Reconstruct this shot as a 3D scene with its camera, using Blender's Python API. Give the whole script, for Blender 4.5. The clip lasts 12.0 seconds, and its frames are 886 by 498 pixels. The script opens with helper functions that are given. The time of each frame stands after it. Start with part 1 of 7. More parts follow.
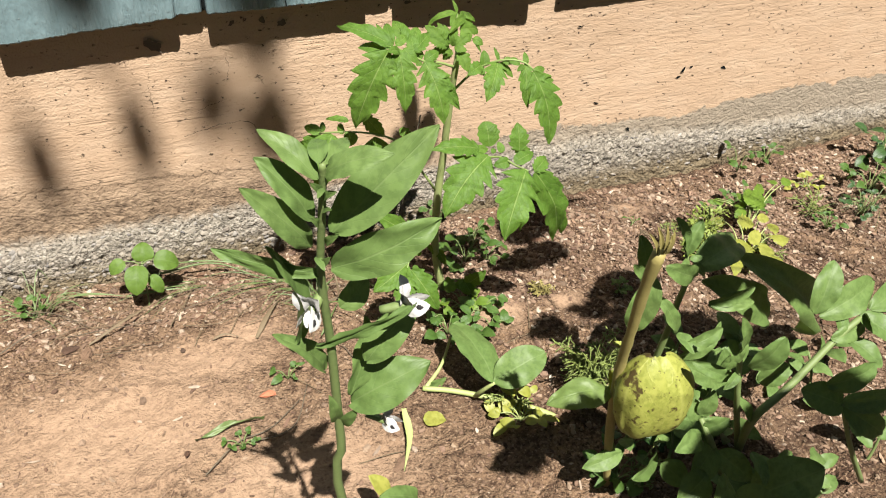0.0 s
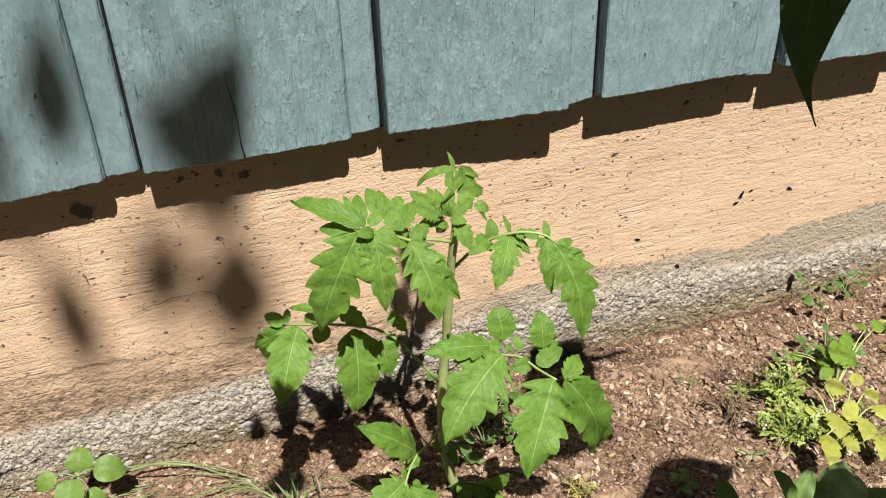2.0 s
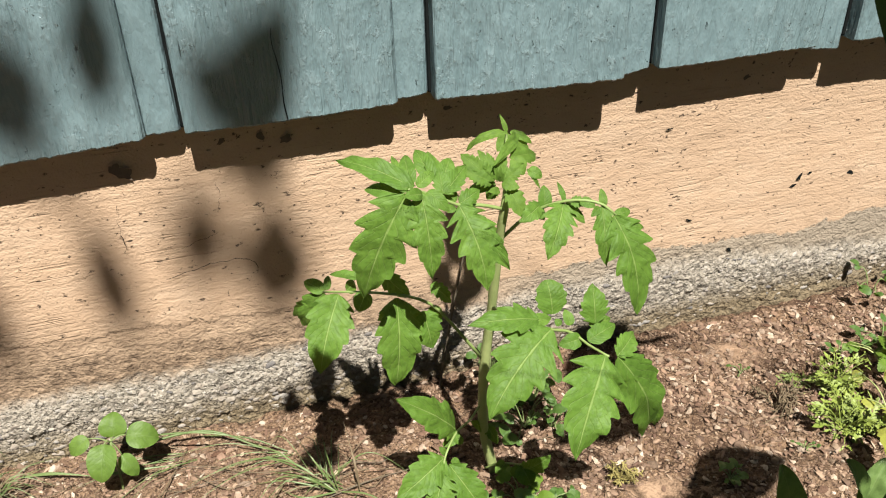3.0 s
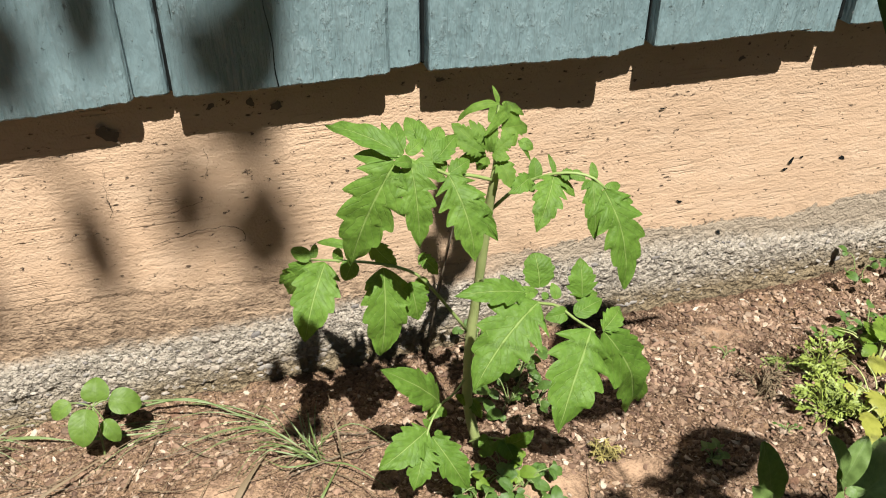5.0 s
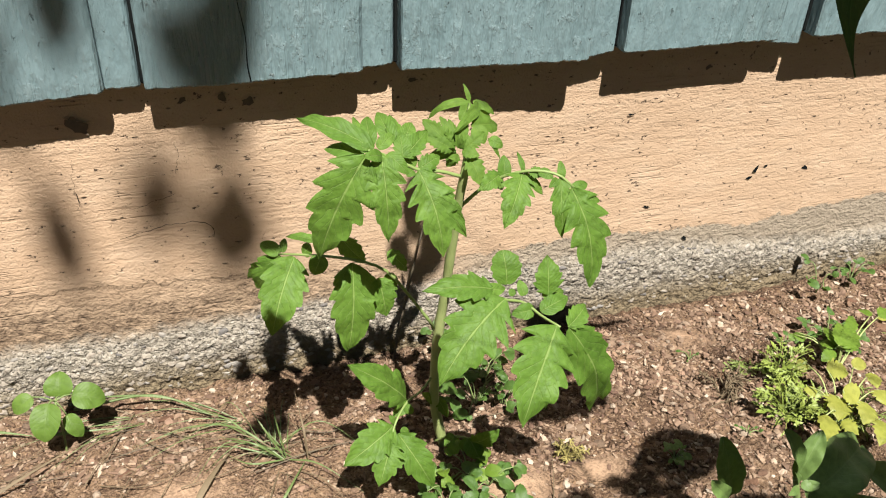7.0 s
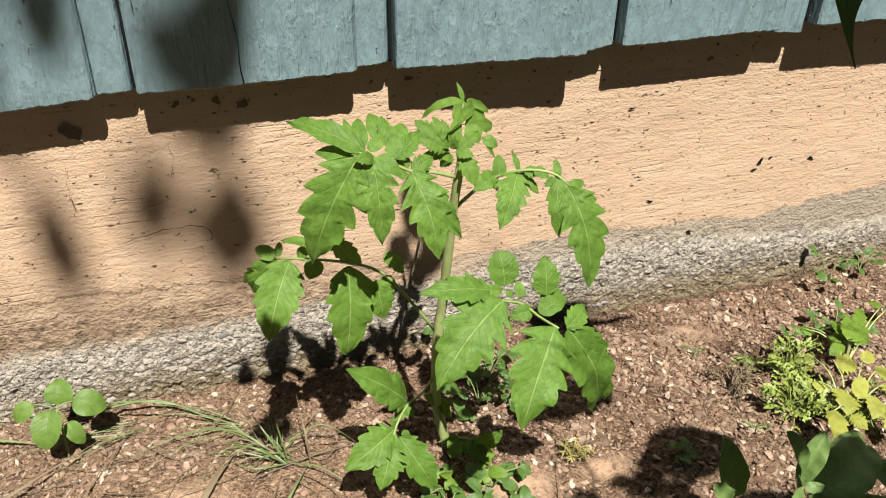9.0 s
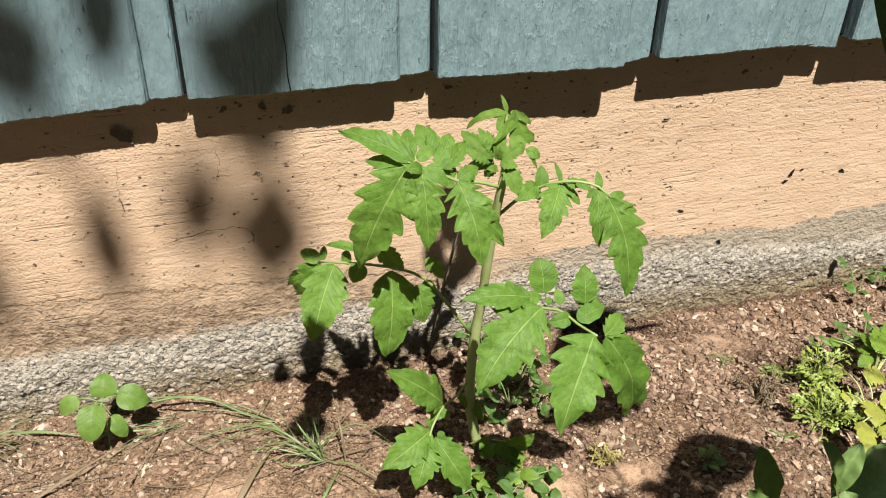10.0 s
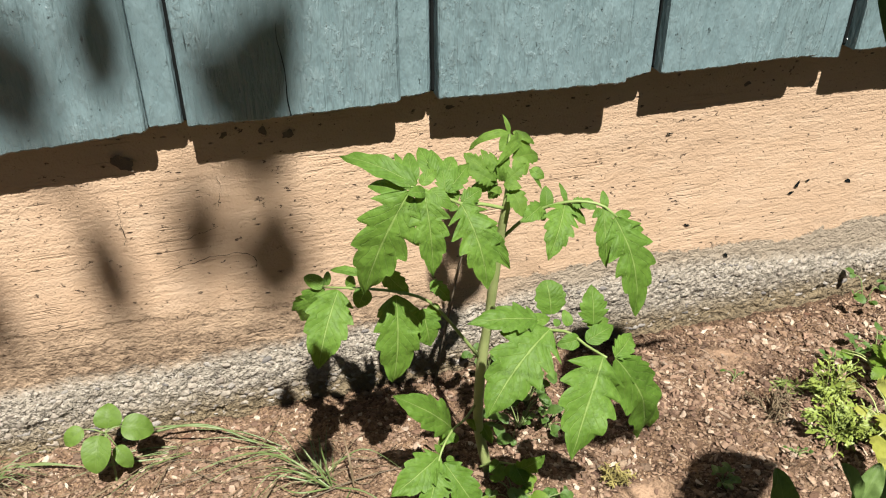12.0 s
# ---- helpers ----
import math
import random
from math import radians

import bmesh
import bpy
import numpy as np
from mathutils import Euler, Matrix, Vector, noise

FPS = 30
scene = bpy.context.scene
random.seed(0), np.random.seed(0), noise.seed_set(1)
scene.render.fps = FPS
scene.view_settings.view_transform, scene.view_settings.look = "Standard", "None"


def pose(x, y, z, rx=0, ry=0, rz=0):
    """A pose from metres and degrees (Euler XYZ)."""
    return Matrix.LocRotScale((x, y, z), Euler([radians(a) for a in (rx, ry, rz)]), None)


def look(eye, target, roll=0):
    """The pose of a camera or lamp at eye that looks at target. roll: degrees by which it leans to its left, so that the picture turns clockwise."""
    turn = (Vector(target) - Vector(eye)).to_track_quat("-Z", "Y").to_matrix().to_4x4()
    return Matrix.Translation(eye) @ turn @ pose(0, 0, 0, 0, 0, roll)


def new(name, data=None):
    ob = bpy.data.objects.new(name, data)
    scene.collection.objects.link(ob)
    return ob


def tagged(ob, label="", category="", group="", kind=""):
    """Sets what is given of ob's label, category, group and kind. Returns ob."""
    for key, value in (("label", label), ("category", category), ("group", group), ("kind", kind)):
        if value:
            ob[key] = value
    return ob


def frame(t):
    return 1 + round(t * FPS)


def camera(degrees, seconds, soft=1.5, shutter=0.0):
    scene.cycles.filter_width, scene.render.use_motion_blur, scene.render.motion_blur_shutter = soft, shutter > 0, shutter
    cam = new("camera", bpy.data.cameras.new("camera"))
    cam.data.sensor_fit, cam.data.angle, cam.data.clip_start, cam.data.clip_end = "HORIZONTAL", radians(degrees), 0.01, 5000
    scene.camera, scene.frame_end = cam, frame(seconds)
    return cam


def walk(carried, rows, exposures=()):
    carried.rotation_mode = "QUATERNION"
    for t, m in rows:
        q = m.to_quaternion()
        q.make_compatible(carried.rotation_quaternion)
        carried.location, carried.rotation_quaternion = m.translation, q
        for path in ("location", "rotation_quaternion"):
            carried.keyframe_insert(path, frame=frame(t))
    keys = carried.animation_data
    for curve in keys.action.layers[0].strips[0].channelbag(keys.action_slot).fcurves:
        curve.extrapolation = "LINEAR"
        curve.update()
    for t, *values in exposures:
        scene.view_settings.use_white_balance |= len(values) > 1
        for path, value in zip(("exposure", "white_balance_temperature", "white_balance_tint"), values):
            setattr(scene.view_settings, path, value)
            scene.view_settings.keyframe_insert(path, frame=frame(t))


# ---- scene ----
cam = camera(55.3, 12.0, soft=1.1)
PATH = [
    (0, (-0.266, -0.874, 0.613), (0.307, 0.613, -0.595), 1.6),
    (0.5, (-0.258, -0.875, 0.624), (0.261, 0.648, -0.564), -0.0),
    (1, (-0.218, -0.798, 0.632), (0.326, 0.74, -0.525), -1.1),
    (1.5, (-0.171, -0.725, 0.621), (0.417, 0.848, -0.466), -0.5),
    (2, (-0.165, -0.681, 0.585), (0.361, 0.93, -0.478), -2.0),
    (2.5, (-0.172, -0.667, 0.562), (0.29, 0.949, -0.522), -2.4),
    (4.5, (-0.166, -0.661, 0.558), (0.289, 0.954, -0.53), -0.5),
    (5, (-0.17, -0.665, 0.552), (0.292, 0.924, -0.57), 0.2),
    (5.5, (-0.178, -0.669, 0.549), (0.302, 0.908, -0.584), 1.4),
    (6, (-0.172, -0.671, 0.546), (0.337, 0.909, -0.569), 2.2),
    (6.5, (-0.173, -0.67, 0.548), (0.355, 0.915, -0.553), 2.5),
    (7, (-0.171, -0.674, 0.547), (0.36, 0.908, -0.555), 2.5),
    (9, (-0.159, -0.668, 0.547), (0.346, 0.914, -0.567), 1.0),
    (9.5, (-0.165, -0.67, 0.546), (0.344, 0.909, -0.571), 1.7),
    (10, (-0.178, -0.674, 0.559), (0.287, 0.921, -0.554), 1.3),
    (10.5, (-0.173, -0.674, 0.552), (0.269, 0.936, -0.549), 1.3),
    (11, (-0.176, -0.675, 0.556), (0.273, 0.938, -0.538), 1.6),
    (11.5, (-0.177, -0.673, 0.557), (0.272, 0.943, -0.533), 0.8),
    (12, (-0.176, -0.665, 0.56), (0.285, 0.951, -0.525), -0.2),
]
walk(cam, [(t, look(eye, target, roll)) for t, eye, target, roll in PATH])

# ---- light ----
SUN_WAY = Vector((0.03, 1.0, -1.58)).normalized()      # the way the sunlight travels
world = bpy.data.worlds.new("sky")
world.use_nodes = True
scene.world = world
sky = world.node_tree.nodes.new("ShaderNodeTexSky")
sky.sky_type = "NISHITA"
sky.sun_disc = False
sky.sun_elevation = math.asin(-SUN_WAY.z)
sky.sun_rotation = math.atan2(-SUN_WAY.x, -SUN_WAY.y)
background = world.node_tree.nodes["Background"]
background.inputs["Strength"].default_value = 0.008
world.node_tree.links.new(sky.outputs["Color"], background.inputs["Color"])
sun_data = bpy.data.lights.new("sun", "SUN")
sun_data.energy = 5.0
sun_data.angle = radians(0.53)
sun_data.color = (1.0, 0.955, 0.88)
sun = new("sun", sun_data)
sun.matrix_world = look((0, -2, 4), Vector((0, -2, 4)) + SUN_WAY)
scene.view_settings.exposure = 1.85


# ---- materials ----
class Nodes:
    """A small writer of node materials."""

    def __init__(self, name):
        self.mat = bpy.data.materials.new(name)
        self.mat.use_nodes = True
        self.tree = self.mat.node_tree
        self.shader = self.tree.nodes["Principled BSDF"]
        self.coord = self.tree.nodes.new("ShaderNodeTexCoord")

    def put(self, socket, value):
        if isinstance(value, bpy.types.NodeSocket):
            self.tree.links.new(value, socket)
        elif value is not None:
            socket.default_value = value

    def node(self, kind, out=0, **inputs):
        n = self.tree.nodes.new(kind)
        for key, value in inputs.items():
            self.put(n.inputs[key.replace("_", " ")], value)
        return n.outputs[out]

    def place(self, scale=(1, 1, 1), turn=(0, 0, 0)):
        n = self.tree.nodes.new("ShaderNodeMapping")
        self.tree.links.new(self.coord.outputs["Object"], n.inputs["Vector"])
        n.inputs["Scale"].default_value = scale
        n.inputs["Rotation"].default_value = [radians(a) for a in turn]
        return n.outputs[0]

    def noise(self, scale, detail=4.0, rough=0.55, at=None, distort=0.0, out=0):
        return self.node("ShaderNodeTexNoise", out, Vector=at or self.place(), Scale=scale, Detail=detail, Roughness=rough, Distortion=distort)

    def voronoi(self, scale, at=None, feature="F1", out=0):
        n = self.tree.nodes.new("ShaderNodeTexVoronoi")
        n.feature = feature
        self.put(n.inputs["Vector"], at or self.place())
        n.inputs["Scale"].default_value = scale
        return n.outputs[out]

    def ramp(self, fac, *stops):
        n = self.tree.nodes.new("ShaderNodeValToRGB")
        self.put(n.inputs["Fac"], fac)
        while len(n.color_ramp.elements) < len(stops):
            n.color_ramp.elements.new(0.5)
        for e, (pos, col) in zip(n.color_ramp.elements, stops):
            e.position = pos
            e.color = (col, col, col, 1) if isinstance(col, (int, float)) else (*col, 1)
        return n.outputs[0]

    def mix(self, fac, a, b, kind="MIX"):
        n = self.tree.nodes.new("ShaderNodeMix")
        n.data_type, n.blend_type = "RGBA", kind
        self.put(n.inputs[0], fac)
        for i, v in ((6, a), (7, b)):
            self.put(n.inputs[i], (*v, 1) if isinstance(v, tuple) and len(v) == 3 else v)
        return n.outputs[2]

    def math(self, op, a, b=0.0, c=None):
        n = self.tree.nodes.new("ShaderNodeMath")
        n.operation = op
        self.put(n.inputs[0], a), self.put(n.inputs[1], b)
        if c is not None:
            self.put(n.inputs[2], c)
        return n.outputs[0]

    def axis(self, which):
        n = self.tree.nodes.new("ShaderNodeSeparateXYZ")
        self.tree.links.new(self.coord.outputs["Object"], n.inputs[0])
        return n.outputs[which]

    def bump(self, height, distance, strength=1.0, under=None):
        return self.node("ShaderNodeBump", Height=height, Distance=distance, Strength=strength, Normal=under)

    def random(self):
        return self.tree.nodes.new("ShaderNodeObjectInfo").outputs["Random"]

    def island(self):
        return self.tree.nodes.new("ShaderNodeNewGeometry").outputs["Random Per Island"]

    def finish(self, color, rough=0.7, normal=None, **more):
        self.put(self.shader.inputs["Base Color"], (*color, 1) if isinstance(color, tuple) else color)
        self.put(self.shader.inputs["Roughness"], rough)
        if normal is not None:
            self.put(self.shader.inputs["Normal"], normal)
        for key, value in more.items():
            self.put(self.shader.inputs[key.replace("_", " ")], value)
        return self.mat


def siding_paint():
    """Old grey-blue paint on rough-sawn boards: soft swells, upright fibres where it is worn, chips and a few splits."""
    m = Nodes("siding_paint")
    own = m.random()
    drift = m.node("ShaderNodeCombineXYZ", X=m.math("MULTIPLY", own, 37.0), Z=m.math("MULTIPLY", own, 11.0))
    def at(scale):
        n = m.tree.nodes.new("ShaderNodeVectorMath")
        m.put(n.inputs[0], m.place(scale)), m.put(n.inputs[1], drift)
        return n.outputs[0]
    fibres = m.noise(230, 3, 0.55, at((1, 1, 0.10)))
    relief = m.noise(70, 4, 0.6, at((1, 1, 0.34)))
    broad = m.noise(15, 4, 0.6, at((1, 1, 0.5)))
    patch = m.ramp(m.math("ADD", m.noise(10, 4, 0.55, at((1, 1, 0.45))), m.math("MULTIPLY", m.math("SUBTRACT", own, 0.5), 0.22)), (0.40, 0.18), (0.56, 1.0))
    flakes = m.math("MULTIPLY", m.ramp(m.noise(120, 5, 0.68, at((1, 1, 0.6))), (0.54, 0.0), (0.62, 1.0)), patch)
    chips = m.ramp(m.noise(210, 4, 0.7, at((1, 1, 0.8))), (0.665, 0.0), (0.685, 1.0))
    pits = m.ramp(m.noise(170, 5, 0.7, at((1, 1, 0.6))), (0.30, 1.0), (0.335, 0.0))
    split = m.math("MULTIPLY", m.ramp(m.noise(190, 3, 0.5, at((1, 1, 0.045))), (0.765, 0.0), (0.79, 0.6)), patch)
    tone = m.mix(broad, (0.069, 0.104, 0.112), (0.093, 0.134, 0.144))
    tone = m.mix(m.ramp(relief, (0.42, 0.0), (0.72, 0.55)), tone, (0.112, 0.157, 0.166))
    tone = m.mix(m.ramp(m.noise(6, 5, 0.6, at((1, 1, 1))), (0.48, 0.0), (0.72, 0.4)), tone, (0.060, 0.086, 0.089))
    tone = m.mix(m.math("MULTIPLY", flakes, 0.35), tone, (0.130, 0.173, 0.181))
    tone = m.mix(m.math("MULTIPLY", chips, 0.35), tone, (0.162, 0.186, 0.181))
    tone = m.mix(m.math("MULTIPLY", pits, 0.7), tone, (0.024, 0.036, 0.037))
    tone = m.mix(split, tone, (0.015, 0.023, 0.024))
    height = m.math("ADD", m.math("MULTIPLY", broad, 1.0), m.math("MULTIPLY", relief, 0.85))
    height = m.math("ADD", height, m.math("MULTIPLY", m.math("MULTIPLY", fibres, patch), 0.85))
    height = m.math("ADD", height, m.math("MULTIPLY", flakes, 0.06))
    height = m.math("ADD", height, m.math("MULTIPLY", chips, 0.30))
    height = m.math("ADD", height, m.math("MULTIPLY", m.noise(330, 2, 0.5, at((1, 1, 0.6))), 0.10))
    height = m.math("SUBTRACT", height, m.math("MULTIPLY", pits, 0.30))
    height = m.math("SUBTRACT", height, m.math("MULTIPLY", split, 0.9))
    return m.finish(tone, m.ramp(relief, (0.3, 0.27), (0.8, 0.42)), m.bump(height, 0.0044, 1.0), Specular_IOR_Level=0.55)


# along the footing: how high the bare aggregate reaches, and the lower edge of sound paint
BARE_TOP = ((-0.60, 0.038), (-0.25, 0.033), (0.10, 0.042), (0.32, 0.042), (0.41, 0.027), (0.55, 0.016), (0.80, 0.010))
PAINT_EDGE = ((-0.60, 0.100), (-0.35, 0.095), (-0.15, 0.082), (0.04, 0.062), (0.22, 0.068), (0.31, 0.058), (0.37, 0.061), (0.40, 0.048), (0.46, 0.056), (0.56, 0.066), (0.80, 0.060))


def along(table, x):
    """Height at x on a table of (x, height)."""
    return float(np.interp(x, [p[0] for p in table], [p[1] for p in table]))


def foundation_paint():
    """Peach-tan paint brushed over board-marked concrete; grimy, then bare grey concrete with aggregate below."""
    m = Nodes("foundation_paint")
    x, z = m.axis(0), m.axis(2)
    place = m.math("DIVIDE", m.math("ADD", x, 0.6), 1.4)
    bare_top = m.math("MULTIPLY", m.ramp(place, *[((p + 0.6) / 1.4, h * 5) for p, h in BARE_TOP]), 0.2)
    paint_edge = m.math("MULTIPLY", m.ramp(place, *[((p + 0.6) / 1.4, h * 5) for p, h in PAINT_EDGE]), 0.2)
    tilt = (0, -4, 0)
    streak = m.noise(60, 5, 0.66, m.place((0.34, 1, 1.2), tilt))
    grain = m.noise(150, 4, 0.6, m.place((0.16, 1, 1.5), tilt))
    fine = m.noise(240, 3, 0.6, m.place((0.55, 1, 1.25), tilt))
    grit = m.noise(480, 2, 0.5)
    score = m.ramp(m.noise(30, 3, 0.5, m.place((0.05, 1, 1.9), tilt)), (0.484, 0.0), (0.497, 1.0), (0.503, 1.0), (0.516, 0.0))
    score = m.math("MULTIPLY", score, m.ramp(m.noise(16, 3), (0.52, 0.0), (0.60, 1.0)))
    pits = m.ramp(m.voronoi(75, m.place((0.5, 1, 1.2), tilt)), (0.05, 1.0), (0.10, 0.0))
    pits = m.math("MULTIPLY", pits, m.ramp(m.noise(26, 2), (0.46, 0.0), (0.54, 1.0)))
    dots = m.ramp(m.noise(190, 5, 0.7, m.place((0.7, 1, 1.1), tilt)), (0.635, 0.0), (0.665, 1.0))
    pits = m.math("MAXIMUM", pits, dots)
    jag = m.math("SUBTRACT", m.noise(60, 6, 0.72), 0.5)
    over = m.math("ADD", m.math("SUBTRACT", z, bare_top), m.math("MULTIPLY", jag, 0.030))
    stony = m.ramp(m.math("ADD", m.math("MULTIPLY", over, 10.0), 0.5), (0.42, 1.0), (0.58, 0.0))
    above = m.math("ADD", m.math("SUBTRACT", z, paint_edge), m.math("MULTIPLY", m.math("SUBTRACT", m.noise(34, 7, 0.74), 0.5), 0.042))
    sharp = m.ramp(m.math("ADD", m.math("MULTIPLY", above, 10.0), 0.5), (0.485, 1.0), (0.505, 0.0))
    soft = m.ramp(m.math("ADD", m.math("MULTIPLY", m.math("ADD", above, m.math("MULTIPLY", m.math("SUBTRACT", m.noise(140, 5, 0.75), 0.5), 0.035)), 10.0), 0.5), (0.20, 1.0), (0.72, 0.0))
    west = m.ramp(m.math("ADD", x, m.math("MULTIPLY", m.noise(9, 3), 0.2)), (0.10, 1.0), (0.24, 0.0))
    paint = m.mix(m.noise(6, 5, 0.6), (0.246, 0.170, 0.111), (0.284, 0.203, 0.137))
    paint = m.mix(m.ramp(m.noise(34, 5, 0.6, m.place((0.5, 1, 1.2), tilt)), (0.44, 0.0), (0.66, 0.5)), paint, (0.300, 0.224, 0.158))
    paint = m.mix(m.ramp(streak, (0.30, 0.16), (0.40, 0.0)), paint, (0.180, 0.118, 0.073))
    paint = m.mix(m.ramp(grain, (0.28, 0.25), (0.38, 0.0)), paint, (0.165, 0.108, 0.066))
    paint = m.mix(m.ramp(fine, (0.28, 0.40), (0.37, 0.0)), paint, (0.158, 0.103, 0.063))
    paint = m.mix(m.math("MULTIPLY", score, 0.12), paint, (0.132, 0.083, 0.051))
    paint = m.mix(m.math("MULTIPLY", pits, 0.9), paint, (0.036, 0.023, 0.016))
    dirty = m.mix(m.ramp(m.noise(150, 6, 0.72, m.place((0.7, 1, 1.2), tilt)), (0.36, 0.0), (0.60, 1.0)), (0.064, 0.043, 0.028), (0.190, 0.136, 0.091))
    dirty = m.mix(m.ramp(m.noise(45, 5, 0.7, m.place((0.5, 1, 1.3), tilt)), (0.52, 0.0), (0.62, 0.8)), dirty, (0.225, 0.163, 0.110))
    worn = m.mix(m.noise(120, 6, 0.75, m.place((0.6, 1, 1.2), tilt)), (0.128, 0.104, 0.078), (0.232, 0.194, 0.148))
    tone = m.mix(m.math("MULTIPLY", soft, west), paint, dirty)
    tone = m.mix(m.math("MULTIPLY", sharp, m.math("SUBTRACT", 1.0, west)), tone, worn)
    cells = m.voronoi(130, m.place((0.8, 1, 1.1)), out=1)
    cement = m.mix(cells, (0.108, 0.096, 0.080), (0.196, 0.176, 0.146))
    cement = m.mix(m.noise(90, 6, 0.7), cement, (0.204, 0.180, 0.145))
    cement = m.mix(m.ramp(m.noise(320, 2, 0.5), (0.54, 0.0), (0.62, 0.5)), cement, (0.310, 0.284, 0.246))
    hollow = m.math("MAXIMUM", m.ramp(m.noise(260, 6, 0.74, m.place((0.9, 1, 1.05))), (0.37, 1.0), (0.43, 0.0)), m.ramp(m.voronoi(150, m.place((0.9, 1, 1.1))), (0.10, 1.0), (0.20, 0.0)))
    cement = m.mix(m.math("MULTIPLY", hollow, 0.5), cement, (0.050, 0.042, 0.032))
    low = m.ramp(m.math("ADD", m.math("MULTIPLY", m.math("ADD", z, m.math("MULTIPLY", jag, 0.05)), 8.0), 0.5), (0.27, 1.0), (0.52, 0.0))
    cement = m.mix(m.math("MULTIPLY", low, 0.85), cement, m.mix(m.noise(60, 5, 0.7), (0.070, 0.052, 0.026), (0.140, 0.104, 0.058)))
    tone = m.mix(stony, tone, cement)
    h = m.math("ADD", m.math("MULTIPLY", streak, 0.42), m.math("MULTIPLY", fine, 0.22))
    h = m.math("ADD", h, m.math("MULTIPLY", grain, 0.20))
    h = m.math("ADD", h, m.math("MULTIPLY", grit, 0.26))
    h = m.math("SUBTRACT", h, m.math("MULTIPLY", pits, 0.9))
    h = m.math("SUBTRACT", h, m.math("MULTIPLY", score, 0.14))
    bare = m.math("MAXIMUM", stony, m.math("MULTIPLY", m.math("MAXIMUM", m.math("MULTIPLY", soft, west), m.math("MULTIPLY", sharp, m.math("SUBTRACT", 1.0, west))), 0.55))
    h = m.math("SUBTRACT", h, m.math("MULTIPLY", m.math("MULTIPLY", hollow, stony), 0.7))
    h = m.math("ADD", h, m.math("MULTIPLY", m.math("MULTIPLY", m.math("ADD", m.noise(300, 2, 0.6), m.math("MULTIPLY", m.noise(190, 3, 0.6), 0.6)), bare), 1.4))
    h = m.math("SUBTRACT", h, m.math("MULTIPLY", sharp, 0.35))
    return m.finish(tone, 0.85, m.bump(h, 0.0034, 1.0), Specular_IOR_Level=0.2)


# bare dusty patches of the bed: middle and half widths
DUST = ((-0.28, -0.20, 0.10, 0.05), (-0.37, -0.28, 0.17, 0.11), (-0.22, -0.165, 0.05, 0.03), (0.050, -0.226, 0.045, 0.032), (0.31, -0.075, 0.05, 0.03), (0.135, -0.226, 0.03, 0.02), (-0.20, -0.38, 0.12, 0.06))


def soil_earth():
    """Dry reddish garden soil, dusty and pale where it is bare."""
    m = Nodes("soil_earth")
    x, y = m.axis(0), m.axis(1)
    dust = None
    for a, b, p, q in DUST:
        far = m.math("ADD", m.math("POWER", m.math("DIVIDE", m.math("SUBTRACT", x, a), p), 2.0), m.math("POWER", m.math("DIVIDE", m.math("SUBTRACT", y, b), q), 2.0))
        one = m.ramp(m.math("ADD", m.math("MULTIPLY", far, 0.5), m.math("MULTIPLY", m.noise(28, 5, 0.65), 0.5)), (0.30, 1.0), (0.85, 0.0))
        dust = one if dust is None else m.math("MAXIMUM", dust, one)
    tone = m.mix(m.ramp(m.noise(9, 6, 0.65), (0.38, 0.0), (0.58, 1.0)), (0.050, 0.029, 0.018), (0.118, 0.076, 0.048))
    tone = m.mix(m.ramp(m.noise(30, 5, 0.7), (0.50, 0.0), (0.64, 0.8)), tone, (0.165, 0.104, 0.062))
    west = m.ramp(m.math("ADD", x, m.math("MULTIPLY", m.noise(10, 4), 0.25)), (-0.02, 0.75), (0.14, 0.0))
    tone = m.mix(west, tone, m.mix(m.noise(24, 5, 0.65), (0.112, 0.069, 0.043), (0.200, 0.134, 0.084)))
    tone = m.mix(m.math("MULTIPLY", dust, 0.9), tone, m.mix(m.noise(22, 5, 0.6), (0.170, 0.110, 0.071), (0.236, 0.163, 0.110)))
    calm = m.math("SUBTRACT", 1.0, m.math("MULTIPLY", dust, 0.7))
    tone = m.mix(m.math("MULTIPLY", m.ramp(m.noise(95, 6, 0.75), (0.38, 0.85), (0.52, 0.0)), calm), tone, (0.042, 0.024, 0.015))
    tone = m.mix(m.math("MULTIPLY", m.ramp(m.noise(300, 4, 0.6), (0.55, 0.0), (0.64, 0.7)), calm), tone, (0.235, 0.165, 0.110))
    tone = m.mix(m.math("MULTIPLY", m.ramp(m.noise(240, 3, 0.6), (0.36, 0.75), (0.44, 0.0)), calm), tone, (0.028, 0.015, 0.010))
    # Unseen ground past the bed is coloured dark green to cut bounced light.
    beyond = m.math("ADD", m.ramp(m.math("MULTIPLY", y, -1.0), (0.80, 0.0), (1.0, 1.0)), m.ramp(x, (0.9, 0.0), (1.0, 1.0)))
    tone = m.mix(beyond, tone, m.mix(m.noise(30, 5), (0.018, 0.027, 0.008), (0.040, 0.053, 0.016)))
    h = m.math("ADD", m.noise(120, 4, 0.66), m.math("MULTIPLY", m.noise(400, 2, 0.5), 0.4))
    return m.finish(tone, 0.95, m.bump(m.math("MULTIPLY", h, m.math("SUBTRACT", 1.0, m.math("MULTIPLY", dust, 0.65))), 0.011, 1.0), Specular_IOR_Level=0.12)


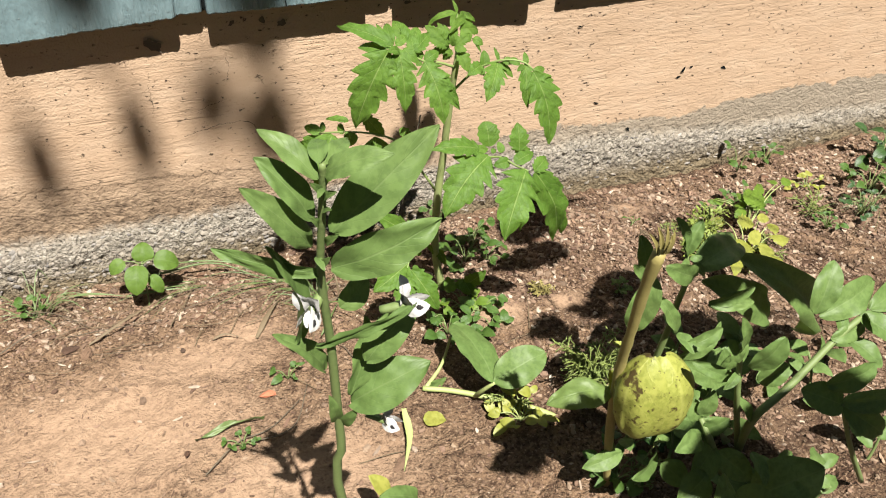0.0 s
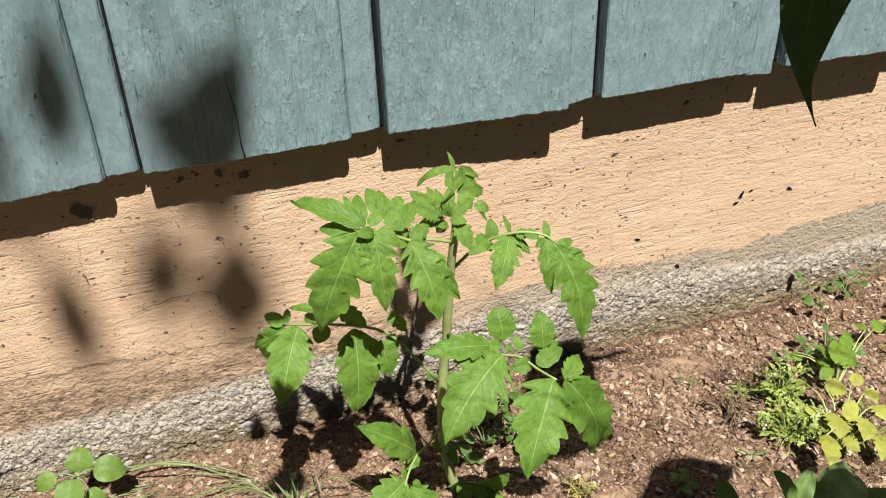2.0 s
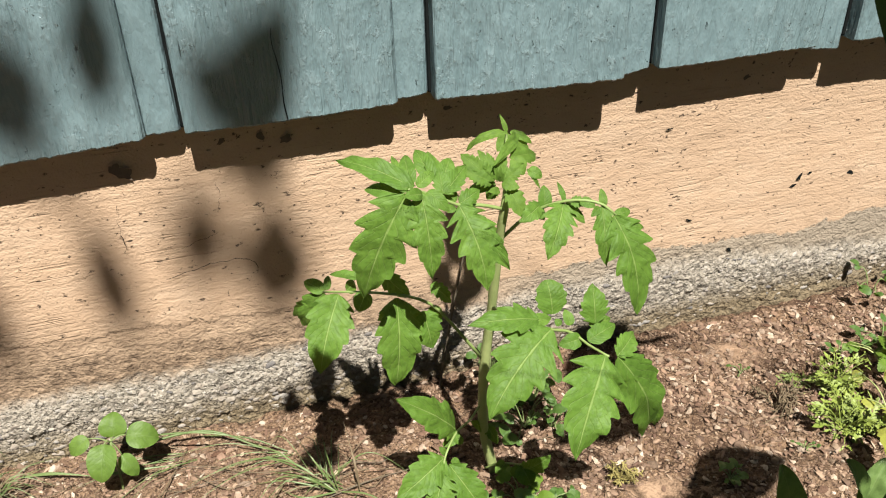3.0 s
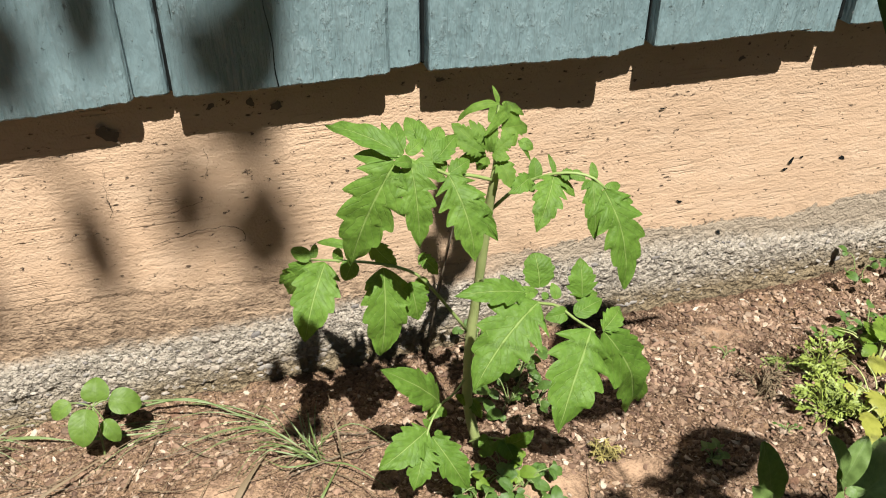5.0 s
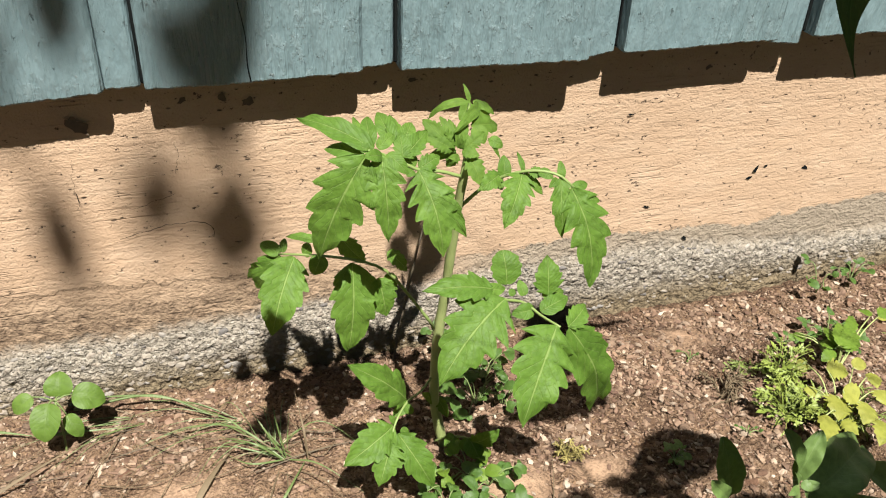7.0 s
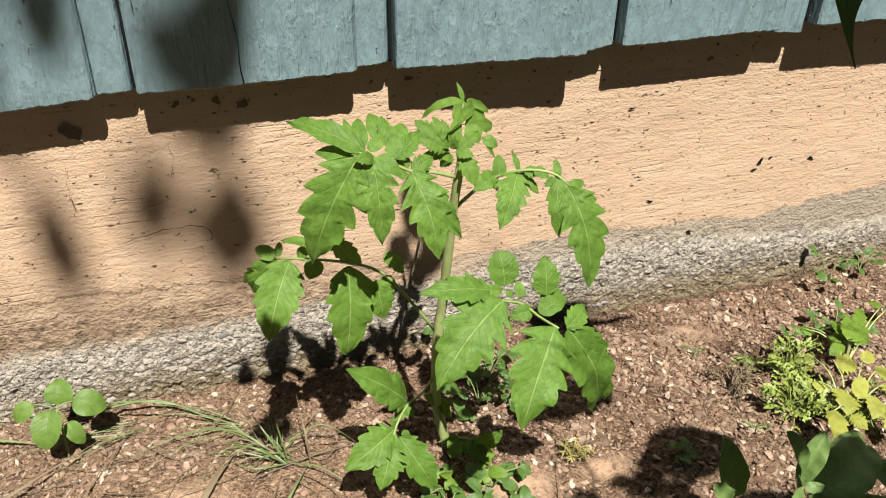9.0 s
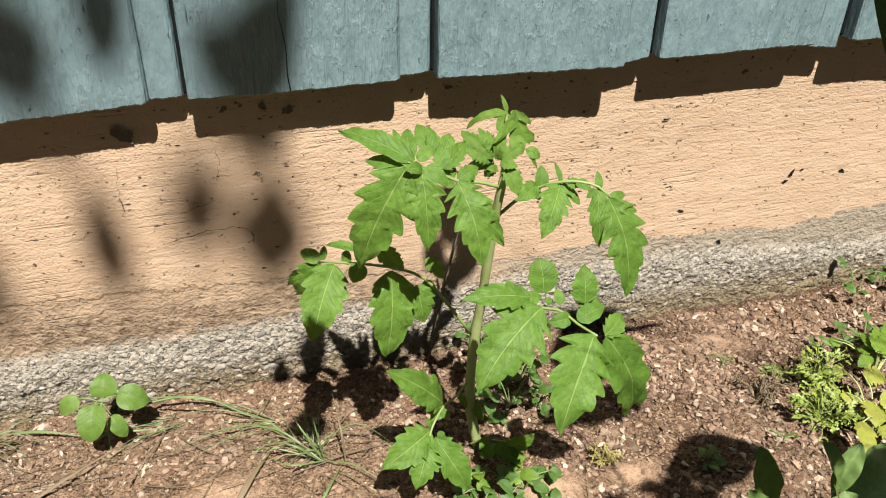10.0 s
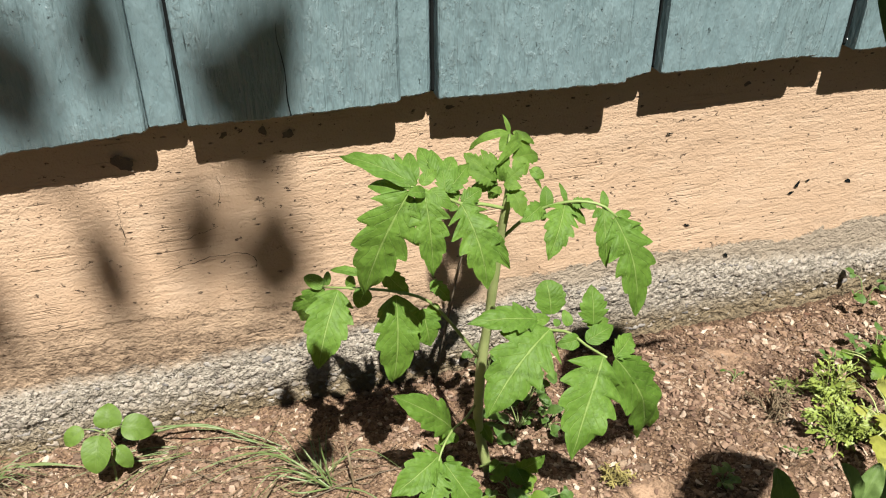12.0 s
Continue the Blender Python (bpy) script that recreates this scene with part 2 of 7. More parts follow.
def pebble_stone(name, palette, own=True):
    m = Nodes(name)
    stops = [((i + 0.5) / len(palette), c) for i, c in enumerate(palette)]
    tone = m.ramp(m.random() if own else m.island(), *stops)
    tone = m.mix(m.ramp(m.noise(260, 4, 0.6), (0.4, 0.0), (0.7, 0.45)), tone, (0.077, 0.050, 0.034))
    return m.finish(tone, 0.85, m.bump(m.noise(500, 4), 0.0008, 0.8), Specular_IOR_Level=0.25)


def leaf_green(name, dark, light, vein=(0.096, 0.144, 0.043), sheen=0.5, through_color=(0.120, 0.202, 0.014), clear=0.35, veins=0.6, spots=None, gloss=0.3, relief=0.0007):
    """A leaf blade: veins by the UV map, mottled green, light shining through it."""
    m = Nodes(name)
    uv = m.tree.nodes.new("ShaderNodeSeparateXYZ")
    m.tree.links.new(m.coord.outputs["UV"], uv.inputs[0])
    u, v = uv.outputs[0], uv.outputs[1]
    away = m.math("ABSOLUTE", m.math("SUBTRACT", v, 0.5))
    tone = m.mix(m.noise(45, 4, 0.6), dark, light)
    tone = m.mix(m.math("MULTIPLY", m.random(), 0.65), tone, dark)
    wobble = m.math("MULTIPLY", m.math("SUBTRACT", m.noise(90, 2), 0.5), 0.10)
    tone = m.mix(m.ramp(m.noise(230, 3, 0.6), (0.40, 0.45), (0.55, 0.0)), tone, tuple(c * 0.72 for c in dark))
    h = m.math("MULTIPLY", m.noise(170, 3), 0.9)
    if veins:
        side = m.math("FRACT", m.math("MULTIPLY", m.math("ADD", m.math("SUBTRACT", u, m.math("MULTIPLY", away, 0.62)), wobble), 8.0))
        side = m.math("ABSOLUTE", m.math("SUBTRACT", side, 0.5))
        thin = m.ramp(side, (0.0, 1.0), (0.055, 0.0))
        rib = m.ramp(away, (0.010, 1.0), (0.026, 0.0))
        lines = m.math("MAXIMUM", rib, m.math("MULTIPLY", thin, 0.6))
        tone = m.mix(m.math("MULTIPLY", lines, veins), tone, vein)
        h = m.math("SUBTRACT", m.math("ADD", h, m.math("MULTIPLY", side, 0.15)), m.math("MULTIPLY", lines, 0.30))
    if spots:
        tone = m.mix(m.ramp(m.noise(48, 4, 0.55), (0.580, 0.0), (0.62, 0.95)), tone, spots)
        tone = m.mix(m.ramp(m.noise(260, 2, 0.5), (0.64, 0.0), (0.70, 0.8)), tone, spots)
    normal = m.bump(h, relief, 0.7)
    m.finish(tone, sheen, normal, Specular_IOR_Level=gloss)
    glow = m.node("ShaderNodeBsdfTranslucent", Color=m.mix(0.65, tone, through_color), Normal=normal)
    both = m.node("ShaderNodeMixShader", Fac=clear)
    mixer = both.node
    m.tree.links.new(m.shader.outputs[0], mixer.inputs[1])
    m.tree.links.new(glow, mixer.inputs[2])
    m.tree.links.new(both, m.tree.nodes["Material Output"].inputs["Surface"])
    return m.mat


def plain(name, a, b, rough=0.6, scale=60, relief=0.0005, gloss=0.35):
    m = Nodes(name)
    tone = m.mix(m.noise(scale, 5, 0.6), a, b)
    return m.finish(tone, rough, m.bump(m.noise(scale * 6, 4), relief, 0.8), Specular_IOR_Level=gloss)


SIDING = siding_paint()
FOUNDATION = foundation_paint()
SOIL = soil_earth()
TOMATO_LEAF = leaf_green("tomato_leaf_green", (0.049, 0.104, 0.014), (0.108, 0.188, 0.030), (0.148, 0.212, 0.060), veins=0.8, relief=0.0019, gloss=0.16, sheen=0.55, through_color=(0.155, 0.230, 0.022), clear=0.36)
YOUNG_LEAF = leaf_green("young_tomato_leaf", (0.064, 0.124, 0.018), (0.122, 0.198, 0.038), (0.135, 0.200, 0.045), veins=0.5, clear=0.45, through_color=(0.180, 0.270, 0.020), gloss=0.12, sheen=0.6)
PALE_LEAF = leaf_green("pale_green_leaf", (0.088, 0.136, 0.036), (0.152, 0.200, 0.060), veins=0.2)
BEAN_LEAF = leaf_green("bean_leaf_green", (0.060, 0.102, 0.027), (0.116, 0.168, 0.051), (0.128, 0.172, 0.068), through_color=(0.096, 0.152, 0.020), clear=0.22, relief=0.0004, veins=0.3, gloss=0.2)
BRIGHT_LEAF = leaf_green("bright_weed_green", (0.070, 0.125, 0.014), (0.130, 0.195, 0.028), veins=0.3, gloss=0.2)
SEEDLING_LEAF = leaf_green("seedling_leaf_green", (0.062, 0.112, 0.018), (0.105, 0.165, 0.032), veins=0.4, gloss=0.2)
WEED_LEAF = leaf_green("weed_leaf_green", (0.036, 0.079, 0.014), (0.072, 0.127, 0.024), veins=0.15)
YELLOW_LEAF = leaf_green("yellowed_leaf", (0.136, 0.160, 0.026), (0.248, 0.240, 0.064), (0.272, 0.272, 0.080), through_color=(0.240, 0.240, 0.024), spots=(0.032, 0.019, 0.008), veins=0.3, clear=0.15, gloss=0.2)
SOFT_YELLOW = leaf_green("yellow_green_leaf", (0.165, 0.182, 0.028), (0.275, 0.268, 0.066), veins=0, through_color=(0.260, 0.255, 0.020))
# Shade on the hanging leaf is put into this colour; some weeds share it.
DIMMED_LEAF = leaf_green("dimmed_leaf_green", (0.012, 0.034, 0.007), (0.024, 0.054, 0.010), (0.040, 0.080, 0.021), through_color=(0.056, 0.120, 0.010), clear=0.10)
TOMATO_STEM = plain("tomato_stem_green", (0.148, 0.188, 0.060), (0.228, 0.260, 0.108))
LEAF_STALK = plain("tomato_leaf_stalk", (0.088, 0.132, 0.032), (0.148, 0.188, 0.064))
BEAN_STEM = plain("bean_stem_green", (0.068, 0.100, 0.029), (0.112, 0.144, 0.050))
DRY_STEM = plain("dry_straw", (0.120, 0.102, 0.026), (0.216, 0.180, 0.064), 0.7)
PALE_STEM = plain("pale_stem", (0.163, 0.202, 0.062), (0.230, 0.259, 0.106))
FERN = plain("fern_green", (0.056, 0.090, 0.018), (0.152, 0.172, 0.044), 0.55, 25)
BRIGHT_FERN = plain("bright_fern_green", (0.060, 0.098, 0.014), (0.165, 0.190, 0.034), 0.55, 25)
GRASS = plain("grass_green", (0.036, 0.064, 0.016), (0.084, 0.108, 0.036), 0.5)
STRAW = plain("dry_straw", (0.053, 0.037, 0.021), (0.120, 0.090, 0.051), 0.7)
PETAL = plain("white_petal", (0.30, 0.295, 0.285), (0.40, 0.395, 0.38), 0.6)
PETAL_SPOT = plain("dark_petal_spot", (0.010, 0.009, 0.010), (0.024, 0.022, 0.024), 0.6)
# Board gaps' deep shade is put into this near-black; chips and cracks share it.
RECESS_DARK = plain("recess_dark", (0.003, 0.004, 0.004), (0.007, 0.008, 0.008), 1.0, gloss=0.03)
BRANCH = plain("branch_bark", (0.048, 0.038, 0.024), (0.096, 0.077, 0.053), 0.85)


# ---- building blocks ----
ORIGIN = {}


def thing(name, at, label, category, group="", kind=""):
    """An empty at the foot of a thing; its parts are given in world metres."""
    ob = new(name)
    ob.empty_display_size = 0.02
    ob.location = at
    ORIGIN[ob] = Vector(at)
    return tagged(ob, label, category, group, kind)


def mesh_of(name, verts, faces, material, smooth=True, uvs=None):
    me = bpy.data.meshes.new(name)
    me.from_pydata([tuple(v) for v in verts], [], faces)
    if uvs is not None:
        layer = me.uv_layers.new(name="UVMap")
        index = np.empty(len(me.loops), dtype=np.int32)
        me.loops.foreach_get("vertex_index", index)
        layer.data.foreach_set("uv", np.asarray(uvs, dtype=np.float32)[index].ravel())
    if smooth:
        me.polygons.foreach_set("use_smooth", [True] * len(me.polygons))
    me.materials.append(material)
    me.update()
    return me


def part(name, parent, verts, faces, material, label="", smooth=True, uvs=None):
    """One mesh under a thing or a part, its vertices in world metres."""
    o = ORIGIN[parent]
    ob = new(name, mesh_of(name, [Vector(v) - o for v in verts], faces, material, smooth, uvs))
    ob.parent = parent
    ORIGIN[ob] = o
    return tagged(ob, label) if label else ob


def smooth_line(points, n):
    """n + 1 points on a soft curve through the given ones."""
    p = [Vector(q) for q in points]
    p = [p[0] * 2 - p[1]] + p + [p[-1] * 2 - p[-2]]
    out = []
    spans = len(p) - 3
    for i in range(n + 1):
        s = min(i / n * spans, spans - 1e-6)
        k, f = int(s), s - int(s)
        a, b, c, d = p[k:k + 4]
        out.append(0.5 * ((2 * b) + (c - a) * f + (2 * a - 5 * b + 4 * c - d) * f * f + (3 * b - a - 3 * c + d) * f * f * f))
    return out


def tube(points, r0, r1, n=12, sides=7, knobs=0.0):
    """Vertices and faces of a tapering stalk along a curve."""
    line = smooth_line(points, n)
    verts, faces = [], []
    side = Vector((0.37, -0.2, 0.9))
    for i, q in enumerate(line):
        way = (line[min(i + 1, n)] - line[max(i - 1, 0)]).normalized()
        a = (side - way * side.dot(way)).normalized()
        b = way.cross(a)
        r = r0 + (r1 - r0) * i / n
        r *= 1 + knobs * noise.noise(q * 60)
        for k in range(sides):
            t = 2 * math.pi * k / sides
            verts.append(q + (a * math.cos(t) + b * math.sin(t)) * r)
        side = a
    for i in range(n):
        for k in range(sides):
            k2 = (k + 1) % sides
            faces.append((i * sides + k, i * sides + k2, (i + 1) * sides + k2, (i + 1) * sides + k))
    faces.append(tuple(range(sides - 1, -1, -1)))
    faces.append(tuple(n * sides + k for k in range(sides)))
    return verts, faces


# toothed tomato leaflets: rise and fall of the outline, depth of the teeth, how fast it fades, teeth a side
LOBES = {"cut": (0.36, 1.00, 2.28, 0.80, 1.05, 5.2), "toothed": (0.45, 0.92, 2.36, 0.46, 0.9, 4.6), "comb": (0.40, 0.75, 2.0, 0.55, 0.5, 8.0)}


def outline(kind, u, shift=0.0):
    """Half width (of 1) of a leaf at u from its foot to its tip, and how far the rim leans to the tip there."""
    if kind in LOBES:
        rise, fall, size, depth, fade, teeth = LOBES[kind]
        f = (u * teeth * (1 + 0.12 * shift) + 0.27 + 0.5 * shift) % 1.0
        saw = (f / 0.84) ** 0.75 if f < 0.84 else ((1 - f) / 0.16) ** 0.8
        deep = depth * (1 - u) ** fade * (1 + 0.6 * shift)
        return u ** rise * (1 - u) ** fall * size * (1.04 - deep * (1 - saw)), 0.11 * deep * saw
    if kind == "tomato":        # broad foot, coarse forward teeth that fade to a long tip
        w = (u ** 0.42) * ((1 - u) ** 1.08) * 2.40
        f = (u * 4.4 + 0.25 + shift) % 1.0
        tooth = (f / 0.72) ** 0.9 if f < 0.72 else ((1 - f) / 0.28) ** 0.9
        deep = 0.40 * max(0.0, 1 - u * 1.05) ** 0.5
        return w * (1.05 - deep + deep * tooth), 0.035 * tooth * (1 - u)
    if kind == "smooth":        # long, almost entire, widest before its middle
        return (u ** 0.50) * ((1 - u) ** 0.85) * 1.95 * (0.97 + 0.05 * math.sin(u * 17 + shift * 9)), 0.0
    if kind == "scalloped":     # nearly round with blunt teeth
        return math.sqrt(max(0.0, 1 - (2 * u - 1) ** 2)) * (0.94 + 0.06 * math.sin(u * 26 + shift * 9)), 0.0
    if kind == "round":
        return math.sqrt(max(0.0, 1 - (2 * u - 1) ** 2)) * (1 - 0.12 * u), 0.0
    if kind == "bean":          # broad and oval with a short point
        return (u ** 0.60) * ((1 - u) ** 0.80) * 2.60, 0.0
    if kind == "lance":         # pointed at both ends
        return math.sin(math.pi * u) ** 1.15, 0.0
    if kind == "bean_round":
        return (u ** 0.55) * ((1 - u) ** 0.60) * 2.22, 0.0
    if kind == "drip":          # long, with a thread-like tip
        return (u ** 0.60) * ((1 - u) ** 2.0) * 4.75, 0.0
    if kind == "egg":
        return (u ** 0.42) * ((1 - u) ** 0.72) * 2.12, 0.0
    if kind == "long":
        return (u ** 0.6) * ((1 - u) ** 1.1) * 3.1, 0.0
    return (u ** 0.6) * ((1 - u) ** 0.6) * 1.5, 0.0


def blade(foot, tip, width, kind="tomato", face=(0, -0.75, 0.65), turn=0.0, arch=0.10, fold=0.18, curl=0.05, wave=0.03, rows=30, cols=4, seed=0.0, twist=0.0, sway=0.0):
    """Vertices, faces and UVs of a leaf blade from foot to tip; face is about the way its upper side looks."""
    foot, tip = Vector(foot), Vector(tip)
    along = tip - foot
    length = along.length
    d = along / length
    n0 = Vector(face)
    n0 = (n0 - d * n0.dot(d)).normalized()
    n0 = Matrix.Rotation(radians(turn), 3, d) @ n0
    verts, faces, uvs = [], [], []
    cols2 = 2 * cols
    for i in range(rows + 1):
        u = i / rows
        rims = [outline(kind, min(max(u, 0.004), 0.996), k) for k in (0.0, 0.22 * math.sin(seed * 7.0))]
        mid = foot + along * u + n0 * (4 * u * (1 - u) * arch * length)
        mid = mid + d.cross(n0) * (4 * u * (1 - u) * sway * length)
        way = (d + n0 * (4 * (1 - 2 * u) * arch) + d.cross(n0) * (4 * (1 - 2 * u) * sway)).normalized()
        n = Matrix.Rotation(radians(twist * u), 3, d) @ (n0 - way * n0.dot(way)).normalized()
        s = way.cross(n)
        for j in range(-cols, cols + 1):
            v = j / cols
            w, lean = rims[j > 0]
            w = max(w, 0.02) * width * 0.5
            ripple = noise.noise(Vector((u * 4.5 + seed, v * 1.6, seed * 0.7))) * wave * length * (0.35 + abs(v))
            lift = fold * abs(v) * w - curl * v * v * w * 2 + ripple
            verts.append(mid + s * (v * w) + n * lift + d * (lean * length * abs(v) ** 2 * 0.8))
            uvs.append((u, 0.5 + v * 0.5))
    for i in range(rows):
        for j in range(cols2):
            a = i * (cols2 + 1) + j
            faces.append((a, a + 1, a + cols2 + 2, a + cols2 + 1))
    return verts, faces, uvs


SEED = [0.0]


def leaflet(parent, foot, tip, width, kind="tomato", material=None, name="leaflet", label="", **how):
    SEED[0] += 1.37
    if kind in LOBES:
        width *= 1.08
        how = {"rows": 54 if width > 0.018 else 36, "cols": 5, "wave": 0.045, "fold": 0.20, "curl": 0.08, **how}
    if kind in ("tomato", "smooth", "scalloped"):
        how = {"rows": min(36, how.get("rows", 36) * 2), "wave": 0.04, "fold": 0.22, **{k: v for k, v in how.items() if k != "rows"}}
    if kind in ("bean", "bean_round") and material is BEAN_LEAF:
        how = {"wave": 0.05, "fold": 0.30, **how}
        how["turn"] = how.get("turn", 0.0) + 16 * math.sin(SEED[0] * 5)
    v, f, uv = blade(foot, tip, width, kind, seed=SEED[0], **how)
    return part(name, parent, v, f, material or TOMATO_LEAF, label, uvs=uv)


def stalk(name, parent, points, r0, r1, material, n=12, sides=7, label="", knobs=0.0):
    v, f = tube(points, r0, r1, n, sides, knobs)
    return part(name, parent, v, f, material, label)


# ---- ground ----
def dusty(x, y):
    return max(math.exp(-((x - a) / p) ** 2 - ((y - b) / q) ** 2) for a, b, p, q in DUST)


def ground_height(x, y):
    """Soil that falls a little towards the footing, lumpy where it is stony and smooth where it is dusty."""
    h = -0.043 + 0.105 * min(0.22, max(0.0, -y)) + 0.008 * noise.noise(Vector((x * 3.1, y * 3.1, 0.3))) + 0.006 * noise.noise(Vector((x * 11, y * 11, 2.1)))
    calm = 1 - 0.65 * dusty(x, y) if abs(x) < 1 and abs(y) < 1 else 1.0
    h += calm * (0.0052 * noise.noise(Vector((x * 34, y * 34, 5.0))) + 0.0048 * noise.noise(Vector((x * 80, y * 80, 9.0))) + 0.0030 * abs(noise.noise(Vector((x * 150, y * 150, 3.0)))))
    h += 0.012 * math.exp(-(((x - 0.050) / 0.035) ** 2 + ((y + 0.226) / 0.030) ** 2))
    return h


def spread(lo, hi, step, far):
    """Coordinates that are close together from lo to hi and grow out to far on both sides."""
    mid = list(np.arange(lo, hi + step / 2, step))
    out, s, v = [], step, mid[-1]
    while v < far:
        s *= 1.45
        v += s
        out.append(v)
    back, s, v = [], step, mid[0]
    while v > -far:
        s *= 1.45
        v -= s
        back.append(v)
    return back[::-1] + mid + out


def build_ground():
    xs = spread(-0.62, 0.95, 0.0032, 400)
    ys = [y for y in spread(-0.70, 0.02, 0.0032, 400) if y < 0.06]
    verts = [(x, y, ground_height(x, y) if abs(x) < 3 and abs(y) < 3 else -0.02) for y in ys for x in xs]
    w = len(xs)
    faces = [(j * w + i, j * w + i + 1, (j + 1) * w + i + 1, (j + 1) * w + i) for j in range(len(ys) - 1) for i in range(w - 1)]
    ob = new("ground", mesh_of("ground", verts, faces, SOIL))
    return tagged(ob, "dry reddish-brown garden soil with grit", "ground", kind="structure")


ground = build_ground()


# ---- house wall ----
def wall_face(x):
    return 0.012 * max(-0.6, min(0.6, x))


def bare_face(x, z):
    """Where the face of the bare lower band lies."""
    low = max(0.0, min(1.0, (along(BARE_TOP, x) + 0.014 * noise.noise(Vector((x * 9, z * 9, 3.0))) - z) / 0.02))
    return wall_face(x) + 0.0022 * noise.noise(Vector((x * 5, z * 9, 1.0))) - low * (0.0046 + 0.003 * noise.noise(Vector((x * 14, z * 20, 8.0))))


def build_foundation():
    """The concrete footing: a face with slight swells, a top under the boards, 0.2 m thick."""
    xs = spread(-0.55, 0.9, 0.0019, 6.0)
    zs = list(np.arange(-0.07, 0.068, 0.0017)) + list(np.arange(0.0715, 0.2921, 0.0075))
    verts, faces = [], []
    for z in zs:
        for x in xs:
            top = along(BARE_TOP, x)
            rough = 1.0 if z < top + 0.01 else 0.25
            y = wall_face(x) + 0.0022 * noise.noise(Vector((x * 5, z * 9, 1.0))) + rough * 0.0016 * noise.noise(Vector((x * 60, z * 75, 4.0))) + rough * 0.0014 * noise.noise(Vector((x * 140, z * 150, 7.0)))
            low = max(0.0, min(1.0, (top + 0.014 * noise.noise(Vector((x * 9, z * 9, 3.0))) - z) / 0.02))
            y -= low * (0.004 + 0.003 * noise.noise(Vector((x * 14, z * 20, 8.0))))
            if low > 0 and abs(x) < 1:
                near = noise.voronoi(Vector((x * 95 + 0.7 * noise.noise(Vector((x * 90, z * 90, 1.0))), z * 120, 0.5)))[0]
                y -= low * 0.0036 * max(0.0, 0.50 - near[0]) * (1 + noise.noise(Vector((x * 22, z * 28, 6.0))))
                near = noise.voronoi(Vector((x * 190, z * 220, 3.5)))[0]
                y -= low * 0.0028 * max(0.0, 0.55 - near[0]) * (1 + noise.noise(Vector((x * 30, z * 30, 2.0))))
                y -= low * 0.0012 * noise.noise(Vector((x * 260, z * 290, 2.0))) + low * 0.0009 * noise.noise(Vector((x * 480, z * 520, 4.0)))
                y += low * 0.006 * max(0.0, noise.noise(Vector((x * 60, z * 85, 12.0))) - 0.16)
            verts.append((x, y, z))
    w, h = len(xs), len(zs)
    for j in range(h - 1):
        for i in range(w - 1):
            faces.append((j * w + i, j * w + i + 1, (j + 1) * w + i + 1, (j + 1) * w + i))
    k = len(verts)
    verts += [(xs[0], 0.2, zs[0]), (xs[-1], 0.2, zs[0]), (xs[0], 0.2, zs[-1]), (xs[-1], 0.2, zs[-1])]
    top = [(h - 1) * w + i for i in range(w)]
    faces.append(tuple(top + [k + 3, k + 2]))
    faces.append((k, k + 2, k + 3, k + 1))
    ob = new("wall_foundation", mesh_of("wall_foundation", verts, faces, FOUNDATION))
    return tagged(ob, "peach-painted concrete footing with bare pebbly lower band", "wall", kind="structure")


foundation = build_foundation()

PITCH, BOARD_BOTTOM, BOARD_TOP = 0.2, 0.284, 2.6


# boards that stand out or hang down unevenly: front at left and right, drop at left and right, start
WARPED = {-3: (-0.034, -0.034, 0.013, 0.007, 0.0), -2: (-0.034, -0.033, 0.0075, 0.0, 0.0), -1: (-0.033, -0.033, 0.0, 0.0, -0.0005), 0: (-0.033, -0.041, 0.0, 0.0025, 0.001), 1: (-0.034, -0.033, 0.0005, 0.0, 0.0055), 2: (-0.034, -0.035, 0.0, 0.001, 0.007)}

# laps that hang lower or reach nearer to the next board: drop at left and right, shift of the right edge
LAPS = {-2: (0.003, 0.003, 0.0), -1: (0.001, 0.0, 0.002), 0: (0.009, 0.004, 0.0075), 1: (0.008, 0.012, 0.0075)}


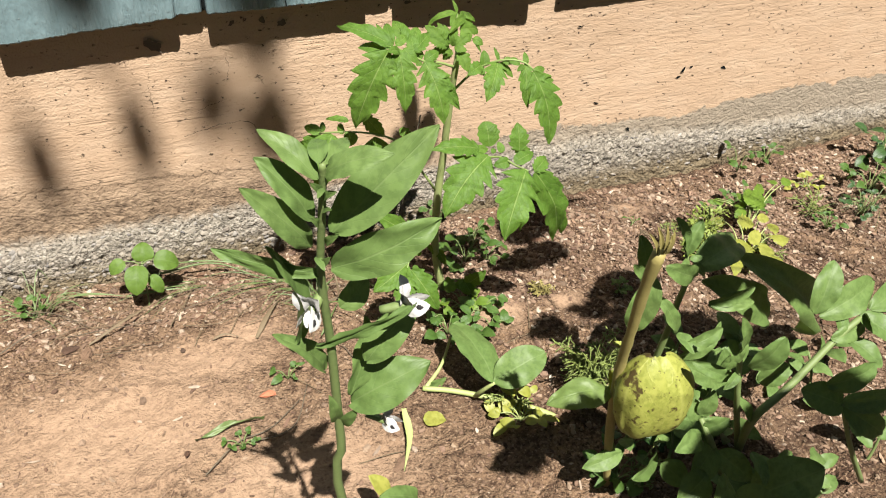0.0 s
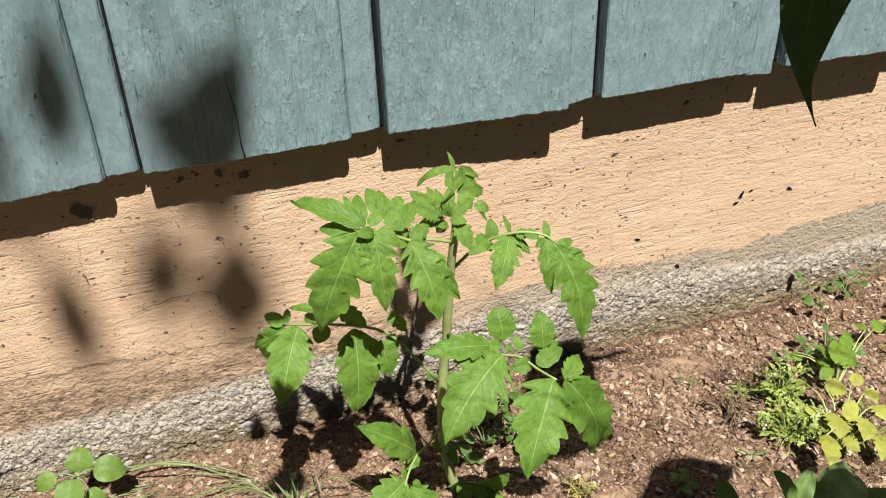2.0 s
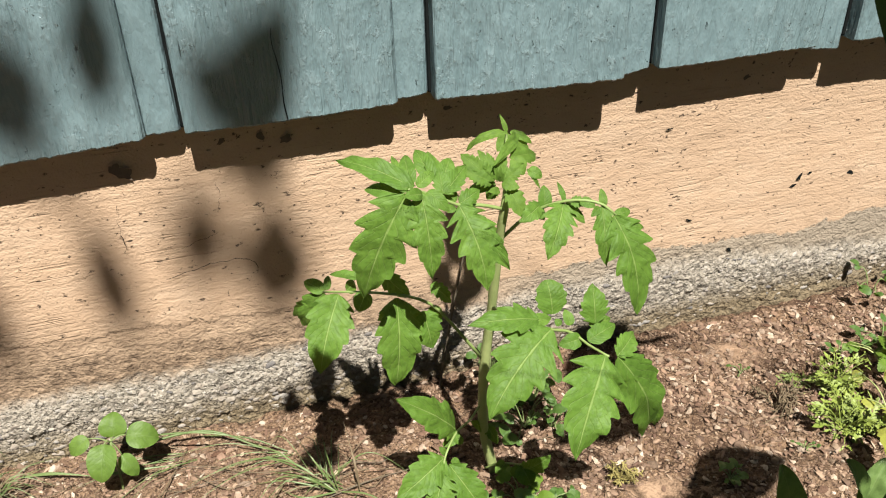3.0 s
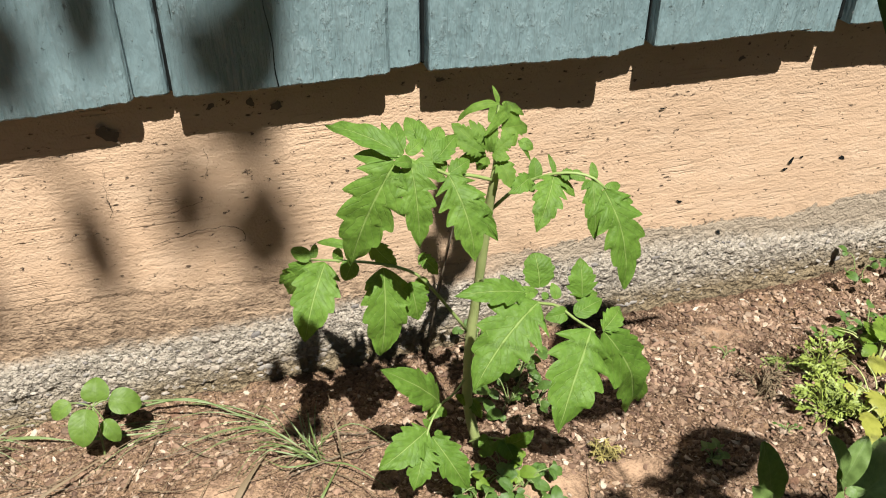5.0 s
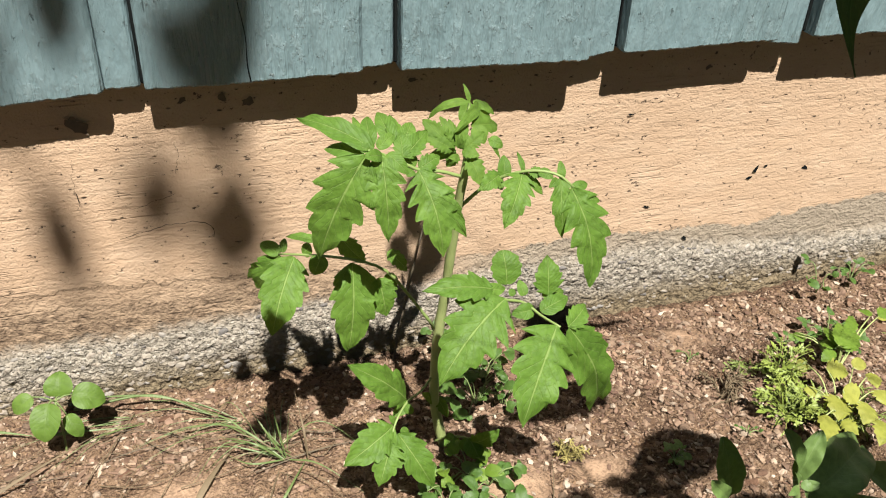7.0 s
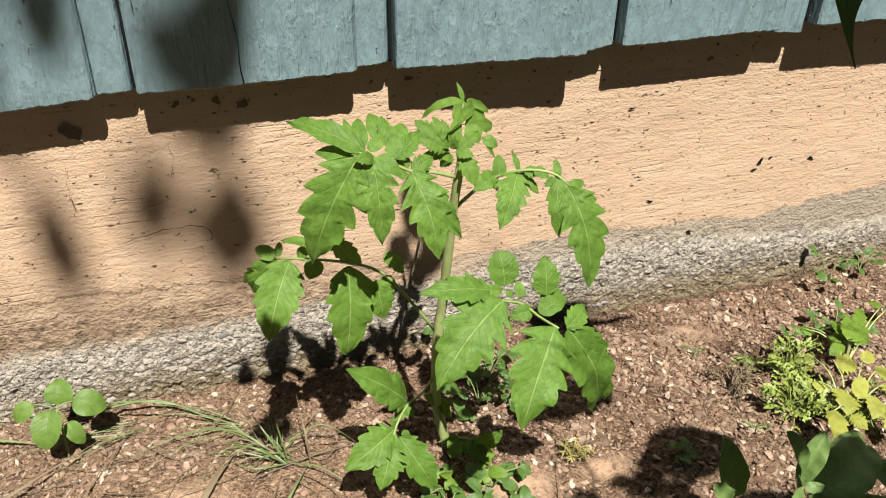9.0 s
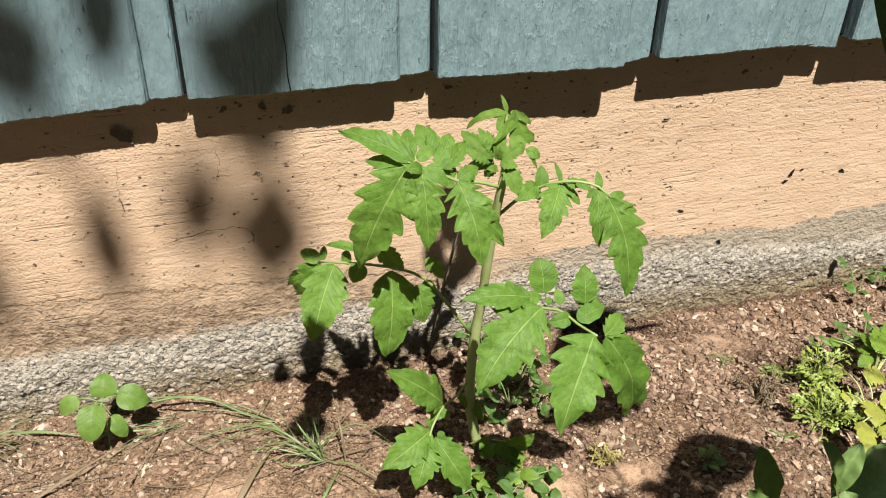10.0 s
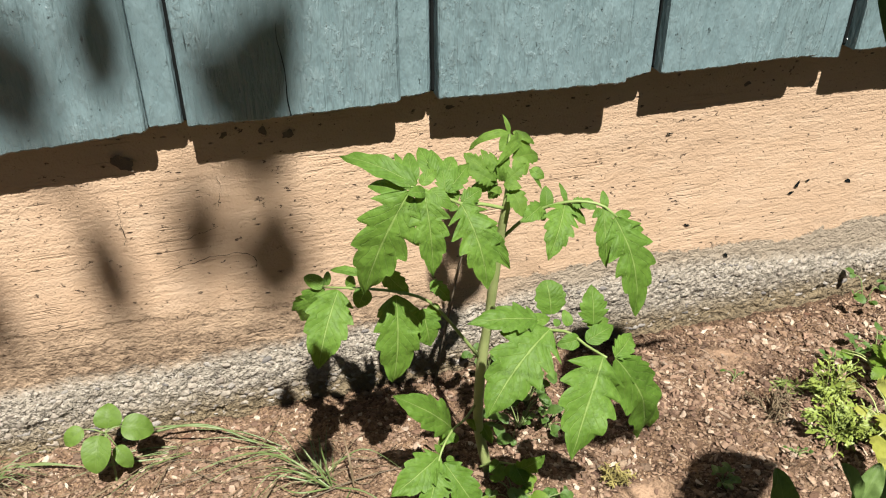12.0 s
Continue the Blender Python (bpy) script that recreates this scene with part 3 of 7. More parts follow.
def board_mesh(seed, left, right, front, back, lift=0.0, warp=None):
    """An upright rough-sawn board; its lower end is slightly ragged, its edges worn."""
    rnd = random.Random(seed)
    nx = 150 if right - left > 0.05 else 28
    zs = [BOARD_BOTTOM + lift, BOARD_BOTTOM + lift + 0.0015, BOARD_BOTTOM + 0.006] + [BOARD_BOTTOM + 0.012 + 0.012 * i for i in range(20)] + [0.75, 1.1, 1.6, BOARD_TOP]
    xs = [left, left + 0.0012] + [left + (right - left) * i / nx for i in range(1, nx - 4)] + ([right - 0.0040, right - 0.0018, right] if warp else [right - 0.0024, right - 0.0012, right])
    verts, faces = [], []
    w = len(xs)
    for j, z in enumerate(zs):
        for i, x in enumerate(xs):
            edge = (0.0050 if warp else 0.0012) if i == w - 1 else 0.0014 if warp and i == w - 2 else 0.0012 if i == 0 else 0.0
            edge += 0.0012 if j == 0 else 0.0
            rag = 0.0011 * noise.noise(Vector((x * 40, seed * 3.3, 0.5))) + 0.0008 * noise.noise(Vector((x * 200, seed * 1.7, 3.5))) + 0.0006 * noise.noise(Vector((x * 900, seed * 1.7, 8.5)))
            f = (x - left) / (right - left)
            sag, out = (warp[2] + (warp[3] - warp[2]) * f, warp[0] + (warp[1] - warp[0]) * f) if warp else (0.0, front)
            verts.append((x, out + edge + 0.0006 * noise.noise(Vector((x * 150, z * 9, seed))), z - sag + (rag if j < 2 else 0)))
    base = len(verts)
    for j, z in enumerate(zs):
        for i, x in enumerate(xs):
            verts.append((x, back, verts[j * w + i][2]))
    n = len(zs)
    for j in range(n - 1):
        for i in range(w - 1):
            a = j * w + i
            faces.append((a, a + 1, a + w + 1, a + w))
            faces.append((base + a, base + a + w, base + a + w + 1, base + a + 1))
        for i in (0, w - 1):
            a = j * w + i
            faces.append((a, a + w, base + a + w, base + a) if i == 0 else (a, base + a, base + a + w, a + w))
    for i in range(w - 1):
        faces.append((i, base + i, base + i + 1, i + 1))
        a = (n - 1) * w + i
        faces.append((a, a + 1, base + a + 1, base + a))
    return verts, faces


def build_siding():
    """Upright boards, each with a recessed lap that the next board almost meets."""
    siding = thing("wall_siding", (0, -0.02, BOARD_BOTTOM), "grey-blue painted upright wooden siding boards over the footing", "wall", kind="structure")
    for k in range(-14, 20):
        x = k * PITCH
        warp = WARPED.get(k, (-0.033, -0.033, 0.0, 0.0, 0.0))
        v, f = board_mesh(k + 20, x + warp[4], x + PITCH - 0.0300, -0.033, -0.006, 0.0, warp)
        part("siding_board", siding, v, f, SIDING, smooth=False)
        low = LAPS.get(k, (0.002, 0.002, 0.0))
        v, f = board_mesh(k + 60, x + PITCH - 0.0300, x + PITCH - 0.0036 + low[2], -0.0215, -0.006, 0.001, (-0.0215, -0.0215, low[0], low[1]))
        part("board_lap", siding, v, f, SIDING, "recessed lap strip beside a board", smooth=False)
        # Near-black tongue, almost level with the lap, stands in for a deep gap's shade.
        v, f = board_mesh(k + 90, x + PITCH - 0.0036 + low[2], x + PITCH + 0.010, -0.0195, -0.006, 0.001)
        part("board_tongue", siding, v, f, RECESS_DARK, "tongue in the gap between boards, near-black for the gap's shade", smooth=False)
    return siding


siding = build_siding()
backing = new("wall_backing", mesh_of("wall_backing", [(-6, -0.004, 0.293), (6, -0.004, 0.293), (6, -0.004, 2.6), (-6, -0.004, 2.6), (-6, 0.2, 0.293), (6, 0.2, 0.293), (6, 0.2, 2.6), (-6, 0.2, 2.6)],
              [(0, 1, 2, 3), (5, 4, 7, 6), (3, 2, 6, 7), (4, 5, 1, 0), (1, 5, 6, 2), (4, 0, 3, 7)], RECESS_DARK, smooth=False))
tagged(backing, "wooden sheathing behind the siding boards, near-black for the shade in gaps", "wall", kind="structure")


def chip_in_wall(x, z, length, height, lean, name, parent, y, material, label=""):
    """A small dark break in the paint: an uneven flake-shaped patch sunk at its middle."""
    verts, faces = [(x, y - 0.0004, z)], []
    n = 12
    for k in range(n):
        t = 2 * math.pi * k / n
        r = 0.7 + 0.6 * noise.noise(Vector((x * 90 + math.cos(t) * 1.3, z * 90 + math.sin(t) * 1.3, 4.0)))
        px, pz = math.cos(t) * length * 0.5 * r, math.sin(t) * height * 0.5 * r
        c, s = math.cos(radians(lean)), math.sin(radians(lean))
        verts.append((x + px * c - pz * s, y - 0.0010, z + px * s + pz * c))
    faces = [(0, 1 + k, 1 + (k + 1) % n) for k in range(n)]
    return part(name, parent, verts, faces, material, label)


ORIGIN[foundation] = Vector((0, 0, 0))


def crack_in_wall(points, width):
    """A hairline that wanders over the painted concrete."""
    line = smooth_line([(x, 0, z) for x, z in points], 30)
    verts, faces = [], []
    for k, q in enumerate(line):
        way = (line[min(k + 1, 30)] - line[max(k - 1, 0)]).normalized()
        side = Vector((-way.z, 0, way.x))
        q = q + side * 0.0022 * noise.noise(q * 160)
        w = width * (0.25 + 0.9 * abs(noise.noise(q * 90 + Vector((3, 0, 0)))))
        for s in (-1, 1):
            p = q + side * w * s
            verts.append((p.x, wall_face(p.x) - 0.0026, p.z))
        if k:
            faces.append((2 * k - 2, 2 * k - 1, 2 * k + 1, 2 * k))
    return part("wall_crack", foundation, verts, faces, RECESS_DARK, "thin dark crack in the peach paint")


for x, z, w, h, lean in ((0.413, 0.122, 0.007, 0.013, -25), (0.407, 0.113, 0.010, 0.005, 5), (0.425, 0.125, 0.006, 0.004, 0), (0.480, 0.116, 0.014, 0.006, -30), (0.283, 0.094, 0.010, 0.004, -20),
                         (0.340, 0.045, 0.012, 0.005, -35), (0.245, 0.205, 0.012, 0.003, 8), (0.060, 0.095, 0.010, 0.003, -5)):
    chip_in_wall(x, z, w, h, lean, "paint_chip", foundation, wall_face(x) - 0.0005, RECESS_DARK, "dark chip in the peach paint")

STAIN = plain("mould_stain", (0.040, 0.031, 0.023), (0.105, 0.078, 0.054), 0.95, 160)
for x, z, w, h, lean in ((-0.257, 0.247, 0.026, 0.014, -30), (-0.262, 0.252, 0.012, 0.010, 20), (-0.123, 0.256, 0.014, 0.012, 10), (-0.143, 0.262, 0.010, 0.012, 0), (-0.175, 0.262, 0.012, 0.006, 30), (0.02, 0.262, 0.010, 0.006, 0), (0.323, 0.248, 0.010, 0.006, 10)):
    chip_in_wall(x, z, w, h, lean, "stain", foundation, wall_face(x) - 0.0012, STAIN, "dark mould stain under the boards")

crack_in_wall([(-0.243, 0.1392), (-0.2123, 0.145), (-0.1875, 0.1477), (-0.1739, 0.1468), (-0.1648, 0.1388), (-0.1634, 0.1289)], 0.0006)
crack_in_wall([(-0.2668, 0.2192), (-0.2698, 0.1995), (-0.2685, 0.1831), (-0.2697, 0.1721)], 0.0003)
crack_in_wall([(-0.2514, 0.1666), (-0.2231, 0.1681), (-0.2033, 0.1738), (-0.191, 0.1765)], 0.0003)
crack_in_wall([(-0.1857, 0.2259), (-0.1851, 0.2099), (-0.1897, 0.197)], 0.0003)


def crack_in_board(x, z0, z1, seed, width=0.0008):
    """A split that runs up a board from its lower end."""
    verts, faces = [], []
    n = 14
    for k in range(n + 1):
        f = k / n
        cx = x + 0.004 * noise.noise(Vector((f * 3, seed, 1.0))) - 0.010 * f * (0.4 if seed % 2 else -0.2)
        w = width * (1 - 0.75 * f) * (0.7 + 0.5 * noise.noise(Vector((f * 9, seed, 5.0))))
        z = z0 + (z1 - z0) * f
        verts += [(cx - w, -0.0343, z), (cx + w, -0.0343, z)]
        if k:
            faces.append((2 * k - 2, 2 * k - 1, 2 * k + 1, 2 * k))
    return part("crack", siding, verts, faces, RECESS_DARK, "thin dark split in the painted board")


crack_in_board(-0.121, 0.285, 0.360, 1)
crack_in_board(0.520, 0.286, 0.350, 2, 0.0006)
crack_in_board(0.545, 0.290, 0.330, 3, 0.0005)


def build_tomato():
    """The young tomato plant by the footing."""
    plant = thing("tomato_plant", (0.012, -0.156, -0.034), "young green tomato plant growing in soil beside the footing", "plant")
    stalk("stem", plant, [(0.015, -0.156, -0.049), (0.0004, -0.16, 0.0235), (-0.0038, -0.168, 0.0712), (-0.0059, -0.18, 0.1267), (-0.005, -0.188, 0.1658), (-0.0054, -0.197, 0.2054), (-0.0058, -0.205, 0.2345), (-0.0068, -0.214, 0.2647), (-0.0067, -0.221, 0.2876), (-0.0057, -0.222, 0.3041)], 0.0048, 0.0024, TOMATO_STEM, 28, 9, knobs=0.14)
    leaf = stalk("leaf", plant, [(-0.0073, -0.221, 0.2852), (-0.0245, -0.226, 0.2942), (-0.0399, -0.23, 0.2992), (-0.0535, -0.233, 0.3087), (-0.0649, -0.236, 0.3162), (-0.0739, -0.238, 0.3206)], 0.0014, 0.0008, LEAF_STALK, 14, 6)
    leaflet(leaf, (-0.0705, -0.238, 0.3209), (-0.1099, -0.205, 0.33), 0.0190, "smooth", turn=12)
    leaflet(leaf, (-0.0714, -0.236, 0.3222), (-0.0696, -0.215, 0.3312), 0.0098, "egg", turn=-15)
    leaflet(leaf, (-0.0754, -0.23, 0.3205), (-0.0765, -0.21, 0.3297), 0.0055, "egg")
    leaflet(leaf, (-0.0729, -0.238, 0.3212), (-0.0795, -0.236, 0.3225), 0.0067, "egg")
    leaflet(leaf, (-0.0751, -0.24, 0.3188), (-0.1048, -0.235, 0.2473), 0.0357, "cut", sway=0.04)
    leaflet(leaf, (-0.0767, -0.238, 0.3165), (-0.0967, -0.222, 0.3165), 0.0121, "egg", turn=15)
    leaflet(leaf, (-0.0661, -0.238, 0.3178), (-0.0651, -0.255, 0.2651), 0.0224, "cut")
    leaflet(leaf, (-0.0656, -0.24, 0.3168), (-0.0782, -0.246, 0.3208), 0.0079, "egg")
    leaflet(leaf, (-0.062, -0.238, 0.3169), (-0.0512, -0.246, 0.3061), 0.0094, "egg")
    leaflet(leaf, (-0.0556, -0.226, 0.3176), (-0.0601, -0.205, 0.3287), 0.0118, "egg", turn=-10)
    leaflet(leaf, (-0.0545, -0.226, 0.3175), (-0.0525, -0.205, 0.3263), 0.0112, "toothed", turn=15)
    leaflet(leaf, (-0.0676, -0.236, 0.3203), (-0.0552, -0.228, 0.3242), 0.0081, "egg")
    leaflet(leaf, (-0.0511, -0.233, 0.3107), (-0.0501, -0.22, 0.3216), 0.0110, "toothed")
    leaflet(leaf, (-0.0504, -0.233, 0.3106), (-0.0308, -0.215, 0.3178), 0.0125, "toothed")
    leaflet(leaf, (-0.0499, -0.226, 0.3154), (-0.0403, -0.212, 0.3229), 0.0112, "egg")
    leaflet(leaf, (-0.0406, -0.232, 0.3003), (-0.0304, -0.256, 0.2498), 0.0288, "cut", sway=-0.03)
    leaflet(leaf, (-0.033, -0.234, 0.294), (-0.0135, -0.25, 0.2585), 0.0142, "toothed", turn=20)
    leaflet(leaf, (-0.04, -0.23, 0.3), (-0.024, -0.222, 0.3029), 0.0113, "toothed")
    leaflet(leaf, (-0.0418, -0.23, 0.3026), (-0.0502, -0.225, 0.3088), 0.0091, "egg")
    leaflet(leaf, (-0.0442, -0.232, 0.3008), (-0.0493, -0.236, 0.2989), 0.0062, "egg")
    leaf = stalk("leaf", plant, [(-0.0062, -0.222, 0.2994), (-0.0053, -0.216, 0.3071), (-0.0022, -0.208, 0.3148), (0.009, -0.18, 0.3169)], 0.0018, 0.0009, LEAF_STALK, 14, 6)
    leaflet(leaf, (0.0105, -0.178, 0.3171), (-0.0172, -0.172, 0.3051), 0.0092, "smooth", YOUNG_LEAF, arch=0.26, turn=20)
    leaflet(leaf, (0.0097, -0.178, 0.3172), (0.0071, -0.17, 0.3282), 0.0035, "long", YOUNG_LEAF)
    leaflet(leaf, (0.0105, -0.178, 0.3167), (-0.0001, -0.187, 0.3093), 0.0099, "egg", YOUNG_LEAF)
    leaflet(leaf, (0.0154, -0.18, 0.3167), (-0.0169, -0.224, 0.3182), 0.0099, "smooth", YOUNG_LEAF, turn=-10)
    leaflet(leaf, (0.0121, -0.178, 0.3178), (0.0262, -0.182, 0.3086), 0.0077, "smooth", YOUNG_LEAF, arch=0.15)
    leaflet(leaf, (0.0158, -0.18, 0.3166), (0.0227, -0.182, 0.3007), 0.0085, "toothed", YOUNG_LEAF)
    leaflet(leaf, (0.0016, -0.206, 0.3134), (0.0272, -0.187, 0.3025), 0.0143, "toothed", YOUNG_LEAF)
    leaflet(leaf, (0.0024, -0.21, 0.3152), (0.0078, -0.216, 0.3051), 0.0109, "egg", YOUNG_LEAF)
    leaflet(leaf, (-0.0134, -0.22, 0.3057), (-0.0318, -0.208, 0.3224), 0.0136, "comb", YOUNG_LEAF, turn=-15)
    leaflet(leaf, (-0.0128, -0.22, 0.308), (-0.0207, -0.208, 0.3234), 0.0079, "comb", YOUNG_LEAF)
    leaflet(leaf, (-0.012, -0.22, 0.3071), (-0.0024, -0.208, 0.3167), 0.0072, "toothed", YOUNG_LEAF)
    leaflet(leaf, (-0.0145, -0.221, 0.3055), (-0.0334, -0.214, 0.3145), 0.0121, "comb", YOUNG_LEAF)
    leaflet(leaf, (-0.0114, -0.218, 0.3084), (-0.0154, -0.21, 0.3222), 0.0057, "comb", YOUNG_LEAF)
    leaflet(leaf, (-0.0113, -0.22, 0.3078), (-0.0144, -0.22, 0.3167), 0.0032, "long", YOUNG_LEAF)
    leaflet(leaf, (-0.0105, -0.22, 0.3069), (-0.0096, -0.22, 0.3169), 0.0032, "long", YOUNG_LEAF)
    leaflet(leaf, (-0.0104, -0.22, 0.3053), (-0.007, -0.222, 0.3129), 0.0029, "long", YOUNG_LEAF)
    leaflet(leaf, (-0.0119, -0.222, 0.3073), (-0.0188, -0.226, 0.3147), 0.0028, "long", YOUNG_LEAF)
    leaflet(leaf, (-0.0081, -0.22, 0.3042), (0.0072, -0.216, 0.3131), 0.0108, "comb", YOUNG_LEAF)
    leaflet(leaf, (-0.0095, -0.222, 0.3046), (0.0005, -0.228, 0.3032), 0.0079, "toothed", YOUNG_LEAF)
    leaflet(leaf, (-0.0048, -0.222, 0.3008), (0.0007, -0.234, 0.2846), 0.0130, "toothed", YOUNG_LEAF)
    leaflet(leaf, (0.0119, -0.213, 0.3064), (0.0205, -0.216, 0.3011), 0.0081, "egg")
    leaflet(leaf, (0.011, -0.213, 0.3073), (0.0189, -0.218, 0.2926), 0.0030, "long")
    leaflet(leaf, (-0.0118, -0.218, 0.3021), (-0.0272, -0.21, 0.2984), 0.0094, "toothed")
    leaflet(leaf, (-0.0109, -0.218, 0.3004), (-0.0167, -0.214, 0.291), 0.0080, "toothed")
    leaflet(leaf, (-0.0115, -0.224, 0.3011), (-0.0205, -0.228, 0.3043), 0.0050, "egg", YOUNG_LEAF)
    leaf = stalk("leaf", plant, [(-0.0053, -0.213, 0.2583), (0.004, -0.218, 0.271), (0.0112, -0.226, 0.2829), (0.0217, -0.238, 0.2937), (0.0332, -0.246, 0.298), (0.0452, -0.252, 0.2964), (0.0544, -0.256, 0.2885)], 0.0014, 0.0008, LEAF_STALK, 14, 6)
    leaflet(leaf, (0.0171, -0.23, 0.2867), (0.0191, -0.222, 0.2986), 0.0095, "egg")
    leaflet(leaf, (0.0154, -0.228, 0.2884), (-0.0034, -0.24, 0.2852), 0.0123, "toothed")
    leaflet(leaf, (0.0135, -0.226, 0.2834), (0.0162, -0.232, 0.2788), 0.0073, "egg")
    leaflet(leaf, (0.0254, -0.24, 0.2942), (0.0069, -0.262, 0.2687), 0.0214, "cut")
    leaflet(leaf, (0.0261, -0.24, 0.2949), (0.0247, -0.23, 0.3044), 0.0051, "smooth")
    leaflet(leaf, (0.0263, -0.24, 0.2933), (0.0373, -0.248, 0.2815), 0.0072, "egg")
    leaflet(leaf, (0.0285, -0.243, 0.2962), (0.0389, -0.246, 0.2948), 0.0079, "toothed")
    leaflet(leaf, (0.0339, -0.246, 0.2979), (0.0416, -0.252, 0.2945), 0.0072, "egg")
    leaflet(leaf, (0.0462, -0.252, 0.2946), (0.0458, -0.266, 0.2582), 0.0152, "toothed", sway=0.03)
    leaflet(leaf, (0.0471, -0.252, 0.2937), (0.0485, -0.244, 0.3021), 0.0058, "egg")
    leaflet(leaf, (0.0447, -0.252, 0.294), (0.0372, -0.256, 0.2908), 0.0050, "egg")
    leaflet(leaf, (0.0529, -0.256, 0.2887), (0.0643, -0.276, 0.2241), 0.0295, "cut", sway=-0.05)
    leaflet(leaf, (0.053, -0.256, 0.2878), (0.0658, -0.252, 0.2879), 0.0073, "egg")
    leaflet(leaf, (0.0548, -0.257, 0.2824), (0.072, -0.26, 0.2784), 0.0080, "egg")
    leaf = stalk("leaf", plant, [(-0.0096, -0.181, 0.13), (-0.0291, -0.184, 0.1637), (-0.0485, -0.19, 0.1953), (-0.0681, -0.194, 0.2113), (-0.0912, -0.19, 0.2169), (-0.1093, -0.18, 0.2148), (-0.1233, -0.165, 0.2078)], 0.0014, 0.0008, LEAF_STALK, 14, 6)
    leaflet(leaf, (-0.1139, -0.178, 0.2124), (-0.1365, -0.208, 0.1699), 0.0319, "toothed", sway=0.03)
    leaflet(leaf, (-0.1221, -0.165, 0.2071), (-0.145, -0.142, 0.1748), 0.0160, "toothed", turn=-15)
    leaflet(leaf, (-0.1225, -0.165, 0.2082), (-0.1344, -0.15, 0.2092), 0.0107, "egg")
    leaflet(leaf, (-0.1249, -0.163, 0.2033), (-0.1397, -0.15, 0.17), 0.0185, "toothed")
    leaflet(leaf, (-0.0984, -0.182, 0.2257), (-0.1178, -0.17, 0.225), 0.0095, "smooth", turn=25)
    leaflet(leaf, (-0.1082, -0.178, 0.2143), (-0.101, -0.17, 0.2156), 0.0105, "egg", turn=30)
    leaflet(leaf, (-0.1209, -0.166, 0.2095), (-0.1173, -0.155, 0.214), 0.0057, "egg")
    leaflet(leaf, (-0.0964, -0.188, 0.217), (-0.1033, -0.192, 0.2046), 0.0134, "egg")
    leaflet(leaf, (-0.084, -0.188, 0.2318), (-0.066, -0.192, 0.2086), 0.0150, "toothed", turn=30)
    leaflet(leaf, (-0.0762, -0.194, 0.2118), (-0.0834, -0.205, 0.1424), 0.0324, "toothed", sway=-0.02)
    leaflet(leaf, (-0.0713, -0.19, 0.2043), (-0.0893, -0.188, 0.1903), 0.0097, "egg")
    leaflet(leaf, (-0.057, -0.192, 0.1943), (-0.053, -0.198, 0.1635), 0.0213, "toothed")
    leaflet(leaf, (-0.0481, -0.182, 0.2087), (-0.0342, -0.186, 0.192), 0.0131, "toothed", turn=-20)
    leaflet(leaf, (-0.0487, -0.186, 0.1926), (-0.0452, -0.186, 0.1746), 0.0116, "egg")
    leaflet(leaf, (-0.0641, -0.185, 0.1927), (-0.0601, -0.18, 0.1625), 0.0141, "egg")
    leaf = stalk("leaf", plant, [(-0.0054, -0.193, 0.1866), (0.0013, -0.236, 0.2049), (0.013, -0.256, 0.2086), (0.0227, -0.268, 0.2128), (0.0285, -0.285, 0.2133), (0.0337, -0.302, 0.2163)], 0.0014, 0.0008, LEAF_STALK, 14, 6)
    leaflet(leaf, (0.005, -0.256, 0.2185), (-0.0441, -0.258, 0.2269), 0.0198, "toothed", turn=18)
    leaflet(leaf, (-0.002, -0.254, 0.2156), (0.0166, -0.25, 0.213), 0.0098, "egg")
    leaflet(leaf, (0.0119, -0.262, 0.2132), (-0.0411, -0.292, 0.175), 0.0414, "cut", sway=0.05, turn=8)
    leaflet(leaf, (0.0185, -0.248, 0.214), (0.0182, -0.236, 0.2342), 0.0229, "scalloped")
    leaflet(leaf, (0.0269, -0.276, 0.2123), (0.0113, -0.276, 0.2108), 0.0141, "smooth")
    leaflet(leaf, (0.0235, -0.266, 0.2167), (0.0224, -0.258, 0.2241), 0.0075, "egg")
    leaflet(leaf, (0.0181, -0.262, 0.2148), (0.0162, -0.258, 0.2179), 0.0053, "egg")
    leaflet(leaf, (0.0393, -0.27, 0.2176), (0.0409, -0.258, 0.2412), 0.0202, "toothed", sway=-0.03)
    leaflet(leaf, (0.0299, -0.28, 0.2129), (0.0525, -0.272, 0.2146), 0.0165, "smooth", turn=-15)
    leaflet(leaf, (0.0356, -0.268, 0.2159), (0.0543, -0.262, 0.2117), 0.0084, "egg")
    leaflet(leaf, (0.0312, -0.302, 0.2177), (-0.0006, -0.335, 0.1698), 0.0400, "cut", sway=0.04)
    leaflet(leaf, (0.0292, -0.304, 0.2083), (0.0223, -0.318, 0.1641), 0.0154, "toothed")
    leaflet(leaf, (0.0405, -0.3, 0.2133), (0.0771, -0.282, 0.1159), 0.0315, "toothed", sway=-0.05)
    leaflet(leaf, (0.0405, -0.3, 0.2133), (0.059, -0.285, 0.2165), 0.0148, "toothed")
    leaflet(leaf, (0.0442, -0.298, 0.21), (0.078, -0.285, 0.1699), 0.0168, "toothed")
    leaflet(leaf, (0.0639, -0.288, 0.1805), (0.0903, -0.276, 0.1171), 0.0164, "toothed")
    leaf = stalk("leaf", plant, [(-0.0003, -0.162, 0.0677), (-0.0186, -0.18, 0.0651), (-0.0361, -0.2, 0.0754), (-0.0489, -0.216, 0.0743), (-0.0555, -0.224, 0.0642)], 0.0012, 0.0008, LEAF_STALK, 14, 6)
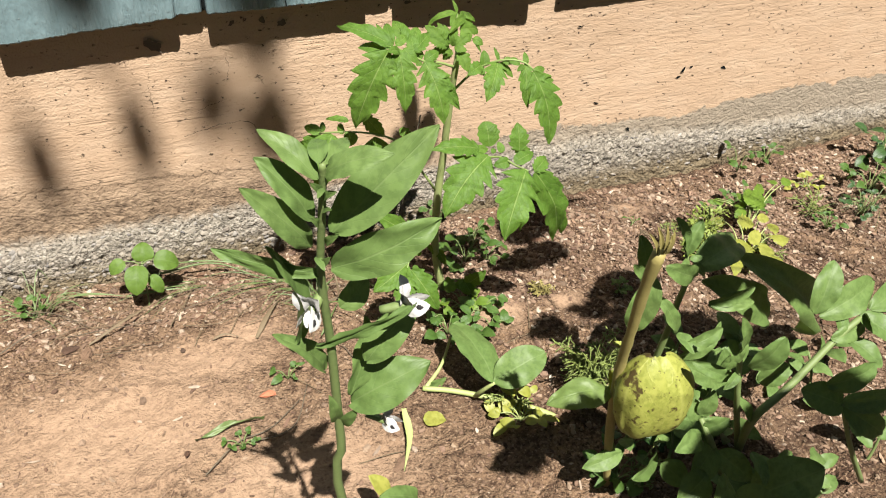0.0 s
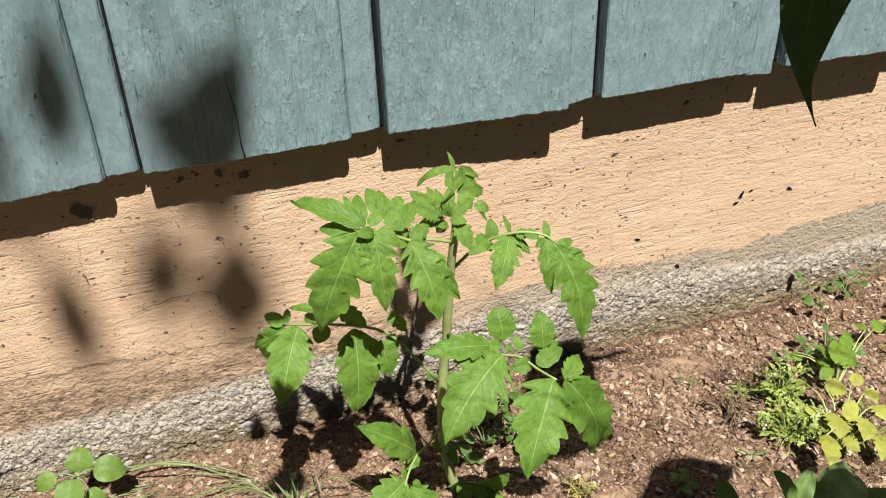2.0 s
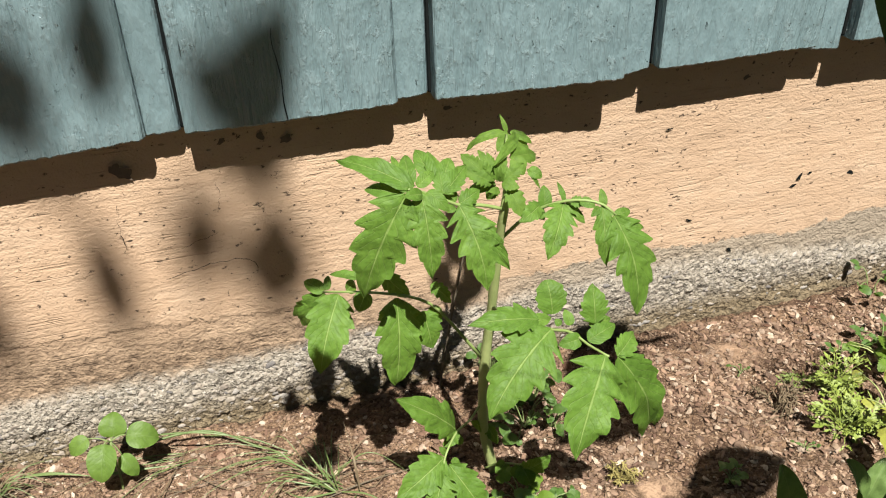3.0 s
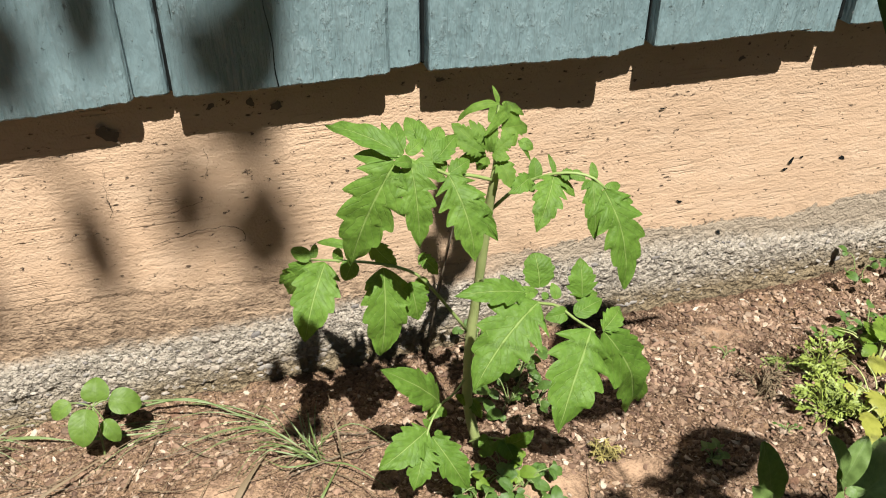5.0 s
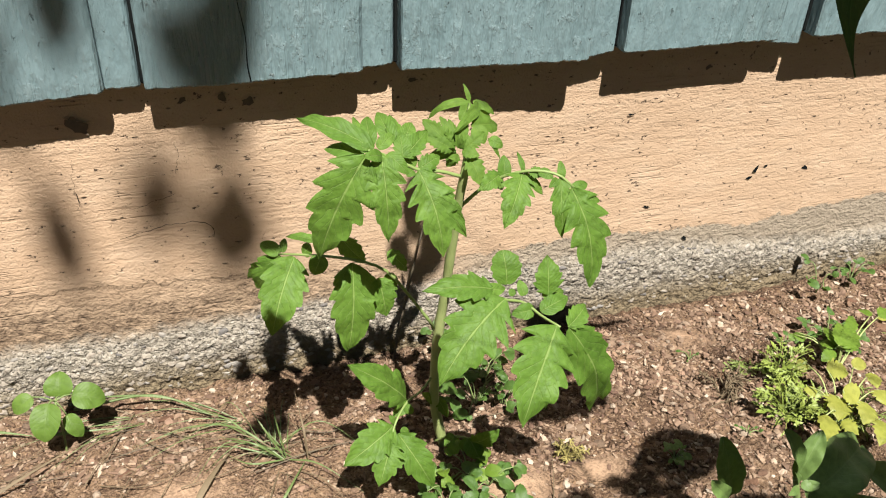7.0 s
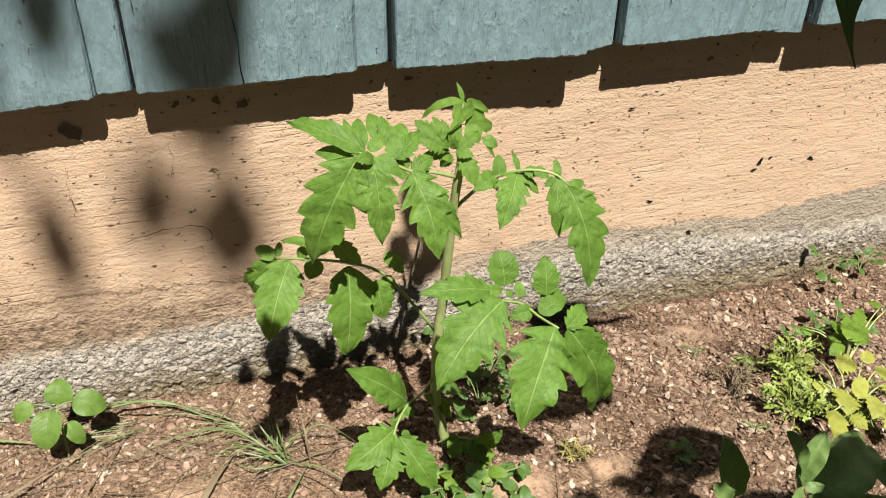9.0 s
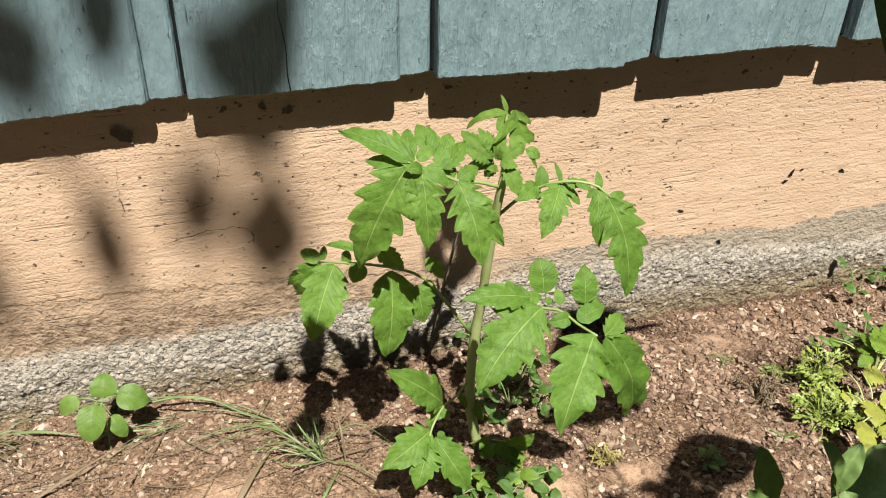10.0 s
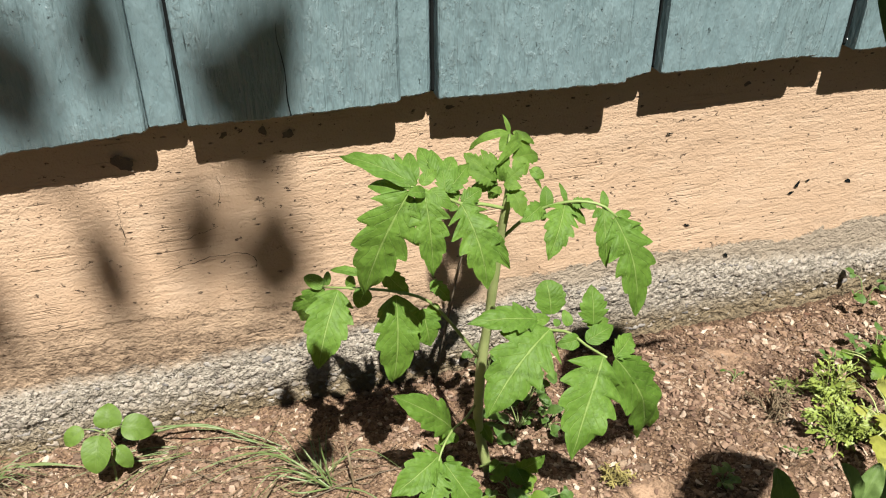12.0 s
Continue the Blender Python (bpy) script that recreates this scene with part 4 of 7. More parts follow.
    leaflet(leaf, (-0.0383, -0.204, 0.0821), (-0.0858, -0.215, 0.1378), 0.0276, "toothed", turn=15)
    leaflet(leaf, (-0.0521, -0.218, 0.0703), (-0.0949, -0.236, 0.0574), 0.0284, "toothed")
    leaflet(leaf, (-0.0555, -0.224, 0.063), (-0.0706, -0.246, 0.0378), 0.0269, "cut")
    leaflet(leaf, (-0.0484, -0.218, 0.0612), (-0.0247, -0.238, 0.0167), 0.0258, "toothed")
    leaflet(leaf, (-0.0352, -0.2, 0.0752), (-0.0493, -0.206, 0.069), 0.0109, "egg")
    leaflet(leaf, (-0.0391, -0.204, 0.075), (-0.033, -0.206, 0.0679), 0.0073, "egg")
    leaflet(leaf, (-0.0497, -0.216, 0.0708), (-0.0547, -0.214, 0.0787), 0.0054, "egg")
    leaflet(leaf, (-0.0445, -0.214, 0.0625), (-0.0394, -0.216, 0.0543), 0.0064, "egg")
    leaflet(leaf, (0.0015, -0.16, 0.0354), (0.0096, -0.168, 0.0164), 0.0100, "toothed")
    leaflet(leaf, (-0.0003, -0.16, 0.0305), (-0.014, -0.166, 0.0487), 0.0089, "egg")
    leaf = stalk("leaf", plant, [(0.0025, -0.157, -0.0225), (0.0119, -0.172, -0.004), (0.025, -0.19, 0.0078)], 0.0011, 0.0008, LEAF_STALK, 14, 6)
    leaflet(leaf, (0.0252, -0.188, -0.0013), (0.046, -0.2, 0.0232), 0.0190, "toothed", turn=20)
    leaflet(leaf, (0.0237, -0.188, 0.0061), (0.0298, -0.2, -0.0085), 0.0192, "egg")
    leaflet(leaf, (0.0146, -0.176, -0.0007), (0.0034, -0.182, -0.0042), 0.0132, "egg")
    leaflet(leaf, (0.0119, -0.172, -0.004), (0.0161, -0.18, -0.0156), 0.0113, "egg")
    return plant


tomato = build_tomato()


def cup(parent, middle, rx, rz, start, span, turned, name, label):
    """A leaf curled into an open cup: ribbed shell, gathered at the top, open at the back."""
    middle = Vector(middle)
    turn = Matrix.Rotation(radians(-turned), 3, "Y")
    verts, faces, uvs = [], [], []
    rows, cols = 26, 30
    for i in range(rows + 1):
        u = i / rows
        lat = math.pi * (0.04 + 0.93 * u)
        for j in range(cols + 1):
            v = j / cols
            lon = radians(start + span * v)
            r = math.sin(lat) ** 0.8 * (1 + 0.07 * abs(math.sin(lon * 3.5)) + 0.07 * noise.noise(Vector((u * 4, v * 5, turned))) + 0.03 * noise.noise(Vector((u * 14, v * 14, turned))))
            r *= 1 + 0.10 * (u - 0.5)
            pinch = 1 - 0.50 * max(0.0, (0.40 - u) / 0.40) ** 1.5
            q = Vector((rx * r * pinch * math.cos(lon), rx * r * pinch * math.sin(lon) * 0.85, rz * math.cos(lat)))
            verts.append(middle + turn @ q)
            uvs.append((u, v))
    for i in range(rows):
        for j in range(cols):
            a = i * (cols + 1) + j
            faces.append((a, a + 1, a + cols + 2, a + cols + 1))
    return part(name, parent, verts, faces, YELLOW_LEAF, label, uvs=uvs)


def leafy(plant, foot, reach, count, size, seed):
    """Short shoots round a place on the ground, each with a few bean leaves at several heights."""
    rnd = random.Random(seed)
    for i in range(count // 3):
        x, y = foot[0] + rnd.uniform(-1, 1) * reach[0], foot[1] + rnd.uniform(-1, 1) * reach[1]
        top = Vector((x + rnd.uniform(-0.02, 0.02), y + rnd.uniform(-0.02, 0.02), foot[2] + reach[2] * rnd.uniform(0.35, 1.0)))
        base = Vector((x, y, foot[2] - 0.006))
        shoot = stalk("stem", plant, [base, (base + top) * 0.5 + Vector((0.004, 0, 0.004)), top], 0.0018, 0.0012, BEAN_STEM, 6, 5)
        for k in range(3):
            a = rnd.uniform(0, 6.3)
            s = size * rnd.uniform(0.7, 1.2)
            at = base.lerp(top, 1 - 0.22 * k)
            leaflet(shoot, at, at + Vector((math.cos(a), math.sin(a), rnd.uniform(-0.2, 0.5))).normalized() * s, s * rnd.uniform(0.45, 0.6), "bean", BEAN_LEAF, "leaf", face=(rnd.uniform(-0.4, 0.4), -0.45, 0.8), fold=0.2, arch=0.1, rows=12, cols=3)


def bean_flower(plant, at, size, face, name="flower"):
    """A white pea-like flower: an upright standard, two wings with a dark spot, a keel and a green cup."""
    at, face = Vector(at), Vector(face).normalized()
    up = Vector((0, 0, 1)) - face * face.z
    up.normalize()
    side = face.cross(up)
    v, f = tube([at - face * size * 0.5, at - face * size * 0.1, at + face * size * 0.15], size * 0.10, size * 0.14, 6, 7)
    flower = part(name, plant, v, f, BEAN_STEM, "white flower with dark spotted wings")
    for s in (-1, 1):
        leaflet(flower, at, at + up * size * 0.62 + side * s * size * 0.30 + face * 0.1 * size, size * 0.50, "egg", PETAL, "standard_petal", face=face - side * s * 0.5, fold=0.3, wave=0.06, rows=12)
        wing = leaflet(flower, at - up * size * 0.05, at + face * size * 0.62 + side * s * size * 0.16, size * 0.48, "egg", PETAL, "wing_petal", face=side * s + up * 0.3, fold=0.1, rows=12)
        leaflet(wing, at + face * size * 0.30 + side * s * size * 0.135, at + face * size * 0.48 + side * s * size * 0.19, size * 0.12, "egg", PETAL_SPOT, "dark_spot", face=side * s + up * 0.3, fold=0.0, wave=0.0, rows=8)
    leaflet(flower, at - up * size * 0.1, at + face * size * 0.5 - up * size * 0.12, size * 0.3, "egg", PETAL, "keel_petal", face=up, fold=0.6, rows=10)
    return flower



def build_flowering_bean():
    """The tall flowering broad bean close to the first view."""
    plant = thing("broad_bean_plant", (-0.178, -0.56, -0.03), "tall grey-green broad bean plant in flower, rooted in soil", "plant", "broad beans")
    stalk("stem", plant, [(-0.178, -0.56, -0.035), (-0.2112, -0.586, 0.2195), (-0.2106, -0.594, 0.2705), (-0.2118, -0.5987, 0.2981), (-0.2139, -0.6066, 0.34), (-0.2153, -0.6115, 0.3638), (-0.2178, -0.6179, 0.3918), (-0.219, -0.6233, 0.4135), (-0.2186, -0.6306, 0.4392), (-0.2184, -0.637, 0.4599), (-0.2187, -0.6396, 0.4678)], 0.0028, 0.0012, BEAN_STEM, 26, 7)
    leaflet(plant, (-0.2198, -0.6372, 0.4607), (-0.2367, -0.6252, 0.476), 0.0091, "bean", BEAN_LEAF, "leaf", turn=10, fold=0.3)
    leaflet(plant, (-0.2185, -0.6379, 0.4626), (-0.1978, -0.6519, 0.4746), 0.0100, "bean", BEAN_LEAF, "leaf", turn=-12, fold=0.25, arch=0.12)
    leaflet(plant, (-0.2195, -0.6396, 0.468), (-0.217, -0.6246, 0.4684), 0.0069, "bean", BEAN_LEAF, "leaf")
    leaflet(plant, (-0.218, -0.6392, 0.4663), (-0.2047, -0.6192, 0.4633), 0.0062, "bean", BEAN_LEAF, "leaf")
    leaflet(plant, (-0.2222, -0.6307, 0.4406), (-0.2389, -0.6257, 0.4658), 0.0114, "bean", BEAN_LEAF, "leaf", turn=30, fold=0.5)
    leaflet(plant, (-0.2223, -0.6263, 0.4252), (-0.2456, -0.6323, 0.4593), 0.0116, "bean", BEAN_LEAF, "leaf", turn=12, fold=0.3)
    leaflet(plant, (-0.2192, -0.6221, 0.4087), (-0.2565, -0.6021, 0.4152), 0.0089, "bean", BEAN_LEAF, "leaf", turn=-40, arch=0.06)
    leaflet(plant, (-0.2145, -0.6286, 0.4314), (-0.1748, -0.6306, 0.47), 0.0186, "bean", BEAN_LEAF, "leaf", turn=-14, fold=0.3, arch=0.06)
    leaflet(plant, (-0.2147, -0.623, 0.411), (-0.1739, -0.633, 0.4319), 0.0188, "bean", BEAN_LEAF, "leaf", turn=8, fold=0.25, arch=0.12)
    leaflet(plant, (-0.232, -0.6097, 0.3607), (-0.238, -0.6217, 0.4259), 0.0100, "bean", BEAN_LEAF, "leaf", turn=25, fold=0.4, sway=0.06)
    leaflet(plant, (-0.2175, -0.6066, 0.3411), (-0.2395, -0.6166, 0.3781), 0.0103, "bean", BEAN_LEAF, "leaf", turn=15, fold=0.4)
    leaflet(plant, (-0.2111, -0.6165, 0.3843), (-0.1973, -0.6085, 0.3913), 0.0126, "bean", BEAN_LEAF, "leaf", turn=20)
    leaflet(plant, (-0.2063, -0.6027, 0.3177), (-0.1943, -0.5907, 0.353), 0.0133, "bean", BEAN_LEAF, "leaf", turn=35, fold=0.4)
    leaflet(plant, (-0.2216, -0.6105, 0.3612), (-0.1814, -0.6265, 0.3868), 0.0062, "bean", BEAN_LEAF, "leaf", turn=62, arch=0.05, fold=0.3)
    leaflet(plant, (-0.199, -0.6079, 0.3418), (-0.1726, -0.6039, 0.3688), 0.0158, "bean", BEAN_LEAF, "leaf", fold=0.25)
    leaflet(plant, (-0.2058, -0.6014, 0.3108), (-0.1687, -0.6094, 0.3335), 0.0237, "bean", BEAN_LEAF, "leaf", fold=0.22, wave=0.06)
    leaflet(plant, (-0.2189, -0.6346, 0.4526), (-0.2239, -0.6426, 0.4631), 0.0034, "egg", BEAN_LEAF, "leaf", rows=12)
    leaflet(plant, (-0.2181, -0.6342, 0.451), (-0.215, -0.6422, 0.4577), 0.0031, "egg", BEAN_LEAF, "leaf", rows=12)
    leaflet(plant, (-0.2198, -0.6297, 0.4364), (-0.2246, -0.6377, 0.4464), 0.0032, "egg", BEAN_LEAF, "leaf", rows=12)
    leaflet(plant, (-0.2173, -0.6269, 0.4263), (-0.2136, -0.6349, 0.4349), 0.0033, "egg", BEAN_LEAF, "leaf", rows=12)
    leaflet(plant, (-0.2192, -0.6233, 0.4135), (-0.2165, -0.6313, 0.4228), 0.0034, "egg", BEAN_LEAF, "leaf", rows=12)
    leaflet(plant, (-0.2127, -0.5984, 0.2969), (-0.2169, -0.6064, 0.3244), 0.0066, "egg", BEAN_LEAF, "leaf", rows=12)
    leaflet(plant, (-0.2104, -0.598, 0.2936), (-0.204, -0.606, 0.311), 0.0067, "egg", BEAN_LEAF, "leaf", rows=12)
    leaflet(plant, (-0.2186, -0.636, 0.4568), (-0.222, -0.644, 0.4576), 0.0027, "egg", BEAN_LEAF, "leaf", rows=12)
    leaflet(plant, (-0.2181, -0.6319, 0.4436), (-0.2165, -0.6399, 0.4492), 0.0024, "egg", BEAN_LEAF, "leaf", rows=12)
    leaflet(plant, (-0.2205, -0.6247, 0.4189), (-0.2193, -0.6327, 0.4179), 0.0030, "egg", BEAN_LEAF, "leaf", rows=12)
    bean_flower(plant, (-0.2219, -0.6209, 0.3921), 0.0185, (-0.55, -0.6, -0.35))
    bean_flower(plant, (-0.1859, -0.6209, 0.3821), 0.019, (0.8, -0.25, 0.2))
    bean_flower(plant, (-0.1911, -0.6027, 0.2948), 0.0165, (0.75, -0.55, -0.1))
    return plant


build_flowering_bean()


def build_leaning_bean():
    """The broad bean that leans over to the side, its stem close to the ground."""
    plant = thing("broad_bean_plant", (0.197, -0.477, -0.03), "leaning broad bean plant with paired oval leaves, low over soil", "plant", "broad beans")
    stalk("stem", plant, [(0.197, -0.477, -0.03)] + [(0.133, -0.535, 0.101), (0.157, -0.535, 0.128), (0.182, -0.53, 0.147), (0.203, -0.525, 0.16), (0.231, -0.52, 0.172), (0.301, -0.5, 0.148)], 0.0037, 0.0026, BEAN_STEM, 20, 6)
    stalk("stem", plant, [(0.197, -0.477, -0.03)] + [(0.118, -0.53, 0.117), (0.103, -0.535, 0.165), (0.091, -0.54, 0.202)], 0.0030, 0.0020, BEAN_STEM, 14, 6)
    stalk("stem", plant, [(0.26, -0.56, 0.002), (0.201, -0.575, 0.089), (0.17, -0.575, 0.149)], 0.0026, 0.0018, BEAN_STEM, 14, 6)
    leaflet(plant, (0.182, -0.515, 0.184), (0.2, -0.5, 0.221), 0.0211, "bean_round", BEAN_LEAF, "leaf")
    leaflet(plant, (0.188, -0.515, 0.18), (0.251, -0.5, 0.188), 0.0257, "bean_round", BEAN_LEAF, "leaf", turn=15)
    leaflet(plant, (0.101, -0.545, 0.18), (0.114, -0.555, 0.215), 0.0197, "bean_round", BEAN_LEAF, "leaf", turn=10)
    leaflet(plant, (0.091, -0.54, 0.195), (0.08, -0.545, 0.235), 0.0089, "bean_round", BEAN_LEAF, "leaf")
    leaflet(plant, (0.152, -0.57, 0.17), (0.188, -0.575, 0.184), 0.0209, "bean_round", BEAN_LEAF, "leaf", turn=12)
    leaflet(plant, (0.169, -0.575, 0.151), (0.217, -0.58, 0.147), 0.0189, "bean_round", BEAN_LEAF, "leaf")
    leaflet(plant, (0.17, -0.575, 0.148), (0.207, -0.59, 0.118), 0.0213, "bean_round", BEAN_LEAF, "leaf")
    leaflet(plant, (0.17, -0.575, 0.148), (0.135, -0.565, 0.166), 0.0238, "bean_round", BEAN_LEAF, "leaf", turn=-15)
    leaflet(plant, (0.197, -0.525, 0.162), (0.235, -0.52, 0.162), 0.0152, "bean_round", BEAN_LEAF, "leaf")
    leaflet(plant, (0.207, -0.525, 0.165), (0.209, -0.51, 0.179), 0.0128, "bean_round", BEAN_LEAF, "leaf")
    leaflet(plant, (0.225, -0.52, 0.174), (0.246, -0.54, 0.161), 0.0214, "bean_round", BEAN_LEAF, "leaf")
    leaflet(plant, (0.234, -0.52, 0.178), (0.288, -0.5, 0.176), 0.0213, "bean_round", BEAN_LEAF, "leaf")
    leaflet(plant, (0.231, -0.52, 0.172), (0.22, -0.54, 0.174), 0.0136, "bean_round", BEAN_LEAF, "leaf")
    leaflet(plant, (0.216, -0.525, 0.156), (0.233, -0.55, 0.143), 0.0169, "bean_round", BEAN_LEAF, "leaf")
    leaflet(plant, (0.133, -0.535, 0.101), (0.112, -0.53, 0.133), 0.0095, "egg", BEAN_LEAF, "leaf")
    leaflet(plant, (0.103, -0.535, 0.165), (0.088, -0.54, 0.157), 0.0081, "egg", BEAN_LEAF, "leaf")
    leaflet(plant, (0.096, -0.54, 0.184), (0.083, -0.535, 0.205), 0.0111, "bean_round", BEAN_LEAF, "leaf", turn=-30)
    leaflet(plant, (0.071, -0.52, 0.172), (0.106, -0.53, 0.152), 0.0116, "bean_round", BEAN_LEAF, "leaf")
    leaflet(plant, (0.075, -0.5, 0.166), (0.11, -0.5, 0.177), 0.0138, "bean_round", BEAN_LEAF, "leaf")
    leaflet(plant, (0.08, -0.51, 0.169), (0.077, -0.49, 0.173), 0.0123, "bean_round", BEAN_LEAF, "leaf")
    return plant


build_leaning_bean()


def build_small_bean():
    """The young broad bean behind the broken stalk."""
    plant = thing("broad_bean_plant", (0.125, -0.4, -0.025), "young broad bean plant with upright tip leaves, beside the broken stalk", "plant", "broad beans")
    stalk("stem", plant, [(0.125, -0.4, -0.032), (0.1191, -0.428, 0.0989), (0.1183, -0.434, 0.1443), (0.1173, -0.44, 0.1806), (0.11, -0.44, 0.206)], 0.0036, 0.0018, BEAN_STEM, 16, 6)
    stalk("stem", plant, [(0.128, -0.41, -0.032), (0.1016, -0.462, 0.0971), (0.0996, -0.468, 0.1169)], 0.0028, 0.0016, BEAN_STEM, 12, 6)
    leaflet(plant, (0.1097, -0.44, 0.2049), (0.0969, -0.434, 0.2396), 0.0119, "bean_round", BEAN_LEAF, "leaf", turn=20, fold=0.45)
    leaflet(plant, (0.1105, -0.44, 0.2058), (0.1227, -0.434, 0.2321), 0.0120, "bean_round", BEAN_LEAF, "leaf", turn=-20, fold=0.45)
    leaflet(plant, (0.1069, -0.402, 0.1466), (0.0966, -0.395, 0.1956), 0.0175, "bean_round", BEAN_LEAF, "leaf", turn=10)
    leaflet(plant, (0.1078, -0.402, 0.1475), (0.0841, -0.41, 0.1778), 0.0110, "bean_round", BEAN_LEAF, "leaf")
    leaflet(plant, (0.122, -0.444, 0.1827), (0.0808, -0.455, 0.2108), 0.0189, "bean_round", BEAN_LEAF, "leaf", turn=-15)
    leaflet(plant, (0.123, -0.44, 0.1868), (0.193, -0.405, 0.173), 0.0308, "bean_round", BEAN_LEAF, "leaf", turn=-20)
    leaflet(plant, (0.1435, -0.43, 0.1608), (0.2687, -0.395, 0.0473), 0.0350, "bean_round", BEAN_LEAF, "leaf", turn=-10)
    leaflet(plant, (0.1829, -0.415, 0.1678), (0.3556, -0.36, -0.0171), 0.0380, "bean_round", BEAN_LEAF, "leaf", turn=-15, arch=0.14)
    leaflet(plant, (0.1367, -0.45, 0.1545), (0.1763, -0.455, 0.1652), 0.0130, "bean_round", BEAN_LEAF, "leaf", turn=15)
    leaflet(plant, (0.1372, -0.45, 0.1518), (0.1777, -0.458, 0.1512), 0.0112, "bean_round", BEAN_LEAF, "leaf")
    leaflet(plant, (0.0863, -0.44, 0.1859), (0.074, -0.436, 0.131), 0.0240, "bean_round", BEAN_LEAF, "leaf", turn=15)
    leaflet(plant, (0.1203, -0.44, 0.1178), (0.095, -0.436, 0.1613), 0.0139, "bean_round", BEAN_LEAF, "leaf")
    leaflet(plant, (0.1137, -0.44, 0.1991), (0.1033, -0.445, 0.2004), 0.0052, "egg", BEAN_LEAF, "leaf", rows=12)
    leaflet(plant, (0.1152, -0.44, 0.2014), (0.1184, -0.445, 0.1991), 0.0061, "egg", BEAN_LEAF, "leaf", rows=12)
    leaflet(plant, (0.1194, -0.44, 0.1949), (0.1295, -0.445, 0.1809), 0.0071, "egg", BEAN_LEAF, "leaf", rows=12)
    leaflet(plant, (0.1158, -0.44, 0.1984), (0.124, -0.445, 0.2022), 0.0061, "egg", BEAN_LEAF, "leaf", rows=12)
    leaflet(plant, (0.1122, -0.44, 0.2019), (0.1017, -0.445, 0.2186), 0.0043, "egg", BEAN_LEAF, "leaf", rows=12)
    leaflet(plant, (0.0996, -0.468, 0.1169), (0.1365, -0.47, 0.1503), 0.0174, "bean_round", BEAN_LEAF, "leaf", turn=25, fold=0.5)
    leaflet(plant, (0.1009, -0.468, 0.115), (0.147, -0.48, 0.0844), 0.0180, "bean_round", BEAN_LEAF, "leaf")
    leaflet(plant, (0.131, -0.49, 0.1168), (0.149, -0.49, 0.1432), 0.0166, "bean_round", BEAN_LEAF, "leaf")
    leaflet(plant, (0.1291, -0.49, 0.1164), (0.1302, -0.488, 0.139), 0.0119, "bean_round", BEAN_LEAF, "leaf", turn=-25)
    leaflet(plant, (0.1767, -0.49, 0.0869), (0.198, -0.495, 0.1062), 0.0217, "bean_round", BEAN_LEAF, "leaf")
    return plant


build_small_bean()


def build_broken_stalk():
    """A broken dry bean stalk that carries a cupped, yellowed and spotted leaf."""
    plant = thing("broken_bean_stalk", (0.057, -0.471, -0.03), "broken bean stalk with a cupped yellow spotted leaf", "plant")
    stalk("stalk", plant, [(0.057, -0.471, -0.03)] + [(0.028, -0.495, 0.1), (0.019, -0.505, 0.17), (0.01, -0.52, 0.219), (0.002, -0.535, 0.274), (-0.001, -0.545, 0.31)], 0.0038, 0.0040, DRY_STEM, 22, 8, knobs=0.2)
    leaflet(plant, (-0.003, -0.545, 0.308), (-0.016, -0.55, 0.332), 0.0034, "long", DRY_STEM, "torn_fibre", arch=0.08, fold=0.5, rows=10)
    leaflet(plant, (-0.001, -0.545, 0.308), (-0.011, -0.55, 0.336), 0.0034, "long", DRY_STEM, "torn_fibre", arch=0.08, fold=0.5, rows=10)
    leaflet(plant, (0.001, -0.545, 0.307), (-0.005, -0.55, 0.338), 0.0034, "long", DRY_STEM, "torn_fibre", arch=0.08, fold=0.5, rows=10)
    leaflet(plant, (0.002, -0.545, 0.307), (0.001, -0.55, 0.326), 0.0034, "long", DRY_STEM, "torn_fibre", arch=0.08, fold=0.5, rows=10)
    leaflet(plant, (0.003, -0.545, 0.307), (0.002, -0.55, 0.332), 0.0034, "long", DRY_STEM, "torn_fibre", arch=0.08, fold=0.5, rows=10)
    cup(plant, (0.037, -0.518, 0.148), 0.0238, 0.0415, -250, 172, 2.0, "leaf", "cupped yellow leaf with brown spots")
    cup(plant, (0.064, -0.5, 0.123), 0.0268, 0.0425, -180, 205, 6.0, "leaf", "cupped yellow leaf with brown spots")
    leaflet(plant, (0.022, -0.505, 0.183), (0.011, -0.5, 0.193), 0.0077, "egg", YELLOW_LEAF, "leaf", turn=20, arch=.2)
    leaflet(plant, (0.024, -0.495, 0.134), (-0.03, -0.49, 0.131), 0.0264, "bean", PALE_LEAF, "leaf", turn=30, arch=.18, fold=-.1, wave=.09)
    leaflet(plant, (0.027, -0.495, 0.127), (0.021, -0.49, 0.152), 0.0103, "bean", SOFT_YELLOW, "leaf")
    return plant


build_broken_stalk()


